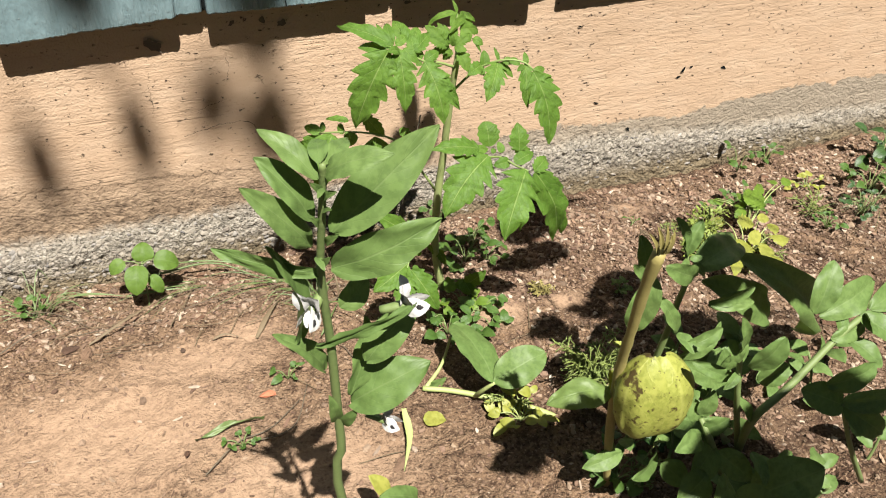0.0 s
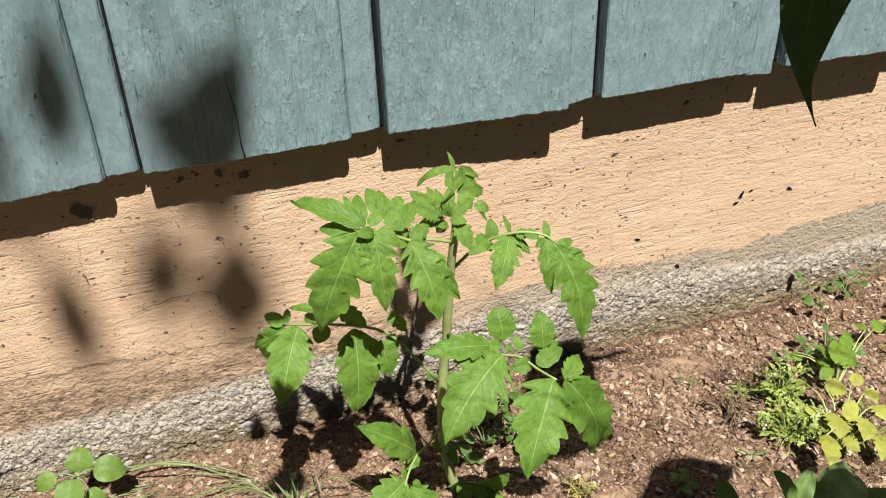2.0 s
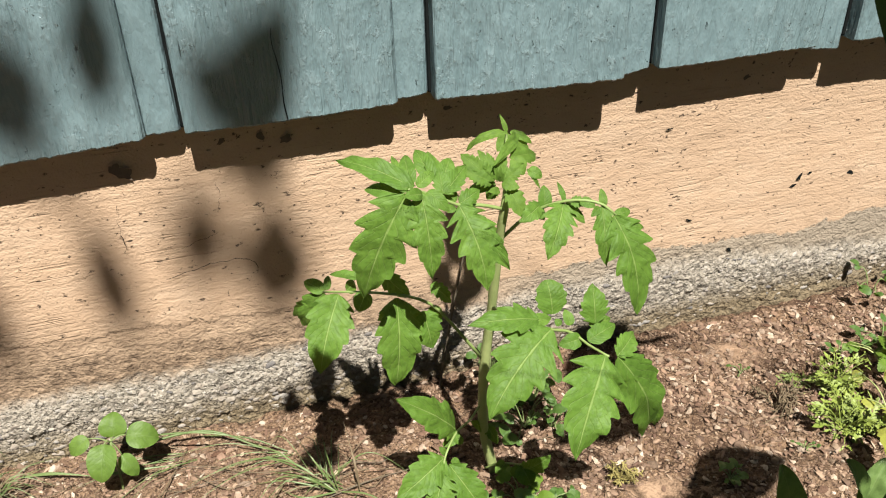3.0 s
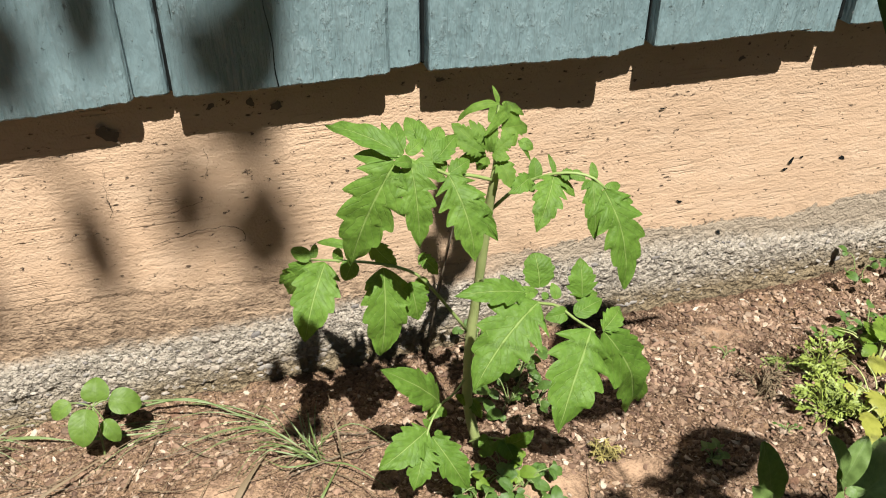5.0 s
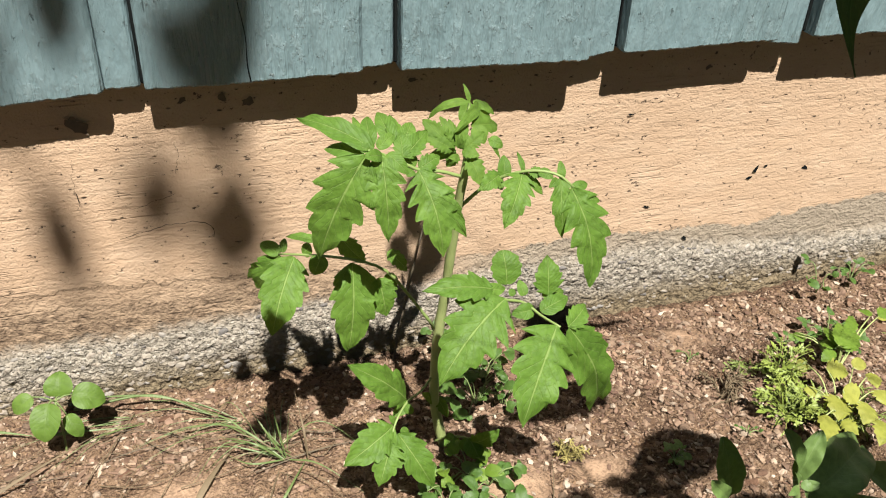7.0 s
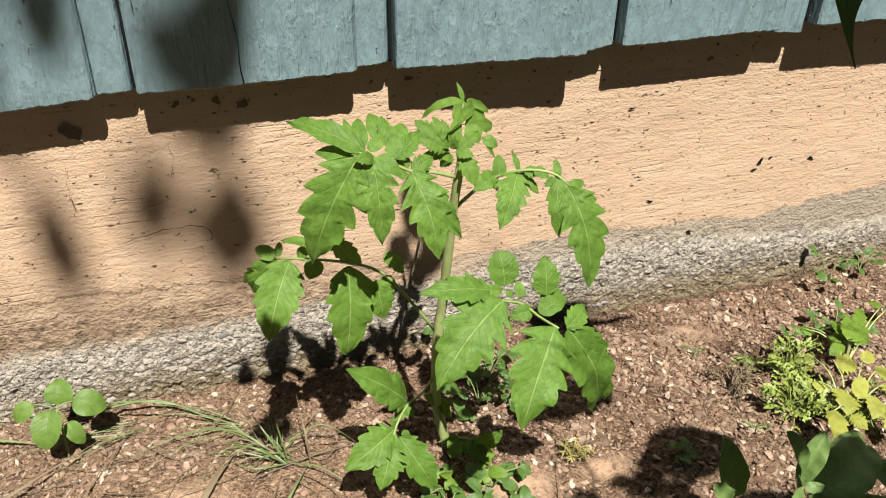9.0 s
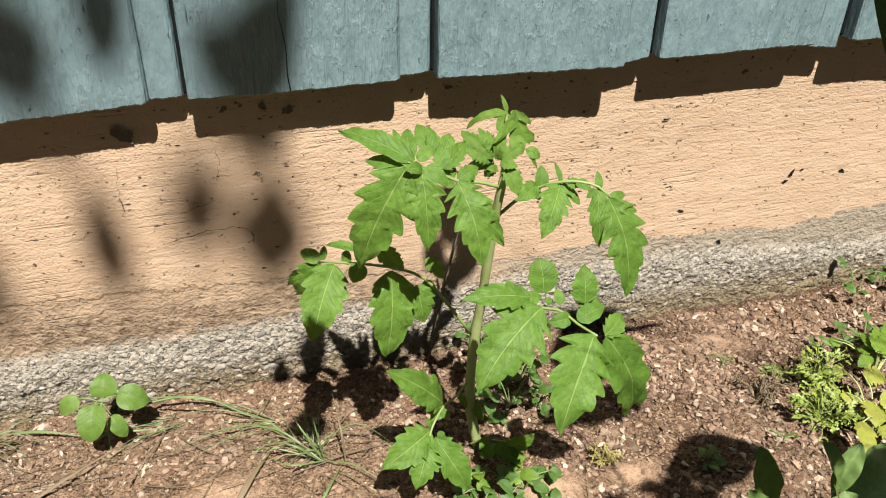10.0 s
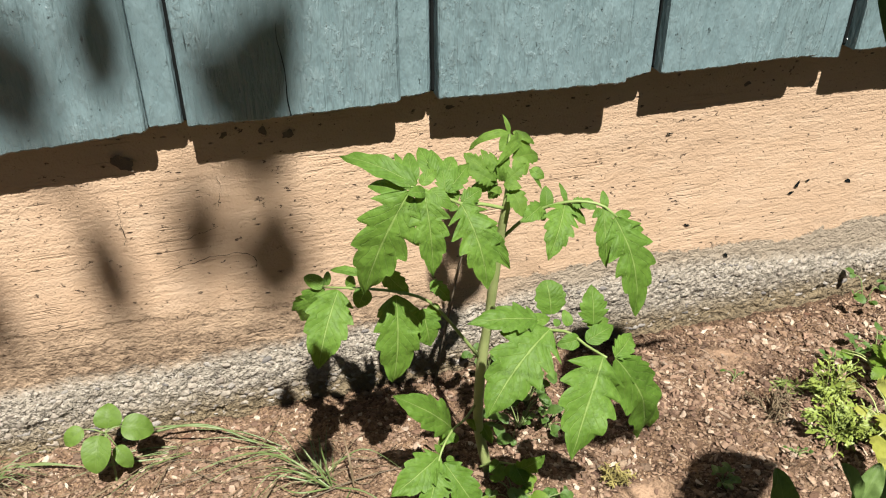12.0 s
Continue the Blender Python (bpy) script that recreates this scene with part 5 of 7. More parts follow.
def build_low_bean():
    """A bean shoot lying on the soil with two broad grey-green leaves."""
    plant = thing("broad_bean_plant", (0.05, -0.382, -0.025), "bean shoot lying on soil with two broad grey-green leaves", "plant", "broad beans")
    stalk("stem", plant, [(0.05, -0.381, -0.028), (0.027, -0.37, -0.018), (-0.006, -0.345, -0.018), (-0.04, -0.325, -0.016), (-0.068, -0.314, -0.014)], 0.0030, 0.0028, PALE_STEM, 20, 7)
    stalk("stem", plant, [(-0.020, -0.338, -0.017), (-0.020, -0.352, 0.004), (-0.0112, -0.3603, 0.0207)], 0.0026, 0.0018, PALE_STEM, 6, 6)
    stalk("stem", plant, [(-0.064, -0.31, -0.02), (-0.039, -0.29, -0.012), (-0.027, -0.285, 0.024)], 0.0024, 0.0014, PALE_STEM, 10, 6)
    leaflet(plant, (-0.0112, -0.3603, 0.0207), (-0.0285, -0.2885, 0.0405), 0.0440, "bean_round", BEAN_LEAF, "leaf", turn=15, fold=.15)
    leaflet(plant, (-0.0112, -0.3603, 0.0207), (0.0430, -0.3560, 0.0400), 0.0370, "bean_round", BEAN_LEAF, "leaf", turn=-42, fold=.1, wave=.06)
    leaflet(plant, (-0.061, -0.3, -0.032), (-0.041, -0.31, -0.011), 0.0116, "bean", BEAN_LEAF, "leaf")
    leaflet(plant, (-0.014, -0.351, -0.012), (-0.011, -0.364, -0.022), 0.0102, "egg", SOFT_YELLOW, "leaf")
    leaflet(plant, (-0.001, -0.356, -0.012), (0.003, -0.368, -0.022), 0.0103, "egg", SOFT_YELLOW, "leaf")
    leaflet(plant, (0.010, -0.359, -0.012), (0.014, -0.372, -0.022), 0.0103, "egg", SOFT_YELLOW, "leaf")
    leaflet(plant, (0.020, -0.362, -0.012), (0.024, -0.376, -0.022), 0.0105, "egg", SOFT_YELLOW, "leaf")
    return plant


build_low_bean()


def build_undergrowth():
    """Low bean leaves in the shade of the taller ones."""
    plant = thing("broad_bean_plant", (0.165, -0.501, -0.03), "low leafy broad bean shoots in shade near the ground", "plant", "broad beans")
    stalk("stem", plant, [(0.165, -0.501, -0.03), (0.106, -0.53, 0.075), (0.095, -0.52, 0.102)], 0.0036, 0.0024, BEAN_STEM, 10, 6)
    leaflet(plant, (0.127, -0.55, 0.082), (0.126, -0.575, 0.07), 0.0149, "bean", BEAN_LEAF, "leaf")
    leaflet(plant, (0.122, -0.57, 0.052), (0.176, -0.58, 0.077), 0.0419, "bean", BEAN_LEAF, "leaf", turn=-20)
    leaflet(plant, (0.106, -0.53, 0.075), (0.072, -0.55, 0.07), 0.0258, "bean", BEAN_LEAF, "leaf")
    leaflet(plant, (0.108, -0.535, 0.073), (0.127, -0.56, 0.059), 0.0226, "bean", BEAN_LEAF, "leaf")
    leaflet(plant, (0.095, -0.525, 0.087), (0.059, -0.54, 0.098), 0.0180, "bean", BEAN_LEAF, "leaf")
    leaflet(plant, (0.096, -0.525, 0.094), (0.114, -0.53, 0.106), 0.0154, "bean", BEAN_LEAF, "leaf")
    leaflet(plant, (0.088, -0.55, 0.071), (0.057, -0.56, 0.061), 0.0255, "bean", BEAN_LEAF, "leaf")
    leaflet(plant, (0.102, -0.56, 0.07), (0.072, -0.58, 0.073), 0.0254, "bean", BEAN_LEAF, "leaf")
    leaflet(plant, (0.139, -0.58, 0.057), (0.154, -0.6, 0.062), 0.0303, "bean", BEAN_LEAF, "leaf")
    leaflet(plant, (0.093, -0.52, 0.1), (0.084, -0.51, 0.122), 0.0144, "bean", BEAN_LEAF, "leaf")
    leaflet(plant, (0.094, -0.52, 0.106), (0.1, -0.52, 0.133), 0.0144, "bean", BEAN_LEAF, "leaf")
    leaflet(plant, (0.068, -0.51, 0.06), (0.034, -0.53, 0.062), 0.0207, "bean", BEAN_LEAF, "leaf", turn=-20)
    leaflet(plant, (0.068, -0.52, 0.057), (0.081, -0.54, 0.047), 0.0226, "bean", BEAN_LEAF, "leaf")
    leaflet(plant, (0.05, -0.49, 0.044), (0.013, -0.49, 0.037), 0.0168, "bean", BEAN_LEAF, "leaf")
    leaflet(plant, (0.091, -0.58, 0.079), (0.115, -0.6, 0.083), 0.0287, "bean", BEAN_LEAF, "leaf")
    leaflet(plant, (-0.15, -0.47, 0.045), (-0.164, -0.46, 0.066), 0.0157, "bean", SOFT_YELLOW, "leaf", turn=30)
    leaflet(plant, (-0.129, -0.48, 0.046), (-0.164, -0.49, 0.077), 0.0174, "bean", BEAN_LEAF, "leaf", turn=20)
    leafy(plant, (0.26, -0.40, -0.03), (0.09, 0.05, 0.075), 18, 0.032, 9)
    leafy(plant, (0.17, -0.42, -0.03), (0.06, 0.04, 0.07), 12, 0.030, 10)
    leafy(plant, (0.13, -0.475, -0.03), (0.075, 0.045, 0.085), 27, 0.030, 6)
    leafy(plant, (0.235, -0.515, -0.03), (0.08, 0.05, 0.075), 21, 0.032, 7)
    leafy(plant, (0.33, -0.43, -0.03), (0.07, 0.06, 0.06), 12, 0.030, 8)
    return plant


build_undergrowth()


# ---- overhanging leaves ----
def build_tall_plant():
    """A tall leafy plant at the side: one drooping leaf hangs into view, most others are unseen and added to cast
    shade.
    """
    plant = thing("tall_leafy_plant", (0.80, -1.05, -0.03), "tall plant with drooping pointed leaves darkened as if in shade, beside the beds", "plant")
    stem = [(0.80, -1.05, -0.035), (0.78, -1.04, 0.30), (0.72, -1.00, 0.62), (0.62, -0.96, 0.88)]
    stalk("stem", plant, stem, 0.008, 0.003, BEAN_STEM, 20, 7)
    stalk("leaf_stalk", plant, [(0.66, -0.975, 0.80), (0.36, -0.66, 0.78), (0.215, -0.42, 0.60), (0.169, -0.3259, 0.496)], 0.0016, 0.0009, BEAN_STEM, 8, 6)
    leaflet(plant, (0.169, -0.3259, 0.496), (0.1881, -0.3159, 0.3744), 0.034, "drip", DIMMED_LEAF, "leaf", face=(-0.55, -0.8, 0.1), arch=0.02, fold=0.35, wave=0.02, rows=34, cols=5, twist=-25, sway=0.10)
    leaflet(plant, (0.1443, -0.3359, 0.4869), (0.2668, -0.3459, 0.4748), 0.050, "bean", DIMMED_LEAF, "leaf", face=(-0.1, 0.75, 0.65), arch=-0.06, fold=0.15, rows=24, cols=5)
    # Unseen leaf added up-sun of the hanging one to shade it.
    shaded = Vector((0.163, -0.36, 0.46)) - SUN_WAY * 0.20
    leaflet(plant, shaded + Vector((0.05, 0.01, 0.06)), shaded - Vector((0.05, 0.01, 0.06)), 0.07, "bean", DIMMED_LEAF, "leaf", face=-SUN_WAY, arch=0.1, fold=0.2, rows=24)
    stalk("leaf_stalk", plant, [shaded + Vector((0.05, 0.01, 0.06)), (0.45, -0.72, 0.85), (0.64, -0.97, 0.85)], 0.0010, 0.0016, BEAN_STEM, 8, 6)
    stalk("leaf_stalk", plant, [(0.72, -1.00, 0.62), (0.48, -0.78, 0.66), (0.258, -0.586, 0.54)], 0.0016, 0.0009, BEAN_STEM, 8, 6)
    leaflet(plant, (0.256, -0.585, 0.54), (0.150, -0.575, 0.520), 0.054, "lance", DIMMED_LEAF, "leaf", face=(0, -0.5, 0.8), arch=0.1, fold=0.2, rows=24)
    # Unseen leaves added so that patches of shade fall on the soil.
    for x, y, n, w, up in ((0.130, -0.135, 0.115, 0.050, 0.80), (0.093, -0.262, 0.052, 0.042, 0.75), (0.160, -0.250, 0.040, 0.036, 0.72), (0.192, -0.252, 0.024, 0.020, 0.70), (0.140, -0.240, 0.022, 0.016, 0.70), (0.250, -0.312, 0.060, 0.046, 0.70), (0.285, -0.335, 0.050, 0.035, 0.70), (-0.012, -0.415, 0.060, 0.045, 0.70), (0.180, -0.262, 0.022, 0.016, 0.62), (-0.140, -0.088, 0.042, 0.042, 0.80)):
        c = Vector((x, y, -0.03)) - SUN_WAY * up
        d = Vector((n, 0.10 * n, 0.06 * n)) * 0.5
        leaflet(plant, c + d, c - d, w, "tomato", DIMMED_LEAF, "leaf", face=-SUN_WAY, arch=0.08, fold=0.15, rows=24)
        stalk("leaf_stalk", plant, [c + d, (c + d).lerp(Vector((0.70, -1.0, 0.65)), 0.5) + Vector((0, 0, 0.05)), (0.72, -1.00, 0.62)], 0.0004, 0.0008, BEAN_STEM, 8, 5)
    # Unseen stalk added to throw a thin line of shade over the soil.
    bent = [Vector((x, y, -0.03)) - SUN_WAY * 0.8 for x, y in ((0.100, -0.150), (0.112, -0.190), (0.124, -0.225), (0.138, -0.275))]
    stalk("leaf_stalk", plant, bent + [(0.45, -0.85, 0.75), (0.72, -1.00, 0.62)], 0.0016, 0.0022, BEAN_STEM, 14, 6)
    # Unseen leaves added to keep the low beans in shade.
    for k, (x, y, z, up) in enumerate(((0.17, -0.52, 0.02, 0.40), (0.14, -0.485, 0.0, 0.46), (0.155, -0.42, 0.15, 0.24), (0.235, -0.395, 0.10, 0.26), (0.100, -0.520, 0.03, 0.42), (0.125, -0.545, 0.03, 0.40), (0.180, -0.500, 0.0, 0.43), (0.170, -0.545, 0.03, 0.40))):
        c = Vector((x, y, z)) - SUN_WAY * (up * 1.87)
        d = Vector((0.045, 0.012 * (k % 3 - 1), 0.01))
        leaflet(plant, c + d, c - d, 0.055, "bean", DIMMED_LEAF, "leaf", face=(0, -0.5, 0.8), arch=0.1, fold=0.2, rows=16)
        stalk("leaf_stalk", plant, [c + d, (c + d).lerp(Vector((0.70, -1.0, 0.65)), 0.5) + Vector((0, 0, 0.05)), (0.72, -1.00, 0.62)], 0.0004, 0.0008, BEAN_STEM, 8, 5)
    # Unseen leaves added to throw leaf-shaped shade on the footing.
    for x, z, length, width, lean in ((0.023, 0.128, 0.066, 0.024, 5), (0.010, 0.082, 0.032, 0.024, 40), (0.045, 0.083, 0.066, 0.030, -8), (0.028, 0.052, 0.040, 0.022, 10), (-0.116, -0.014, 0.080, 0.028, 163), (-0.153, -0.040, 0.056, 0.020, 178)):
        c = Vector((x, 0.0, z)) - SUN_WAY * 0.95
        d = Vector((math.sin(radians(lean)), -0.15, -math.cos(radians(lean)))) * length * 0.5
        leaflet(plant, c - d, c + d, width, "bean", DIMMED_LEAF, "leaf", face=-SUN_WAY, arch=0.05, fold=0.1, rows=20)
        stalk("leaf_stalk", plant, [c - d, (c - d).lerp(Vector((0.62, -0.96, 0.88)), 0.5) + Vector((0, 0, 0.06)), (0.62, -0.96, 0.88)], 0.0004, 0.0008, BEAN_STEM, 8, 5)
    leaflet(plant, (0.78, -1.04, 0.30), (0.88, -0.98, 0.30), 0.07, "bean", DIMMED_LEAF, "leaf", face=(0, -0.5, 0.8), arch=0.2)
    leaflet(plant, (0.62, -0.96, 0.88), (0.66, -0.88, 0.92), 0.07, "bean", DIMMED_LEAF, "leaf", face=(0, -0.5, 0.8), arch=0.2)
    return plant


build_tall_plant()


def build_overhead_branch():
    """A leafy branch high behind, in the way of the sun: its leaves throw the soft shades on the wall."""
    tree = thing("overhanging_tree", (-1.35, -1.75, -0.03), "slim tree with a branch of long leaves hanging over the bed", "tree")
    stalk("trunk", tree, [(-1.35, -1.75, -0.03), (-1.34, -1.76, 0.9), (-1.25, -1.72, 2.0), (-1.05, -1.62, 2.85)], 0.045, 0.018, BRANCH, 20, 10, knobs=0.2)
    limb = [(-1.05, -1.62, 2.85), (-0.75, -1.52, 3.02), (-0.45, -1.45, 3.05), (-0.20, -1.42, 2.98)]
    stalk("limb", tree, limb, 0.016, 0.003, BRANCH, 20, 8, knobs=0.2)
    stalk("limb", tree, [(-1.05, -1.62, 2.85), (-0.85, -1.85, 3.5), (-0.55, -2.15, 3.95), (-0.20, -2.20, 4.0)], 0.014, 0.003, BRANCH, 20, 8, knobs=0.2)
    def shade(x, z, length, width, lean=0.0, far=2.7):
        c = Vector((x, 0.0, z)) - SUN_WAY * far
        d = Vector((math.sin(radians(lean)), -0.15, -math.cos(radians(lean)))) * length * 0.5
        leaflet(tree, c - d, c + d, width, "lance", DIMMED_LEAF, "leaf", face=-SUN_WAY, arch=0.05, fold=0.1, rows=14)
        stalk("twig", tree, [c - d, c - d + Vector((-0.02, -0.01, 0.10)), Vector((c.x - 0.05, -1.46, 3.02)) if far < 3.5 else Vector((c.x - 0.05, -2.18, 3.97))], 0.0012, 0.0022, BRANCH, 6, 5)
    shade(-0.392, 0.128, 0.115, 0.040, 3, 4.0)
    shade(-0.289, 0.144, 0.125, 0.040, 5, 3.9)
    shade(-0.146, 0.140, 0.125, 0.072, -8, 4.5)
    shade(-0.206, 0.172, 0.105, 0.056, -20, 4.9)
    shade(-0.250, 0.314, 0.105, 0.038, -8, 2.9)
    shade(-0.138, 0.270, 0.120, 0.054, -34, 2.8)
    shade(-0.166, 0.264, 0.062, 0.056, -25, 3.0)
    shade(-0.316, 0.286, 0.105, 0.062, 8, 3.7)
    shade(-0.470, 0.250, 0.090, 0.050, 15, 3.8)
    shade(-0.490, 0.120, 0.085, 0.040, 5, 3.8)
    shade(-0.420, 0.290, 0.085, 0.050, -5, 3.2)
    return tree


build_overhead_branch()


# ---- small weeds ----
def on_ground(x, y, lift=0.0):
    return Vector((x, y, ground_height(x, y) + lift))


def build_seedling():
    """The five-leaved seedling against the footing."""
    foot = on_ground(-0.318, -0.066)
    plant = thing("seedling", foot, "small bright green seedling with rounded leaves by the footing", "plant")
    top = Vector((-0.315, -0.066, 0.021))
    stalk("stem", plant, [foot - Vector((0, 0, 0.006)), foot + Vector((0.002, 0, 0.018)), top], 0.0012, 0.0009, BEAN_STEM, 8, 6)
    for foot_at, tip, width in (
            ((-0.312, -0.06, 0.0206), (-0.31, -0.045, 0.0361), 0.0240),
            ((-0.319, -0.072, 0.0249), (-0.326, -0.09, -0.002), 0.0252),
            ((-0.301, -0.062, 0.0224), (-0.276, -0.062, 0.0095), 0.0239),
            ((-0.308, -0.07, 0.0069), (-0.299, -0.078, -0.014), 0.0148),
            ((-0.332, -0.064, 0.0284), (-0.349, -0.066, 0.0163), 0.0160),
    ):
        leaf = leaflet(plant, foot_at, tip, width, "egg", SEEDLING_LEAF, "leaf", face=(0, -0.6, 0.8), arch=0.14, fold=0.3, rows=20)
        stalk("leaf_stalk", leaf, [top, top.lerp(Vector(foot_at), 0.5) + Vector((0, 0, 0.002)), foot_at], 0.0008, 0.0006, BEAN_STEM, 6, 5)
    return plant


build_seedling()


def weed(name, at, reach, count, size, material, label, kind="egg", rise=0.6, stem=None, seed=1, group=""):
    """A low weed: stalks that spread from one root, each with a leaf or two."""
    rnd = random.Random(seed)
    foot = on_ground(*at)
    plant = thing(name, foot, label, "weed", group)
    for i in range(count):
        a = 2 * math.pi * (i + rnd.uniform(-0.3, 0.3)) / count
        r = reach * rnd.uniform(0.35, 1.0)
        out = Vector((math.cos(a), math.sin(a) * 0.8, 0))
        end = on_ground(foot.x + out.x * r, min(foot.y + out.y * r, -0.012), rise * reach * rnd.uniform(0.25, 1.0) + 0.003)
        mid = (foot + end) * 0.5 + Vector((0, 0, 0.35 * reach * rise))
        leaf = stalk("leaf_stalk", plant, [foot, mid, end], 0.0007, 0.0005, stem or BEAN_STEM, 6, 5)
        for k in range(2 if size > 0.006 else 1):
            size_here = size * rnd.uniform(0.55, 1.25)
            turn = out if k == 0 else Vector((-out.y, out.x, 0)) * rnd.choice((-1, 1))
            tip = end + turn * size_here + Vector((rnd.uniform(-0.5, 0.5), rnd.uniform(-0.5, 0.5), rnd.uniform(-0.5, 0.6))) * size_here
            leaflet(leaf, end, tip, size_here * rnd.uniform(0.6, 1.0), kind, material, "leaf", face=(rnd.uniform(-0.3, 0.3), -0.4, 0.9), arch=0.12, fold=0.2, rows=9, cols=3)
    return plant


def cut_leaflet(a, b, rnd):
    """A small flat leaflet with three pointed lobes, from a to b."""
    way = b - a
    flat = Vector((rnd.uniform(-0.5, 0.5), rnd.uniform(-0.9, 0.1), 1.0))
    across = way.cross(flat).normalized() * way.length
    outline = ((0, 0), (0.30, 0.03), (0.48, 0.24), (0.52, 0.06), (0.76, 0.13), (1.0, 0.0), (0.76, -0.13), (0.52, -0.06), (0.48, -0.24), (0.30, -0.03))
    lift = flat.normalized() * way.length * 0.12
    verts = [a + way * u + across * v + lift * abs(v) * 2 for u, v in outline] + [a + way * 0.55 - lift * 0.3]
    n = len(outline)
    return verts, [(i, (i + 1) % n, n) for i in range(n)]


def feathery(name, at, reach, count, height, material, label, seed=1, thick=0.00085):
    """A weed with finely cut, thread-like leaves."""
    rnd = random.Random(seed)
    foot = on_ground(*at)
    plant = thing(name, foot, label, "weed", "feathery weeds")
    for i in range(count):
        a = rnd.uniform(0, 2 * math.pi)
        end = foot + Vector((math.cos(a) * reach * rnd.uniform(0.4, 1), math.sin(a) * reach * rnd.uniform(0.3, 0.8), height * rnd.uniform(0.35, 1.0)))
        if end.y > -0.02:
            end.y = -0.02
        mid = (foot + end) * 0.5 + Vector((0, 0, height * 0.25))
        verts, faces = tube([foot, mid, end], 0.0007, 0.0004, 8, 4)
        line = smooth_line([foot, mid, end], 10)
        for k in range(2, 11, 2):
            for s in (-1, 1):
                side = Vector((-math.sin(a), math.cos(a), 0.25)) * s + Vector((math.cos(a), math.sin(a), 0.1)) * 0.6
                side = (side + Vector([rnd.uniform(-0.9, 0.9) for _ in range(3)])).normalized()
                ln = reach * 0.46 * (1.15 - k / 12) * rnd.uniform(0.35, 1.25)
                tip = line[k] + side * ln
                for q in ((line[k], tip), (line[k] + side * ln * 0.5, tip + Vector([rnd.uniform(-0.35, 0.35) * ln for _ in range(3)]))):
                    if thick < 0.0006:
                        v, f = cut_leaflet(q[0], q[1], rnd)
                    else:
                        v, f = tube([q[0], (q[0] + q[1]) * 0.5, q[1]], thick, thick * 0.6, 2, 3)
                    o = len(verts)
                    verts += v
                    faces += [tuple(o + c for c in g) for g in f]
        part("frond", plant, verts, faces, material)
    return plant


def grass_blade(parent, points, width, material, name="blade"):
    """A narrow folded blade along a curve."""
    line = smooth_line(points, 12)
    verts, faces = [], []
    for i, q in enumerate(line):
        way = (line[min(i + 1, 12)] - line[max(i - 1, 0)]).normalized()
        side = way.cross(Vector((0.1, -0.6, 0.8))).normalized()
        up = side.cross(way)
        w = width * 0.5 * min(1.0, 1.6 * (1 - i / 12.3)) * (0.6 + 0.4 * min(1, i / 3))
        verts += [q - side * w + up * w * 0.3, q - up * w * 0.2, q + side * w + up * w * 0.3]
    for i in range(12):
        for k in (0, 1):
            a = i * 3 + k
            faces.append((a, a + 1, a + 4, a + 3))
    return part(name, parent, verts, faces, material)


def grass_clump(at, count, length, label, seed, lean=(0, 0), material=None, low=0.5):
    rnd = random.Random(seed)
    foot = on_ground(*at)
    clump = thing("grass_clump", foot, label, "grass", "grass clumps")
    for i in range(count):
        a = rnd.uniform(0, 2 * math.pi)
        ln = length * rnd.uniform(0.5, 1.1)
        d = Vector((math.cos(a) + lean[0], math.sin(a) * 0.7 + lean[1], 0)).normalized() * ln
        start = foot + Vector((rnd.uniform(-0.008, 0.008), rnd.uniform(-0.006, 0.006), -0.002))
        up = rnd.uniform(0.05, low * 0.7) * ln
        end = Vector((start.x + d.x, min(start.y + d.y, -0.012), 0))
        end.z = ground_height(end.x, end.y) + 0.003 + up * rnd.uniform(0.0, 0.8)
        mid = start + d * 0.5
        mid.y = min(mid.y, -0.012)
        mid.z = ground_height(mid.x, mid.y) + up + 0.006
        grass_blade(clump, [start, mid, end], rnd.uniform(0.0006, 0.0012), material or (GRASS if rnd.random() < 0.8 else STRAW))
    return clump


def straw(points, width, material=None):
    """A dry stem that lies over the soil."""
    p = [on_ground(x, y, z) for x, y, z in points]
    line = smooth_line(p, 14)
    v, f = tube(line[::2], width * 0.5, width * 0.3, 14, 5)
    ob = new("dry_straw", mesh_of("dry_straw", v, f, material or STRAW))
    return tagged(ob, "dry grass stem lying on soil", "straw", "dry stems")


weed("cress_sprout", (0.203, -0.237), 0.010, 9, 0.0075, PALE_LEAF, "tiny pale green sprout with round leaves in soil", "round", 0.7, seed=3)
weed("footing_weed", (0.520, -0.030), 0.034, 4, 0.015, WEED_LEAF, "dark green weed with round leaves against the footing", "round", 1.2, seed=4)
def sprawling(name, at, leaves, material, label):
    """A weed whose long stalks lean out from one root, each with a lobed leaf."""
    foot = on_ground(*at)
    plant = thing(name, foot, label, "weed")
    for a, b, width, kind in leaves:
        a = Vector(a)
        leaf = leaflet(plant, a, b, width, kind, material, "leaf", face=(0.05, -0.35, 0.9), fold=0.15, rows=24)
        stalk("leaf_stalk", leaf, [foot, (foot + a) * 0.5 + Vector((0, 0, 0.016)), a], 0.0009, 0.0006, PALE_STEM, 8, 5)
    return plant


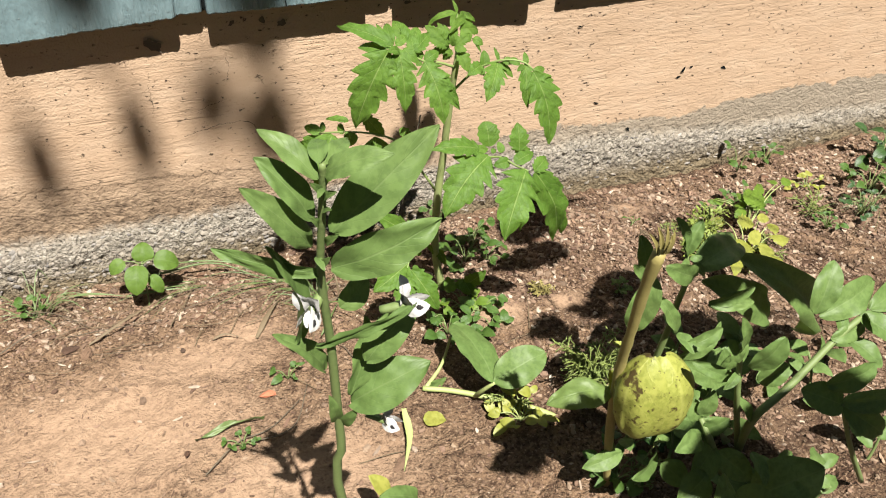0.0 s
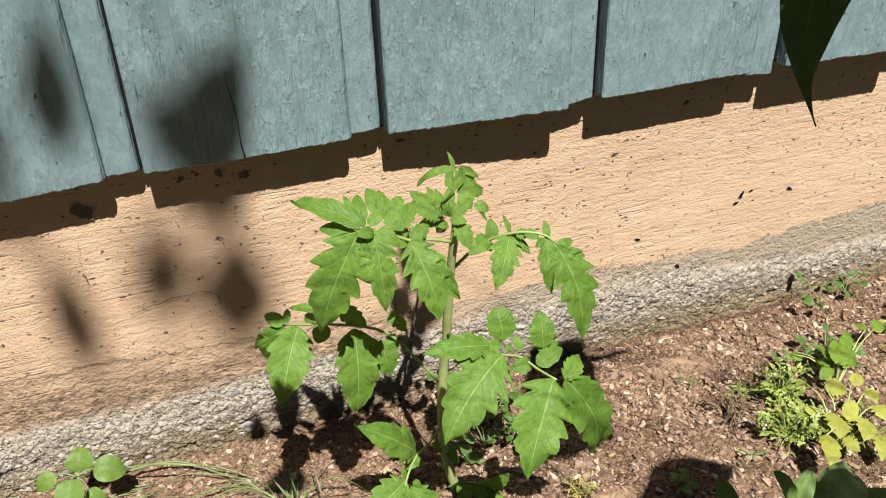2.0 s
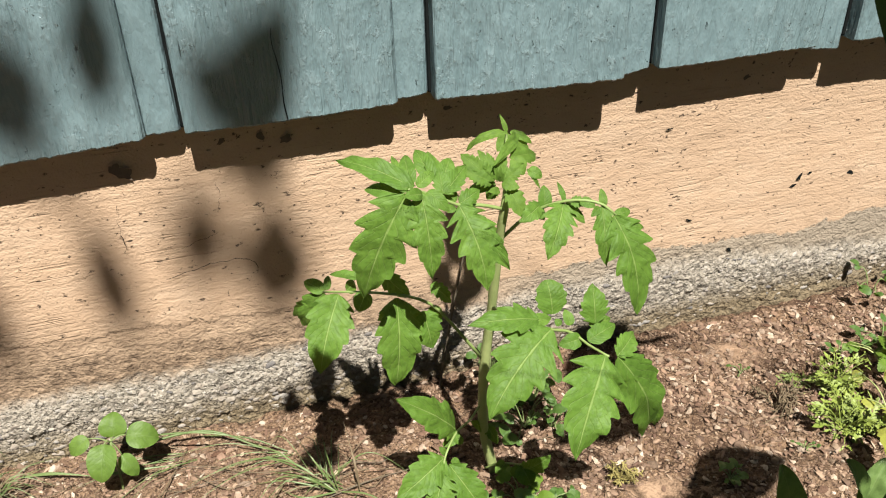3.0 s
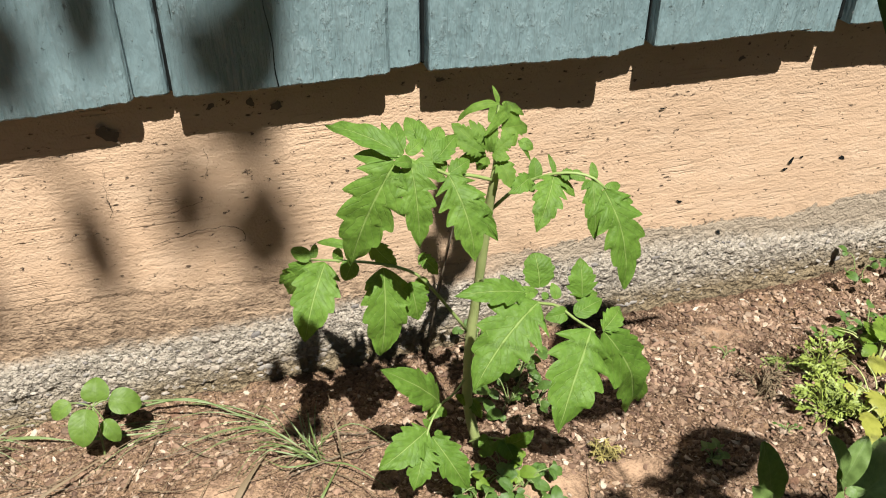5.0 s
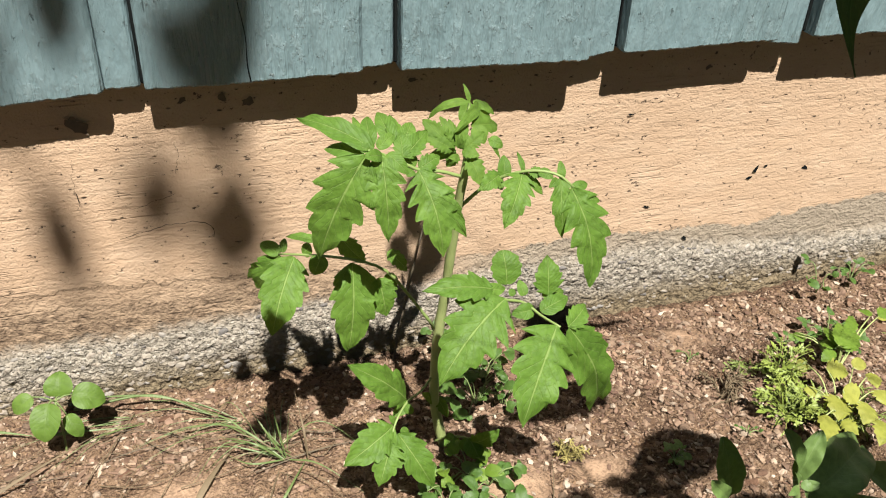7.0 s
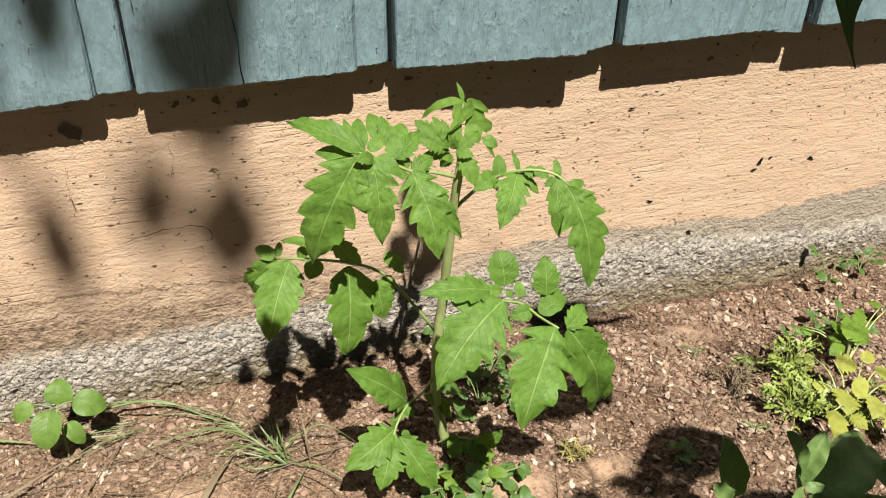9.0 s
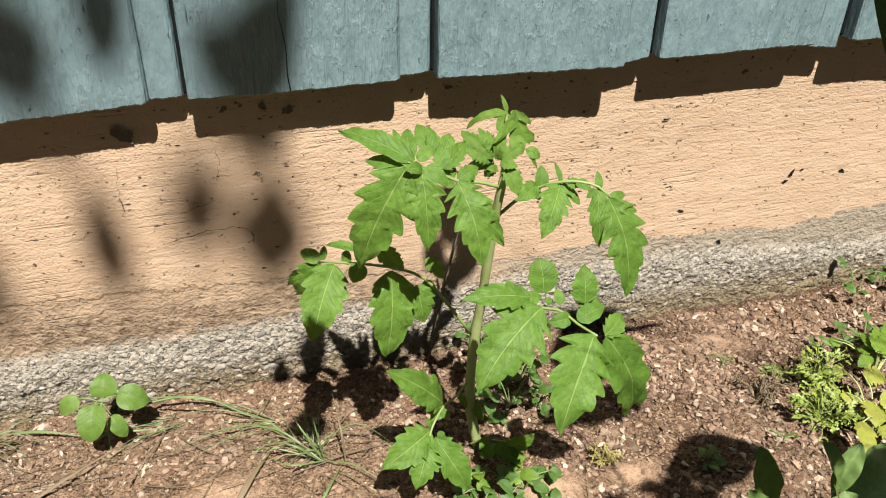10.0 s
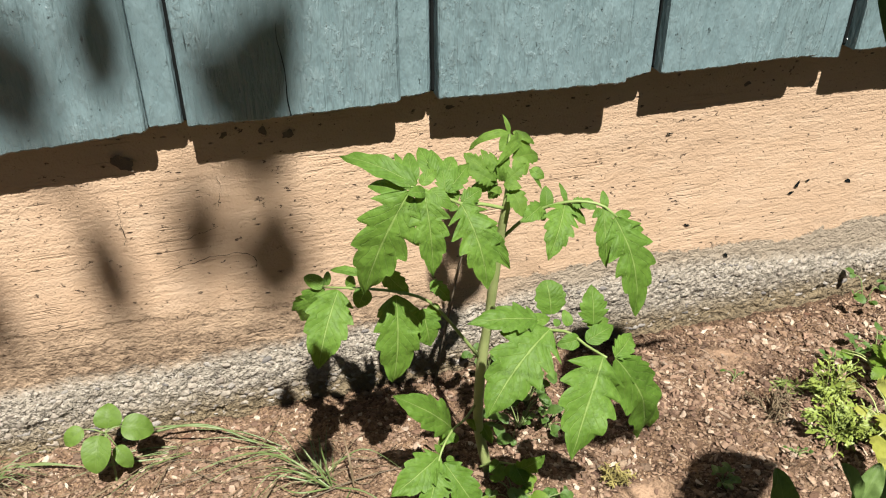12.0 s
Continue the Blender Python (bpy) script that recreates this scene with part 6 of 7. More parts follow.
sprawling("yellow_weed", (0.372, -0.2421), (
        ((0.3862, -0.1967, 0.012), (0.4066, -0.2059, 0.008), 0.0243, "cut"),
        ((0.3776, -0.2301, 0.016), (0.388, -0.241, 0.012), 0.0271, "scalloped"),
        ((0.3712, -0.2296, 0.01), (0.3558, -0.2555, 0.006), 0.0295, "cut"),
        ((0.3398, -0.2542, 0.016), (0.3159, -0.2894, 0.012), 0.0204, "toothed"),
        ((0.3608, -0.2547, 0.004), (0.3677, -0.2708, 0), 0.0197, "cut"),
        ((0.3953, -0.2456, 0.008), (0.3767, -0.2642, 0.004), 0.0226, "cut"),
        ((0.4156, -0.2357, 0.012), (0.4108, -0.2551, 0.008), 0.0267, "cut"),
        ((0.4263, -0.2117, 0.01), (0.4212, -0.2289, 0.006), 0.0161, "toothed"),
        ((0.3842, -0.1717, 0), (0.3727, -0.1779, -0.004), 0.0124, "egg"),
        ((0.3639, -0.2037, 0), (0.3629, -0.2152, -0.004), 0.0144, "toothed"),
        ((0.3987, -0.2629, 0.002), (0.3781, -0.2858, -0.002), 0.0202, "cut"),
        ((0.4201, -0.1969, 0.006), (0.4416, -0.1892, 0.002), 0.0137, "egg"),
), SOFT_YELLOW, "yellowing weed with lobed leaves sprawling on soil")
sprawling("parsley_weed", (0.4304, -0.1712), (
        ((0.4202, -0.1706, 0.012), (0.4316, -0.1386, 0.008), 0.0214, "comb"),
        ((0.4169, -0.1747, 0.016), (0.4478, -0.1431, 0.012), 0.0225, "comb"),
        ((0.4202, -0.1749, 0.014), (0.4559, -0.1532, 0.01), 0.0213, "comb"),
        ((0.4211, -0.1695, 0.008), (0.4155, -0.154, 0.004), 0.0177, "comb"),
        ((0.4256, -0.1725, 0.008), (0.4553, -0.1635, 0.004), 0.0165, "comb"),
        ((0.4208, -0.1682, 0.004), (0.401, -0.1761, 0), 0.0152, "comb"),
        ((0.4061, -0.1294, 0), (0.4054, -0.1414, -0.004), 0.0167, "comb"),
        ((0.4008, -0.1319, 0), (0.3949, -0.1349, -0.004), 0.0103, "comb"),
        ((0.4355, -0.1636, 0.012), (0.4731, -0.1297, 0.008), 0.0153, "comb"),
        ((0.5022, -0.1266, 0), (0.5033, -0.1092, -0.004), 0.0151, "comb"),
        ((0.5088, -0.131, 0.002), (0.5304, -0.121, -0.002), 0.0165, "comb"),
), BRIGHT_LEAF, "bright green weed with cut lobed leaves among gravel")
weed("green_weed", (0.462, -0.118), 0.034, 10, 0.0094, WEED_LEAF, "small green weed growing among gravel", "egg", 0.8, seed=7)
weed("green_weed", (0.284, -0.228), 0.012, 6, 0.0050, WEED_LEAF, "small green weed growing among gravel", "egg", 0.8, seed=8)
weed("green_weed", (0.298, -0.108), 0.012, 5, 0.0043, WEED_LEAF, "small green weed growing among gravel", "egg", 0.8, seed=9)
weed("green_weed", (0.415, -0.110), 0.014, 6, 0.0058, WEED_LEAF, "small green weed growing among gravel", "egg", 0.6, seed=10)
weed("green_weed", (0.078, -0.080), 0.030, 9, 0.0108, WEED_LEAF, "small green weed in the shade of the tomato", "round", 1.0, seed=11)
weed("green_weed", (0.082, -0.122), 0.024, 8, 0.0101, WEED_LEAF, "small green weed in the shade of the tomato", "egg", 0.9, seed=12)
weed("green_weed", (0.030, -0.225), 0.026, 5, 0.0120, WEED_LEAF, "small green weed at the foot of the tomato", "egg", 0.7, seed=13)
weed("green_weed", (-0.002, -0.212), 0.022, 5, 0.0110, WEED_LEAF, "small green weed at the foot of the tomato", "egg", 0.8, seed=14)
weed("green_weed", (-0.012, -0.238), 0.028, 8, 0.0125, WEED_LEAF, "small green weed at the foot of the tomato", "toothed", 0.9, seed=41)
weed("green_weed", (0.018, -0.205), 0.026, 8, 0.0115, BRIGHT_LEAF, "small green weed at the foot of the tomato", "egg", 0.8, seed=42)
weed("green_weed", (0.035, -0.248), 0.018, 5, 0.0120, WEED_LEAF, "small green weed at the foot of the tomato", "egg", 0.8, seed=43)
weed("green_weed", (0.058, -0.112), 0.032, 9, 0.0120, WEED_LEAF, "small green weed in the shade of the tomato", "round", 1.0, seed=44)
weed("green_weed", (0.055, -0.020), 0.025, 6, 0.0101, WEED_LEAF, "small green weed against the footing", "round", 1.2, seed=15)
weed("green_weed", (0.052, -0.222), 0.010, 3, 0.0086, WEED_LEAF, "small green weed in open soil", "egg", 0.5, seed=16)
weed("green_weed", (-0.192, -0.252), 0.014, 5, 0.0072, WEED_LEAF, "small green weed in open soil", "egg", 0.8, seed=17)
weed("green_weed", (-0.250, -0.328), 0.017, 7, 0.0065, WEED_LEAF, "small green weed in open soil", "egg", 0.6, seed=18)
feathery("feathery_weed", (0.112, -0.206), 0.020, 12, 0.012, DRY_STEM, "yellowed feathery weed flat on the soil", 19)
weed("green_weed", (0.575, -0.110), 0.025, 8, 0.0094, SOFT_YELLOW, "small yellowish weed among gravel", "egg", 0.6, seed=21)
weed("green_weed", (0.470, -0.135), 0.025, 9, 0.0086, WEED_LEAF, "small green weed growing among gravel", "egg", 0.8, seed=22)
weed("green_weed", (0.650, -0.150), 0.047, 14, 0.0130, WEED_LEAF, "leafy green weed patch by the footing", "egg", 0.9, seed=23)
weed("green_weed", (0.590, -0.200), 0.043, 12, 0.0101, DIMMED_LEAF, "leafy green weed patch by the footing", "egg", 0.8, seed=24)
weed("green_weed", (0.730, -0.090), 0.043, 12, 0.0158, DIMMED_LEAF, "leafy green weed patch by the footing", "round", 1.1, seed=25)
weed("green_weed", (0.530, -0.205), 0.025, 9, 0.0072, WEED_LEAF, "small green weed growing among gravel", "egg", 0.7, seed=26)
weed("green_weed", (0.575, -0.022), 0.025, 8, 0.0094, WEED_LEAF, "small green weed against the footing", "round", 1.0, seed=27)
weed("dull_weed", (0.012, -0.378), 0.032, 9, 0.012, SOFT_YELLOW, "pale feathery-leaved weed in soil", "egg", 0.6, PALE_STEM, seed=28)
weed("dull_weed", (0.066, -0.470), 0.034, 9, 0.013, WEED_LEAF, "green weed under the bean leaves", "egg", 0.8, seed=29)
weed("dull_weed", (0.100, -0.440), 0.034, 9, 0.013, DIMMED_LEAF, "green weed under the bean leaves", "egg", 0.8, seed=30)
weed("green_weed", (-0.435, -0.045), 0.025, 7, 0.0086, WEED_LEAF, "small green weed against the footing", "egg", 0.7, seed=31)
feathery("feathery_weed", (0.085, -0.372), 0.042, 46, 0.085, FERN, "feathery green weed with thread-like leaves", 2)
feathery("feathery_weed", (0.010, -0.362), 0.030, 6, 0.040, FERN, "feathery green weed with thread-like leaves", 3)
feathery("feathery_weed", (0.078, -0.480), 0.030, 6, 0.050, FERN, "feathery green weed with thread-like leaves", 4)
feathery("feathery_weed", (0.368, -0.159), 0.042, 16, 0.034, BRIGHT_FERN, "feathery yellow-green weed with thread-like leaves", 5, 0.0005)
feathery("feathery_weed", (0.336, -0.213), 0.050, 14, 0.034, BRIGHT_FERN, "feathery yellow-green weed with thread-like leaves", 6, 0.0005)
feathery("feathery_weed", (0.357, -0.215), 0.036, 9, 0.030, FERN, "feathery yellow-green weed with thread-like leaves", 16, 0.0005)
feathery("feathery_weed", (0.357, -0.131), 0.040, 6, 0.018, FERN, "thin feathery weed flat on the soil", 17, 0.0005)
feathery("feathery_weed", (0.298, -0.165), 0.036, 8, 0.020, STRAW, "drying feathery weed flat on the soil", 7)
feathery("feathery_weed", (0.540, -0.165), 0.050, 6, 0.030, FERN, "feathery green weed with thread-like leaves", 8)
feathery("feathery_weed", (0.395, -0.245), 0.040, 12, 0.030, FERN, "feathery green weed with thread-like leaves", 9)
grass_clump((-0.128, -0.136), 14, 0.075, "green and drying grass tuft spreading over soil", 2, (-0.9, 0.5))
grass_clump((-0.145, -0.128), 10, 0.075, "green and drying grass tuft spreading over soil", 3, (0.2, 0.3), low=0.8)
grass_clump((-0.435, -0.052), 40, 0.075, "green grass tuft beside the footing", 4, (0.2, 0.0), low=0.7)
grass_clump((-0.250, -0.040), 9, 0.130, "flattened grass lying along the footing", 5, (-1.4, -0.1), low=0.12)
grass_clump((-0.160, -0.070), 8, 0.120, "flattened grass lying along the footing", 6, (-1.6, 0.0), low=0.14)
grass_clump((0.620, -0.190), 20, 0.080, "green grass tuft among weeds", 7)
grass_clump((-0.130, -0.150), 4, 0.110, "dry grass tuft spreading over soil", 8, (-0.3, -1.2), STRAW, 0.2)
grass_clump((0.700, -0.230), 18, 0.080, "green grass tuft among weeds", 9)
straw([(-0.31, -0.030, 0.020), (-0.24, -0.034, 0.022), (-0.19, -0.056, 0.008)], 0.0030, GRASS)
lying = thing("lying_grass", on_ground(-0.14, -0.15), "flat green and straw-coloured grass blades over the soil", "grass")
for points, width, material in (
    (((-0.2815, -0.0462, 0), (-0.2452, -0.0587, 0.004), (-0.216, -0.0682, 0), (-0.195, -0.0675, -0.016)), 0.0018, GRASS),
    (((-0.2116, -0.1801, -0.02), (-0.1949, -0.1558, -0.014), (-0.1735, -0.1186, -0.022)), 0.0055, STRAW),
    (((-0.1454, -0.2027, -0.016), (-0.1309, -0.1849, -0.01), (-0.1111, -0.1471, -0.02)), 0.0024, GRASS),
    (((-0.4048, -0.0314, -0.03), (-0.374, -0.0408, -0.026), (-0.3378, -0.0523, -0.03)), 0.0032, GRASS),
    (((-0.3402, -0.0517, -0.03), (-0.2995, -0.0613, -0.024), (-0.2606, -0.0605, -0.03)), 0.0025, GRASS),
    (((-0.3816, -0.1322, -0.022), (-0.3432, -0.1089, -0.018), (-0.2854, -0.0611, -0.028)), 0.0027, STRAW),
    (((-0.2563, -0.168, -0.02), (-0.2422, -0.168, -0.016), (-0.2241, -0.1767, -0.02)), 0.0020, STRAW),
    (((-0.1308, -0.1445, -0.02), (-0.1466, -0.1336, 0.012), (-0.1582, -0.1067, 0.02)), 0.0016, GRASS),
    (((-0.1329, -0.1453, -0.02), (-0.1559, -0.1437, 0.004), (-0.1857, -0.113, -0.01)), 0.0019, GRASS),
    (((-0.1319, -0.1455, -0.02), (-0.1653, -0.1145, -0.004), (-0.2041, -0.0826, -0.018)), 0.0019, GRASS),
    (((-0.1298, -0.1447, -0.02), (-0.135, -0.1414, 0.02), (-0.1364, -0.1296, 0.036)), 0.0014, GRASS),
    (((-0.1286, -0.1464, -0.02), (-0.1045, -0.1677, -0.01), (-0.0722, -0.1995, -0.02)), 0.0014, GRASS),
    (((-0.131, -0.1458, -0.02), (-0.1606, -0.1506, -0.012), (-0.1806, -0.1237, -0.022)), 0.0016, GRASS),
    (((-0.1327, -0.144, -0.02), (-0.1725, -0.131, -0.008), (-0.2019, -0.1131, -0.022)), 0.0014, GRASS),
    (((-0.1481, -0.126, -0.02), (-0.1738, -0.0966, -0.008), (-0.2024, -0.0661, -0.014)), 0.0017, GRASS),
    (((-0.1115, -0.1497, -0.02), (-0.113, -0.1441, 0.01), (-0.1139, -0.1035, 0.02)), 0.0021, STRAW),
):
    grass_blade(lying, points, width, material)
for k in range(40):
    rnd = random.Random(100 + k)
    x, y = rnd.uniform(-0.42, -0.08), rnd.uniform(-0.17, -0.03)
    a = rnd.gauss(0.12, 0.45)
    n = rnd.uniform(0.015, 0.055)
    bend = rnd.uniform(-0.018, 0.018)
    dx, dy = math.cos(a) * n, math.sin(a) * n * 0.7
    straw([(x - dx, min(y - dy, -0.02), rnd.uniform(0.003, 0.008)), (x, min(y + bend, -0.02), rnd.uniform(0.006, 0.013)), (x + dx, min(y + dy, -0.02), rnd.uniform(0.002, 0.009))], rnd.uniform(0.0005, 0.0012), STRAW if rnd.random() < 0.7 else BRANCH)
for k in range(16):
    rnd = random.Random(300 + k)
    x, y = rnd.uniform(-0.3, 0.6), rnd.uniform(-0.42, -0.06)
    a, n = rnd.uniform(0, 6.3), rnd.uniform(0.012, 0.04)
    dx, dy = math.cos(a) * n, math.sin(a) * n
    straw([(x - dx, min(y - dy, -0.02), 0.002), (x, min(y, -0.02), 0.006), (x + dx, min(y + dy, -0.02), 0.002)], rnd.uniform(0.0008, 0.0016))


def fallen(name, at, way, width, kind, material, label, lift=0.004):
    """A leaf or petal lying on the soil."""
    a = on_ground(*at, lift)
    b = on_ground(at[0] + way[0], at[1] + way[1], lift)
    v, f, uv = blade(a, b, width, kind, (0, -0.1, 1), arch=0.1, fold=0.15, wave=0.08, rows=14, seed=at[0] * 40)
    return tagged(new(name, mesh_of(name, v, f, material, uvs=uv)), label, "fallen leaf", "fallen leaves")


fallen("fallen_leaf", (-0.080, -0.352), (0.022, -0.004), 0.018, "egg", SOFT_YELLOW, "small yellow leaf fallen on soil")
fallen("fallen_leaf", (0.040, -0.222), (0.014, 0.010), 0.014, "egg", WEED_LEAF, "small green leaf fallen on soil")
twig = thing("dry_twig", on_ground(-0.004, -0.024), "thin dry brown twig leaning against the footing", "twig")
stalk("twig_stem", twig, [on_ground(-0.004, -0.026, -0.004), (0.014, -0.022, 0.055), (0.032, -0.012, 0.124)], 0.0013, 0.0009, BRANCH, 10, 6, knobs=0.3)
strip = thing("yellow_leaf_strip", on_ground(-0.098, -0.340, 0.01), "narrow yellow leaf strip hanging down to soil", "leaf")
grass_blade(strip, [on_ground(-0.096, -0.338, 0.012), on_ground(-0.100, -0.368, 0.010), on_ground(-0.116, -0.402, 0.003)], 0.0075, PALE_STEM)
fallen("fallen_leaf", (-0.290, -0.311), (0.065, 0.011), 0.0060, "long", GRASS, "narrow green blade lying on soil")
straw([(-0.287, -0.354, 0.004), (-0.254, -0.328, 0.008), (-0.223, -0.317, 0.004), (-0.188, -0.289, 0.008)], 0.0014, BRANCH)
straw([(-0.239, -0.328, 0.004), (-0.215, -0.330, 0.008), (-0.195, -0.314, 0.004), (-0.177, -0.273, 0.008)], 0.0014, BRANCH)
straw([(-0.471, -0.121, 0.004), (-0.438, -0.096, 0.008), (-0.404, -0.079, 0.004)], 0.0014, BRANCH)
straw([(-0.158, -0.228, 0.004), (-0.131, -0.219, 0.008), (-0.117, -0.260, 0.004)], 0.0014, BRANCH)


# ---- stones, chips and grit ----
def stone_mesh(name, seed, flat, material, chip=False):
    """A rounded pebble, or a splintered flat chip, about 1 across."""
    bm = bmesh.new()
    bmesh.ops.create_icosphere(bm, subdivisions=1, radius=0.5)
    rnd = random.Random(seed)
    sx, sy = (rnd.uniform(1.0, 1.6), rnd.uniform(0.5, 0.8)) if chip else (1.0, rnd.uniform(0.75, 1.0))
    for v in bm.verts:
        k = 1 + 0.55 * noise.noise(v.co * 2.4 + Vector((seed * 3.1, 0, 0)))
        v.co = Vector((v.co.x * sx * k, v.co.y * sy * k, v.co.z * flat * k))
    me = bpy.data.meshes.new(name)
    bm.to_mesh(me)
    bm.free()
    if not chip and name == "aggregate_pebble":
        me.polygons.foreach_set("use_smooth", [True] * len(me.polygons))
    me.materials.append(material)
    return me


PALE = [(0.138, 0.090, 0.061), (0.082, 0.049, 0.032), (0.206, 0.150, 0.103), (0.058, 0.034, 0.022), (0.165, 0.106, 0.070), (0.280, 0.222, 0.168), (0.100, 0.057, 0.037), (0.045, 0.028, 0.019), (0.230, 0.160, 0.110), (0.076, 0.046, 0.030), (0.330, 0.275, 0.215), (0.117, 0.073, 0.048), (0.180, 0.115, 0.080), (0.066, 0.038, 0.026)]
DULL = [(0.130, 0.085, 0.057), (0.090, 0.054, 0.035), (0.172, 0.116, 0.077), (0.110, 0.070, 0.046), (0.062, 0.037, 0.024), (0.150, 0.098, 0.065), (0.210, 0.152, 0.104), (0.098, 0.060, 0.039)]
PEBBLE = pebble_stone("garden_pebble", PALE)
GRAVEL = pebble_stone("fine_gravel", PALE, own=False)
GRIT = pebble_stone("garden_grit", DULL, own=False)
CHIP = pebble_stone("bark_chip", [(0.082, 0.041, 0.024), (0.120, 0.067, 0.041), (0.053, 0.029, 0.019), (0.154, 0.096, 0.060)])
AGGREGATE = pebble_stone("footing_aggregate", [(0.184, 0.172, 0.156), (0.240, 0.224, 0.200), (0.088, 0.086, 0.085), (0.132, 0.124, 0.116), (0.272, 0.250, 0.221), (0.208, 0.184, 0.154)])
FINE_AGGREGATE = pebble_stone("fine_aggregate", [(0.150, 0.134, 0.112), (0.204, 0.182, 0.152), (0.172, 0.154, 0.128), (0.236, 0.212, 0.178), (0.118, 0.104, 0.088), (0.190, 0.166, 0.136)], own=False)


def gravel_amount(x, y):
    """How stony the soil is: thick by the footing and to the side, thin on the dusty patches."""
    near = math.exp(-((y + 0.08) / 0.14) ** 2)
    side = 1.0 if x > 0.02 else 0.55
    return max(0.12, min(1.0, (0.40 + 0.75 * near) * side + 0.35 * noise.noise(Vector((x * 9, y * 9, 3))) - 0.75 * dusty(x, y)))


def scatter_stones():
    meshes = [stone_mesh("pebble", s, 0.65, PEBBLE) for s in range(7)]
    chips = [stone_mesh("bark_chip", s + 20, 0.28, CHIP, True) for s in range(5)]
    rnd = random.Random(11)
    made = 0
    while made < 290:
        x, y = rnd.uniform(-0.45, 0.62), rnd.uniform(-0.40, -0.018)
        if rnd.random() > gravel_amount(x, y):
            continue
        chip = rnd.random() < 0.25
        size = rnd.uniform(0.008, 0.018) if chip else rnd.uniform(0.0055, 0.0105)
        if rnd.random() < 0.05:
            size *= 1.5
        ob = new("bark_chip" if chip else "pebble", rnd.choice(chips if chip else meshes))
        ob.parent = ground
        ob.matrix_basis = Matrix.Translation((x, y, ground_height(x, y) + size * (0.06 if chip else 0.16))) @ Euler((rnd.gauss(0, 0.25), rnd.gauss(0, 0.25), rnd.uniform(0, 6.3))).to_matrix().to_4x4() @ Matrix.Scale(size, 4)
        made += 1


def scatter_grit(name, label, material, count, seed, low, high, where):
    """Stones too small and too many to pick apart: one joined mesh, strewn by a rule of where they lie."""
    rng = np.random.default_rng(seed)
    base = []
    for s in range(6):
        me = stone_mesh("grit", s + 50, 0.62 if s < 4 else 0.35, material, s > 3)
        base.append((np.array([v.co[:] for v in me.vertices]), np.array([p.vertices[:] for p in me.polygons])))
        bpy.data.meshes.remove(me)
    verts, faces, total, tries, n = [], [], 0, 0, 0
    while n < count and tries < 200000:
        tries += 1
        x, y = rng.uniform(-0.56, 0.85), rng.uniform(-0.56, -0.010)
        if rng.random() > where(x, y):
            continue
        v, f = base[rng.integers(6)]
        size = low + (high - low) * rng.random() ** 2.2
        a = rng.uniform(0, 6.28)
        c, s = math.cos(a), math.sin(a)
        w = v @ np.array(Euler((rng.normal(0, 0.35), rng.normal(0, 0.35), 0)).to_matrix()).T * (size * np.array((1.0, rng.uniform(0.5, 1.0), rng.uniform(0.5, 1.0))))
        w = np.stack((w[:, 0] * c - w[:, 1] * s + x, w[:, 0] * s + w[:, 1] * c + y, w[:, 2] + ground_height(x, y) + size * 0.12), 1)
        verts.append(w)
        faces.append(f + total)
        total += len(v)
        n += 1
    verts, faces = np.concatenate(verts), np.concatenate(faces)
    ob = new(name, mesh_of(name, verts.tolist(), faces.tolist(), material, smooth=False))
    ob.parent = ground
    return tagged(ob, label, kind="stuff")


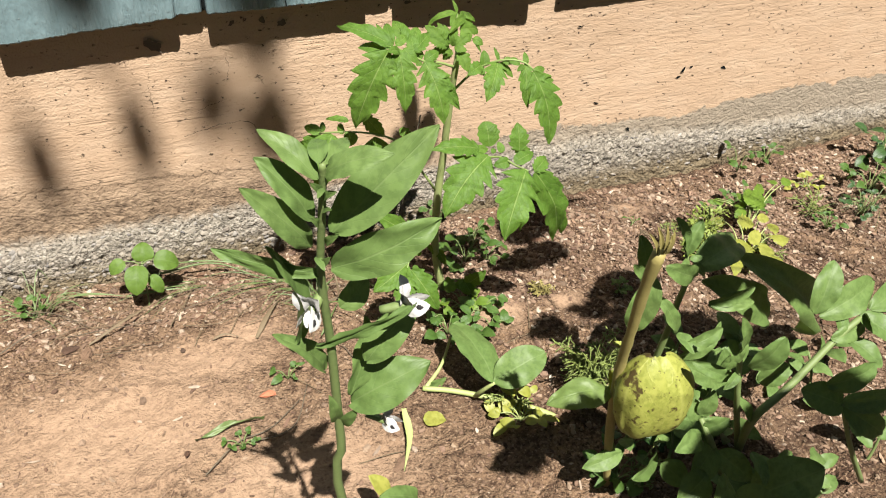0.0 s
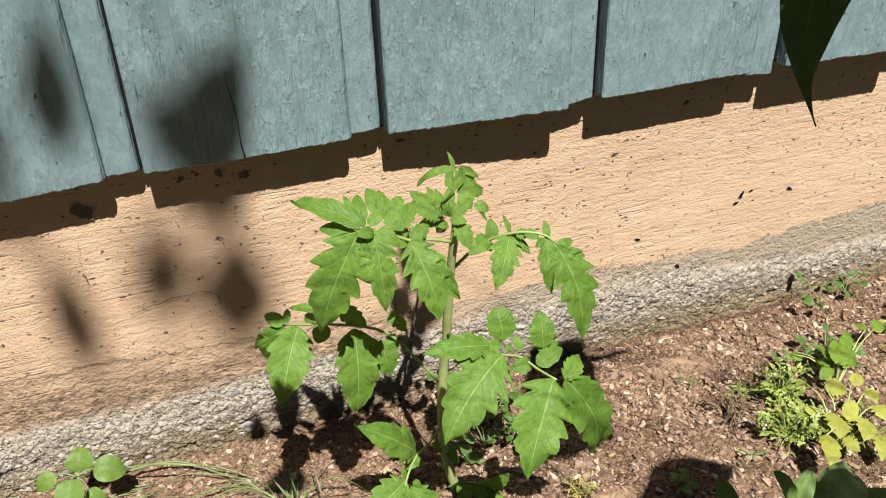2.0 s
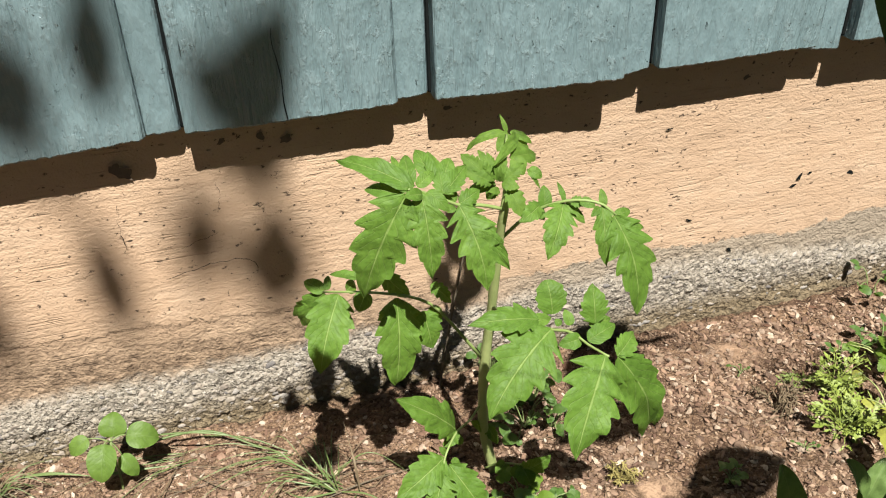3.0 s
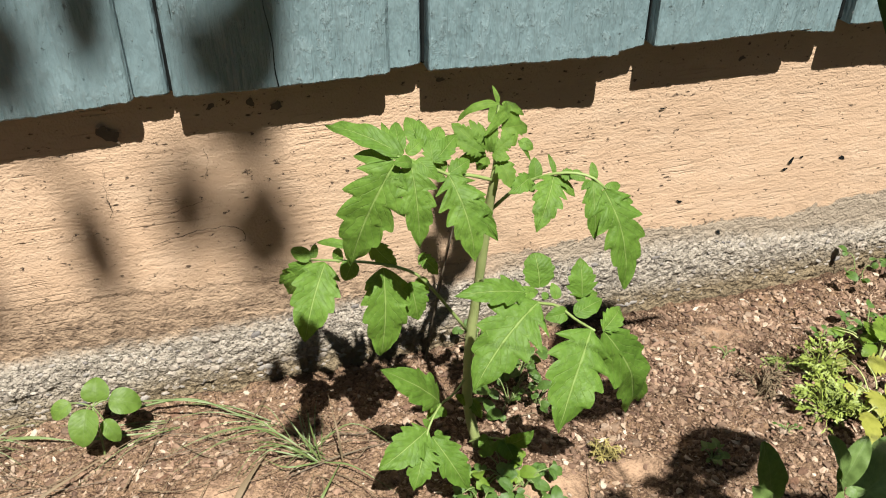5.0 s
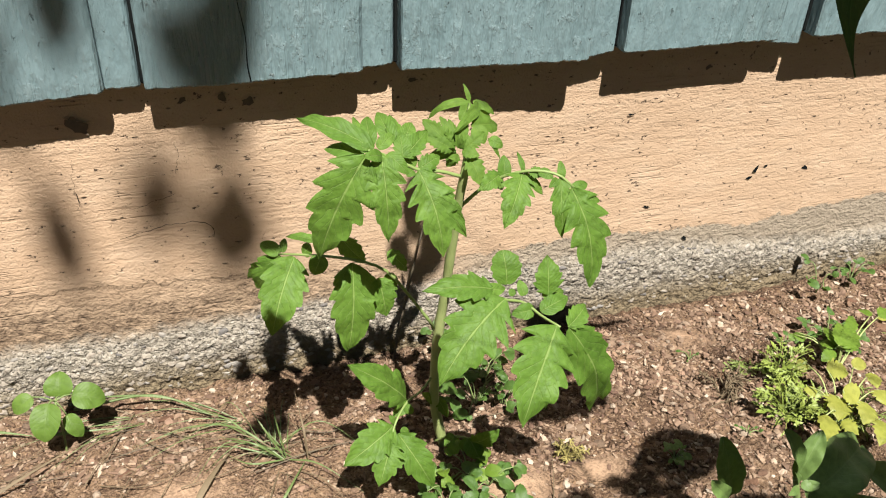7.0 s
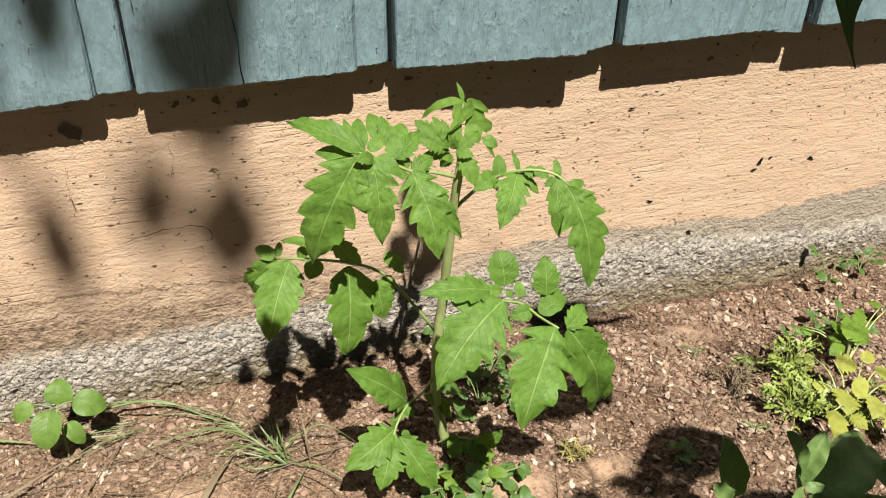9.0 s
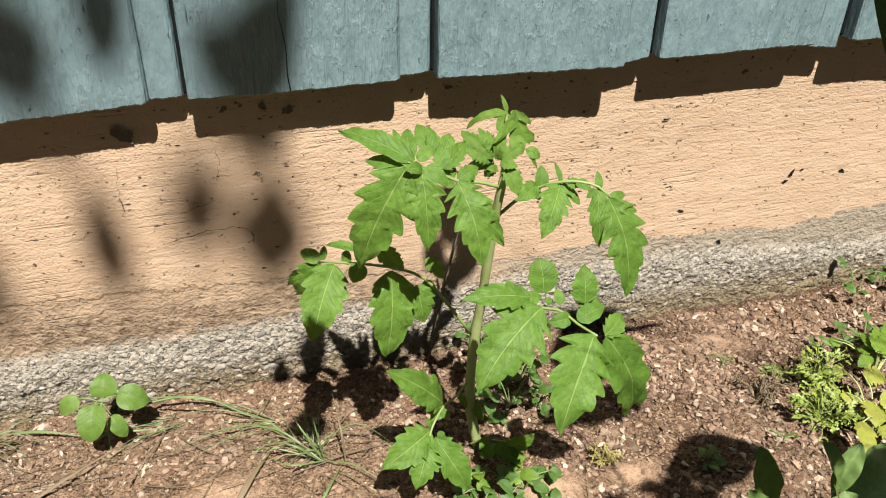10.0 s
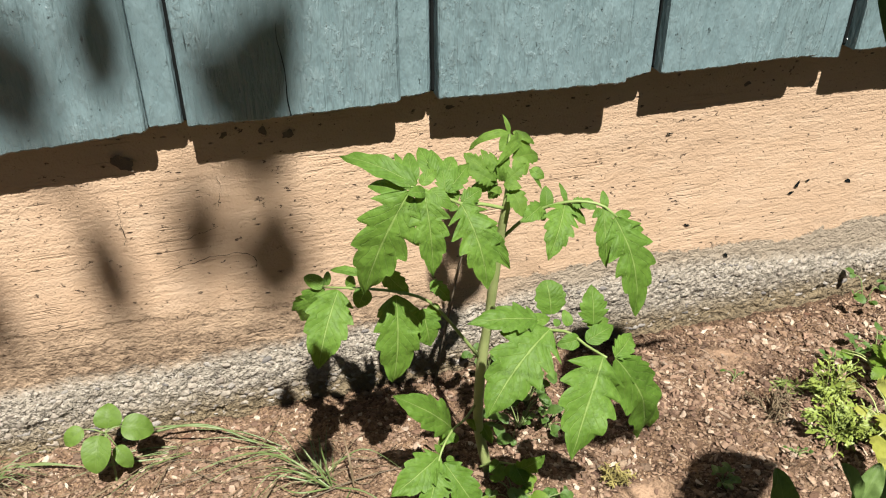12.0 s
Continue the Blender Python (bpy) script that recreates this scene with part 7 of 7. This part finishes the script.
def set_aggregate():
    """Pebbles laid bare in the lower band of the footing."""
    meshes = [stone_mesh("aggregate_pebble", s + 80, 0.8, AGGREGATE) for s in range(6)]
    rnd = random.Random(4)
    for k in range(300):
        x = rnd.uniform(-0.50, 0.15) if k % 3 else rnd.uniform(0.15, 0.62)
        z = rnd.uniform(-0.035, along(BARE_TOP, x) - 0.006)
        size = rnd.uniform(0.0030, 0.0060) if rnd.random() < 0.70 else rnd.uniform(0.006, 0.0105)
        ob = new("aggregate_pebble", rnd.choice(meshes))
        ob.parent = foundation
        ob.matrix_basis = Matrix.Translation((x, bare_face(x, z) + size * 0.15, z)) @ Euler((rnd.gauss(0, 0.25), rnd.gauss(0, 0.35), rnd.gauss(0, 0.25))).to_matrix().to_4x4() @ Matrix.Diagonal((size * rnd.uniform(1.0, 1.7), size * 0.62, size * rnd.uniform(0.65, 1.0), 1))
    rng = np.random.default_rng(14)
    verts, faces, total = [], [], 0
    for k in range(640):
        x = rng.uniform(-0.52, 0.10) if k % 4 else rng.uniform(0.10, 0.70)
        z = rng.uniform(-0.038, along(BARE_TOP, x) - 0.002)
        size = 0.0035 + 0.0085 * rng.random() ** 2.5
        me = meshes[rng.integers(6)]
        turn = np.array(Euler(tuple(rng.uniform(0, 6.28, 3))).to_matrix()).T
        v = (np.array([c.co[:] for c in me.vertices]) @ turn) * size * np.array((rng.uniform(0.9, 1.5), 0.7, rng.uniform(0.7, 1.0))) + np.array((x, bare_face(x, z) + size * 0.19, z))
        verts.append(v)
        faces.append(np.array([p.vertices[:] for p in me.polygons]) + total)
        total += len(v)
    rest = new("small_aggregate", mesh_of("small_aggregate", np.concatenate(verts).tolist(), np.concatenate(faces).tolist(), FINE_AGGREGATE, smooth=False))
    rest.parent = foundation
    tagged(rest, "small grey stones set in the bare concrete", kind="stuff")


scatter_stones()
scatter_grit("gravel", "loose fine gravel over the soil", GRAVEL, 17000, 5, 0.0022, 0.0095, lambda x, y: gravel_amount(x, y) * (1.0 if x > 0.02 or y > -0.12 else 0.22) * (0.35 + 0.65 * max(0.0, min(1.0, 0.5 + 2.2 * noise.noise(Vector((x * 14, y * 14, 8)))))))
scatter_grit("grit", "dull crumbs of soil and grit", GRIT, 26000, 6, 0.0018, 0.0060, gravel_amount)
set_aggregate()
red = new("red_stone", stone_mesh("red_stone", 99, 0.5, plain("red_brick_bit", (0.252, 0.084, 0.042), (0.312, 0.120, 0.066), 0.9)))
red.matrix_world = Matrix.Translation(on_ground(-0.216, -0.268, 0.003)) @ Matrix.Diagonal((0.020, 0.012, 0.012, 1))
tagged(red, "small reddish brick fragment lying on soil", "stone")
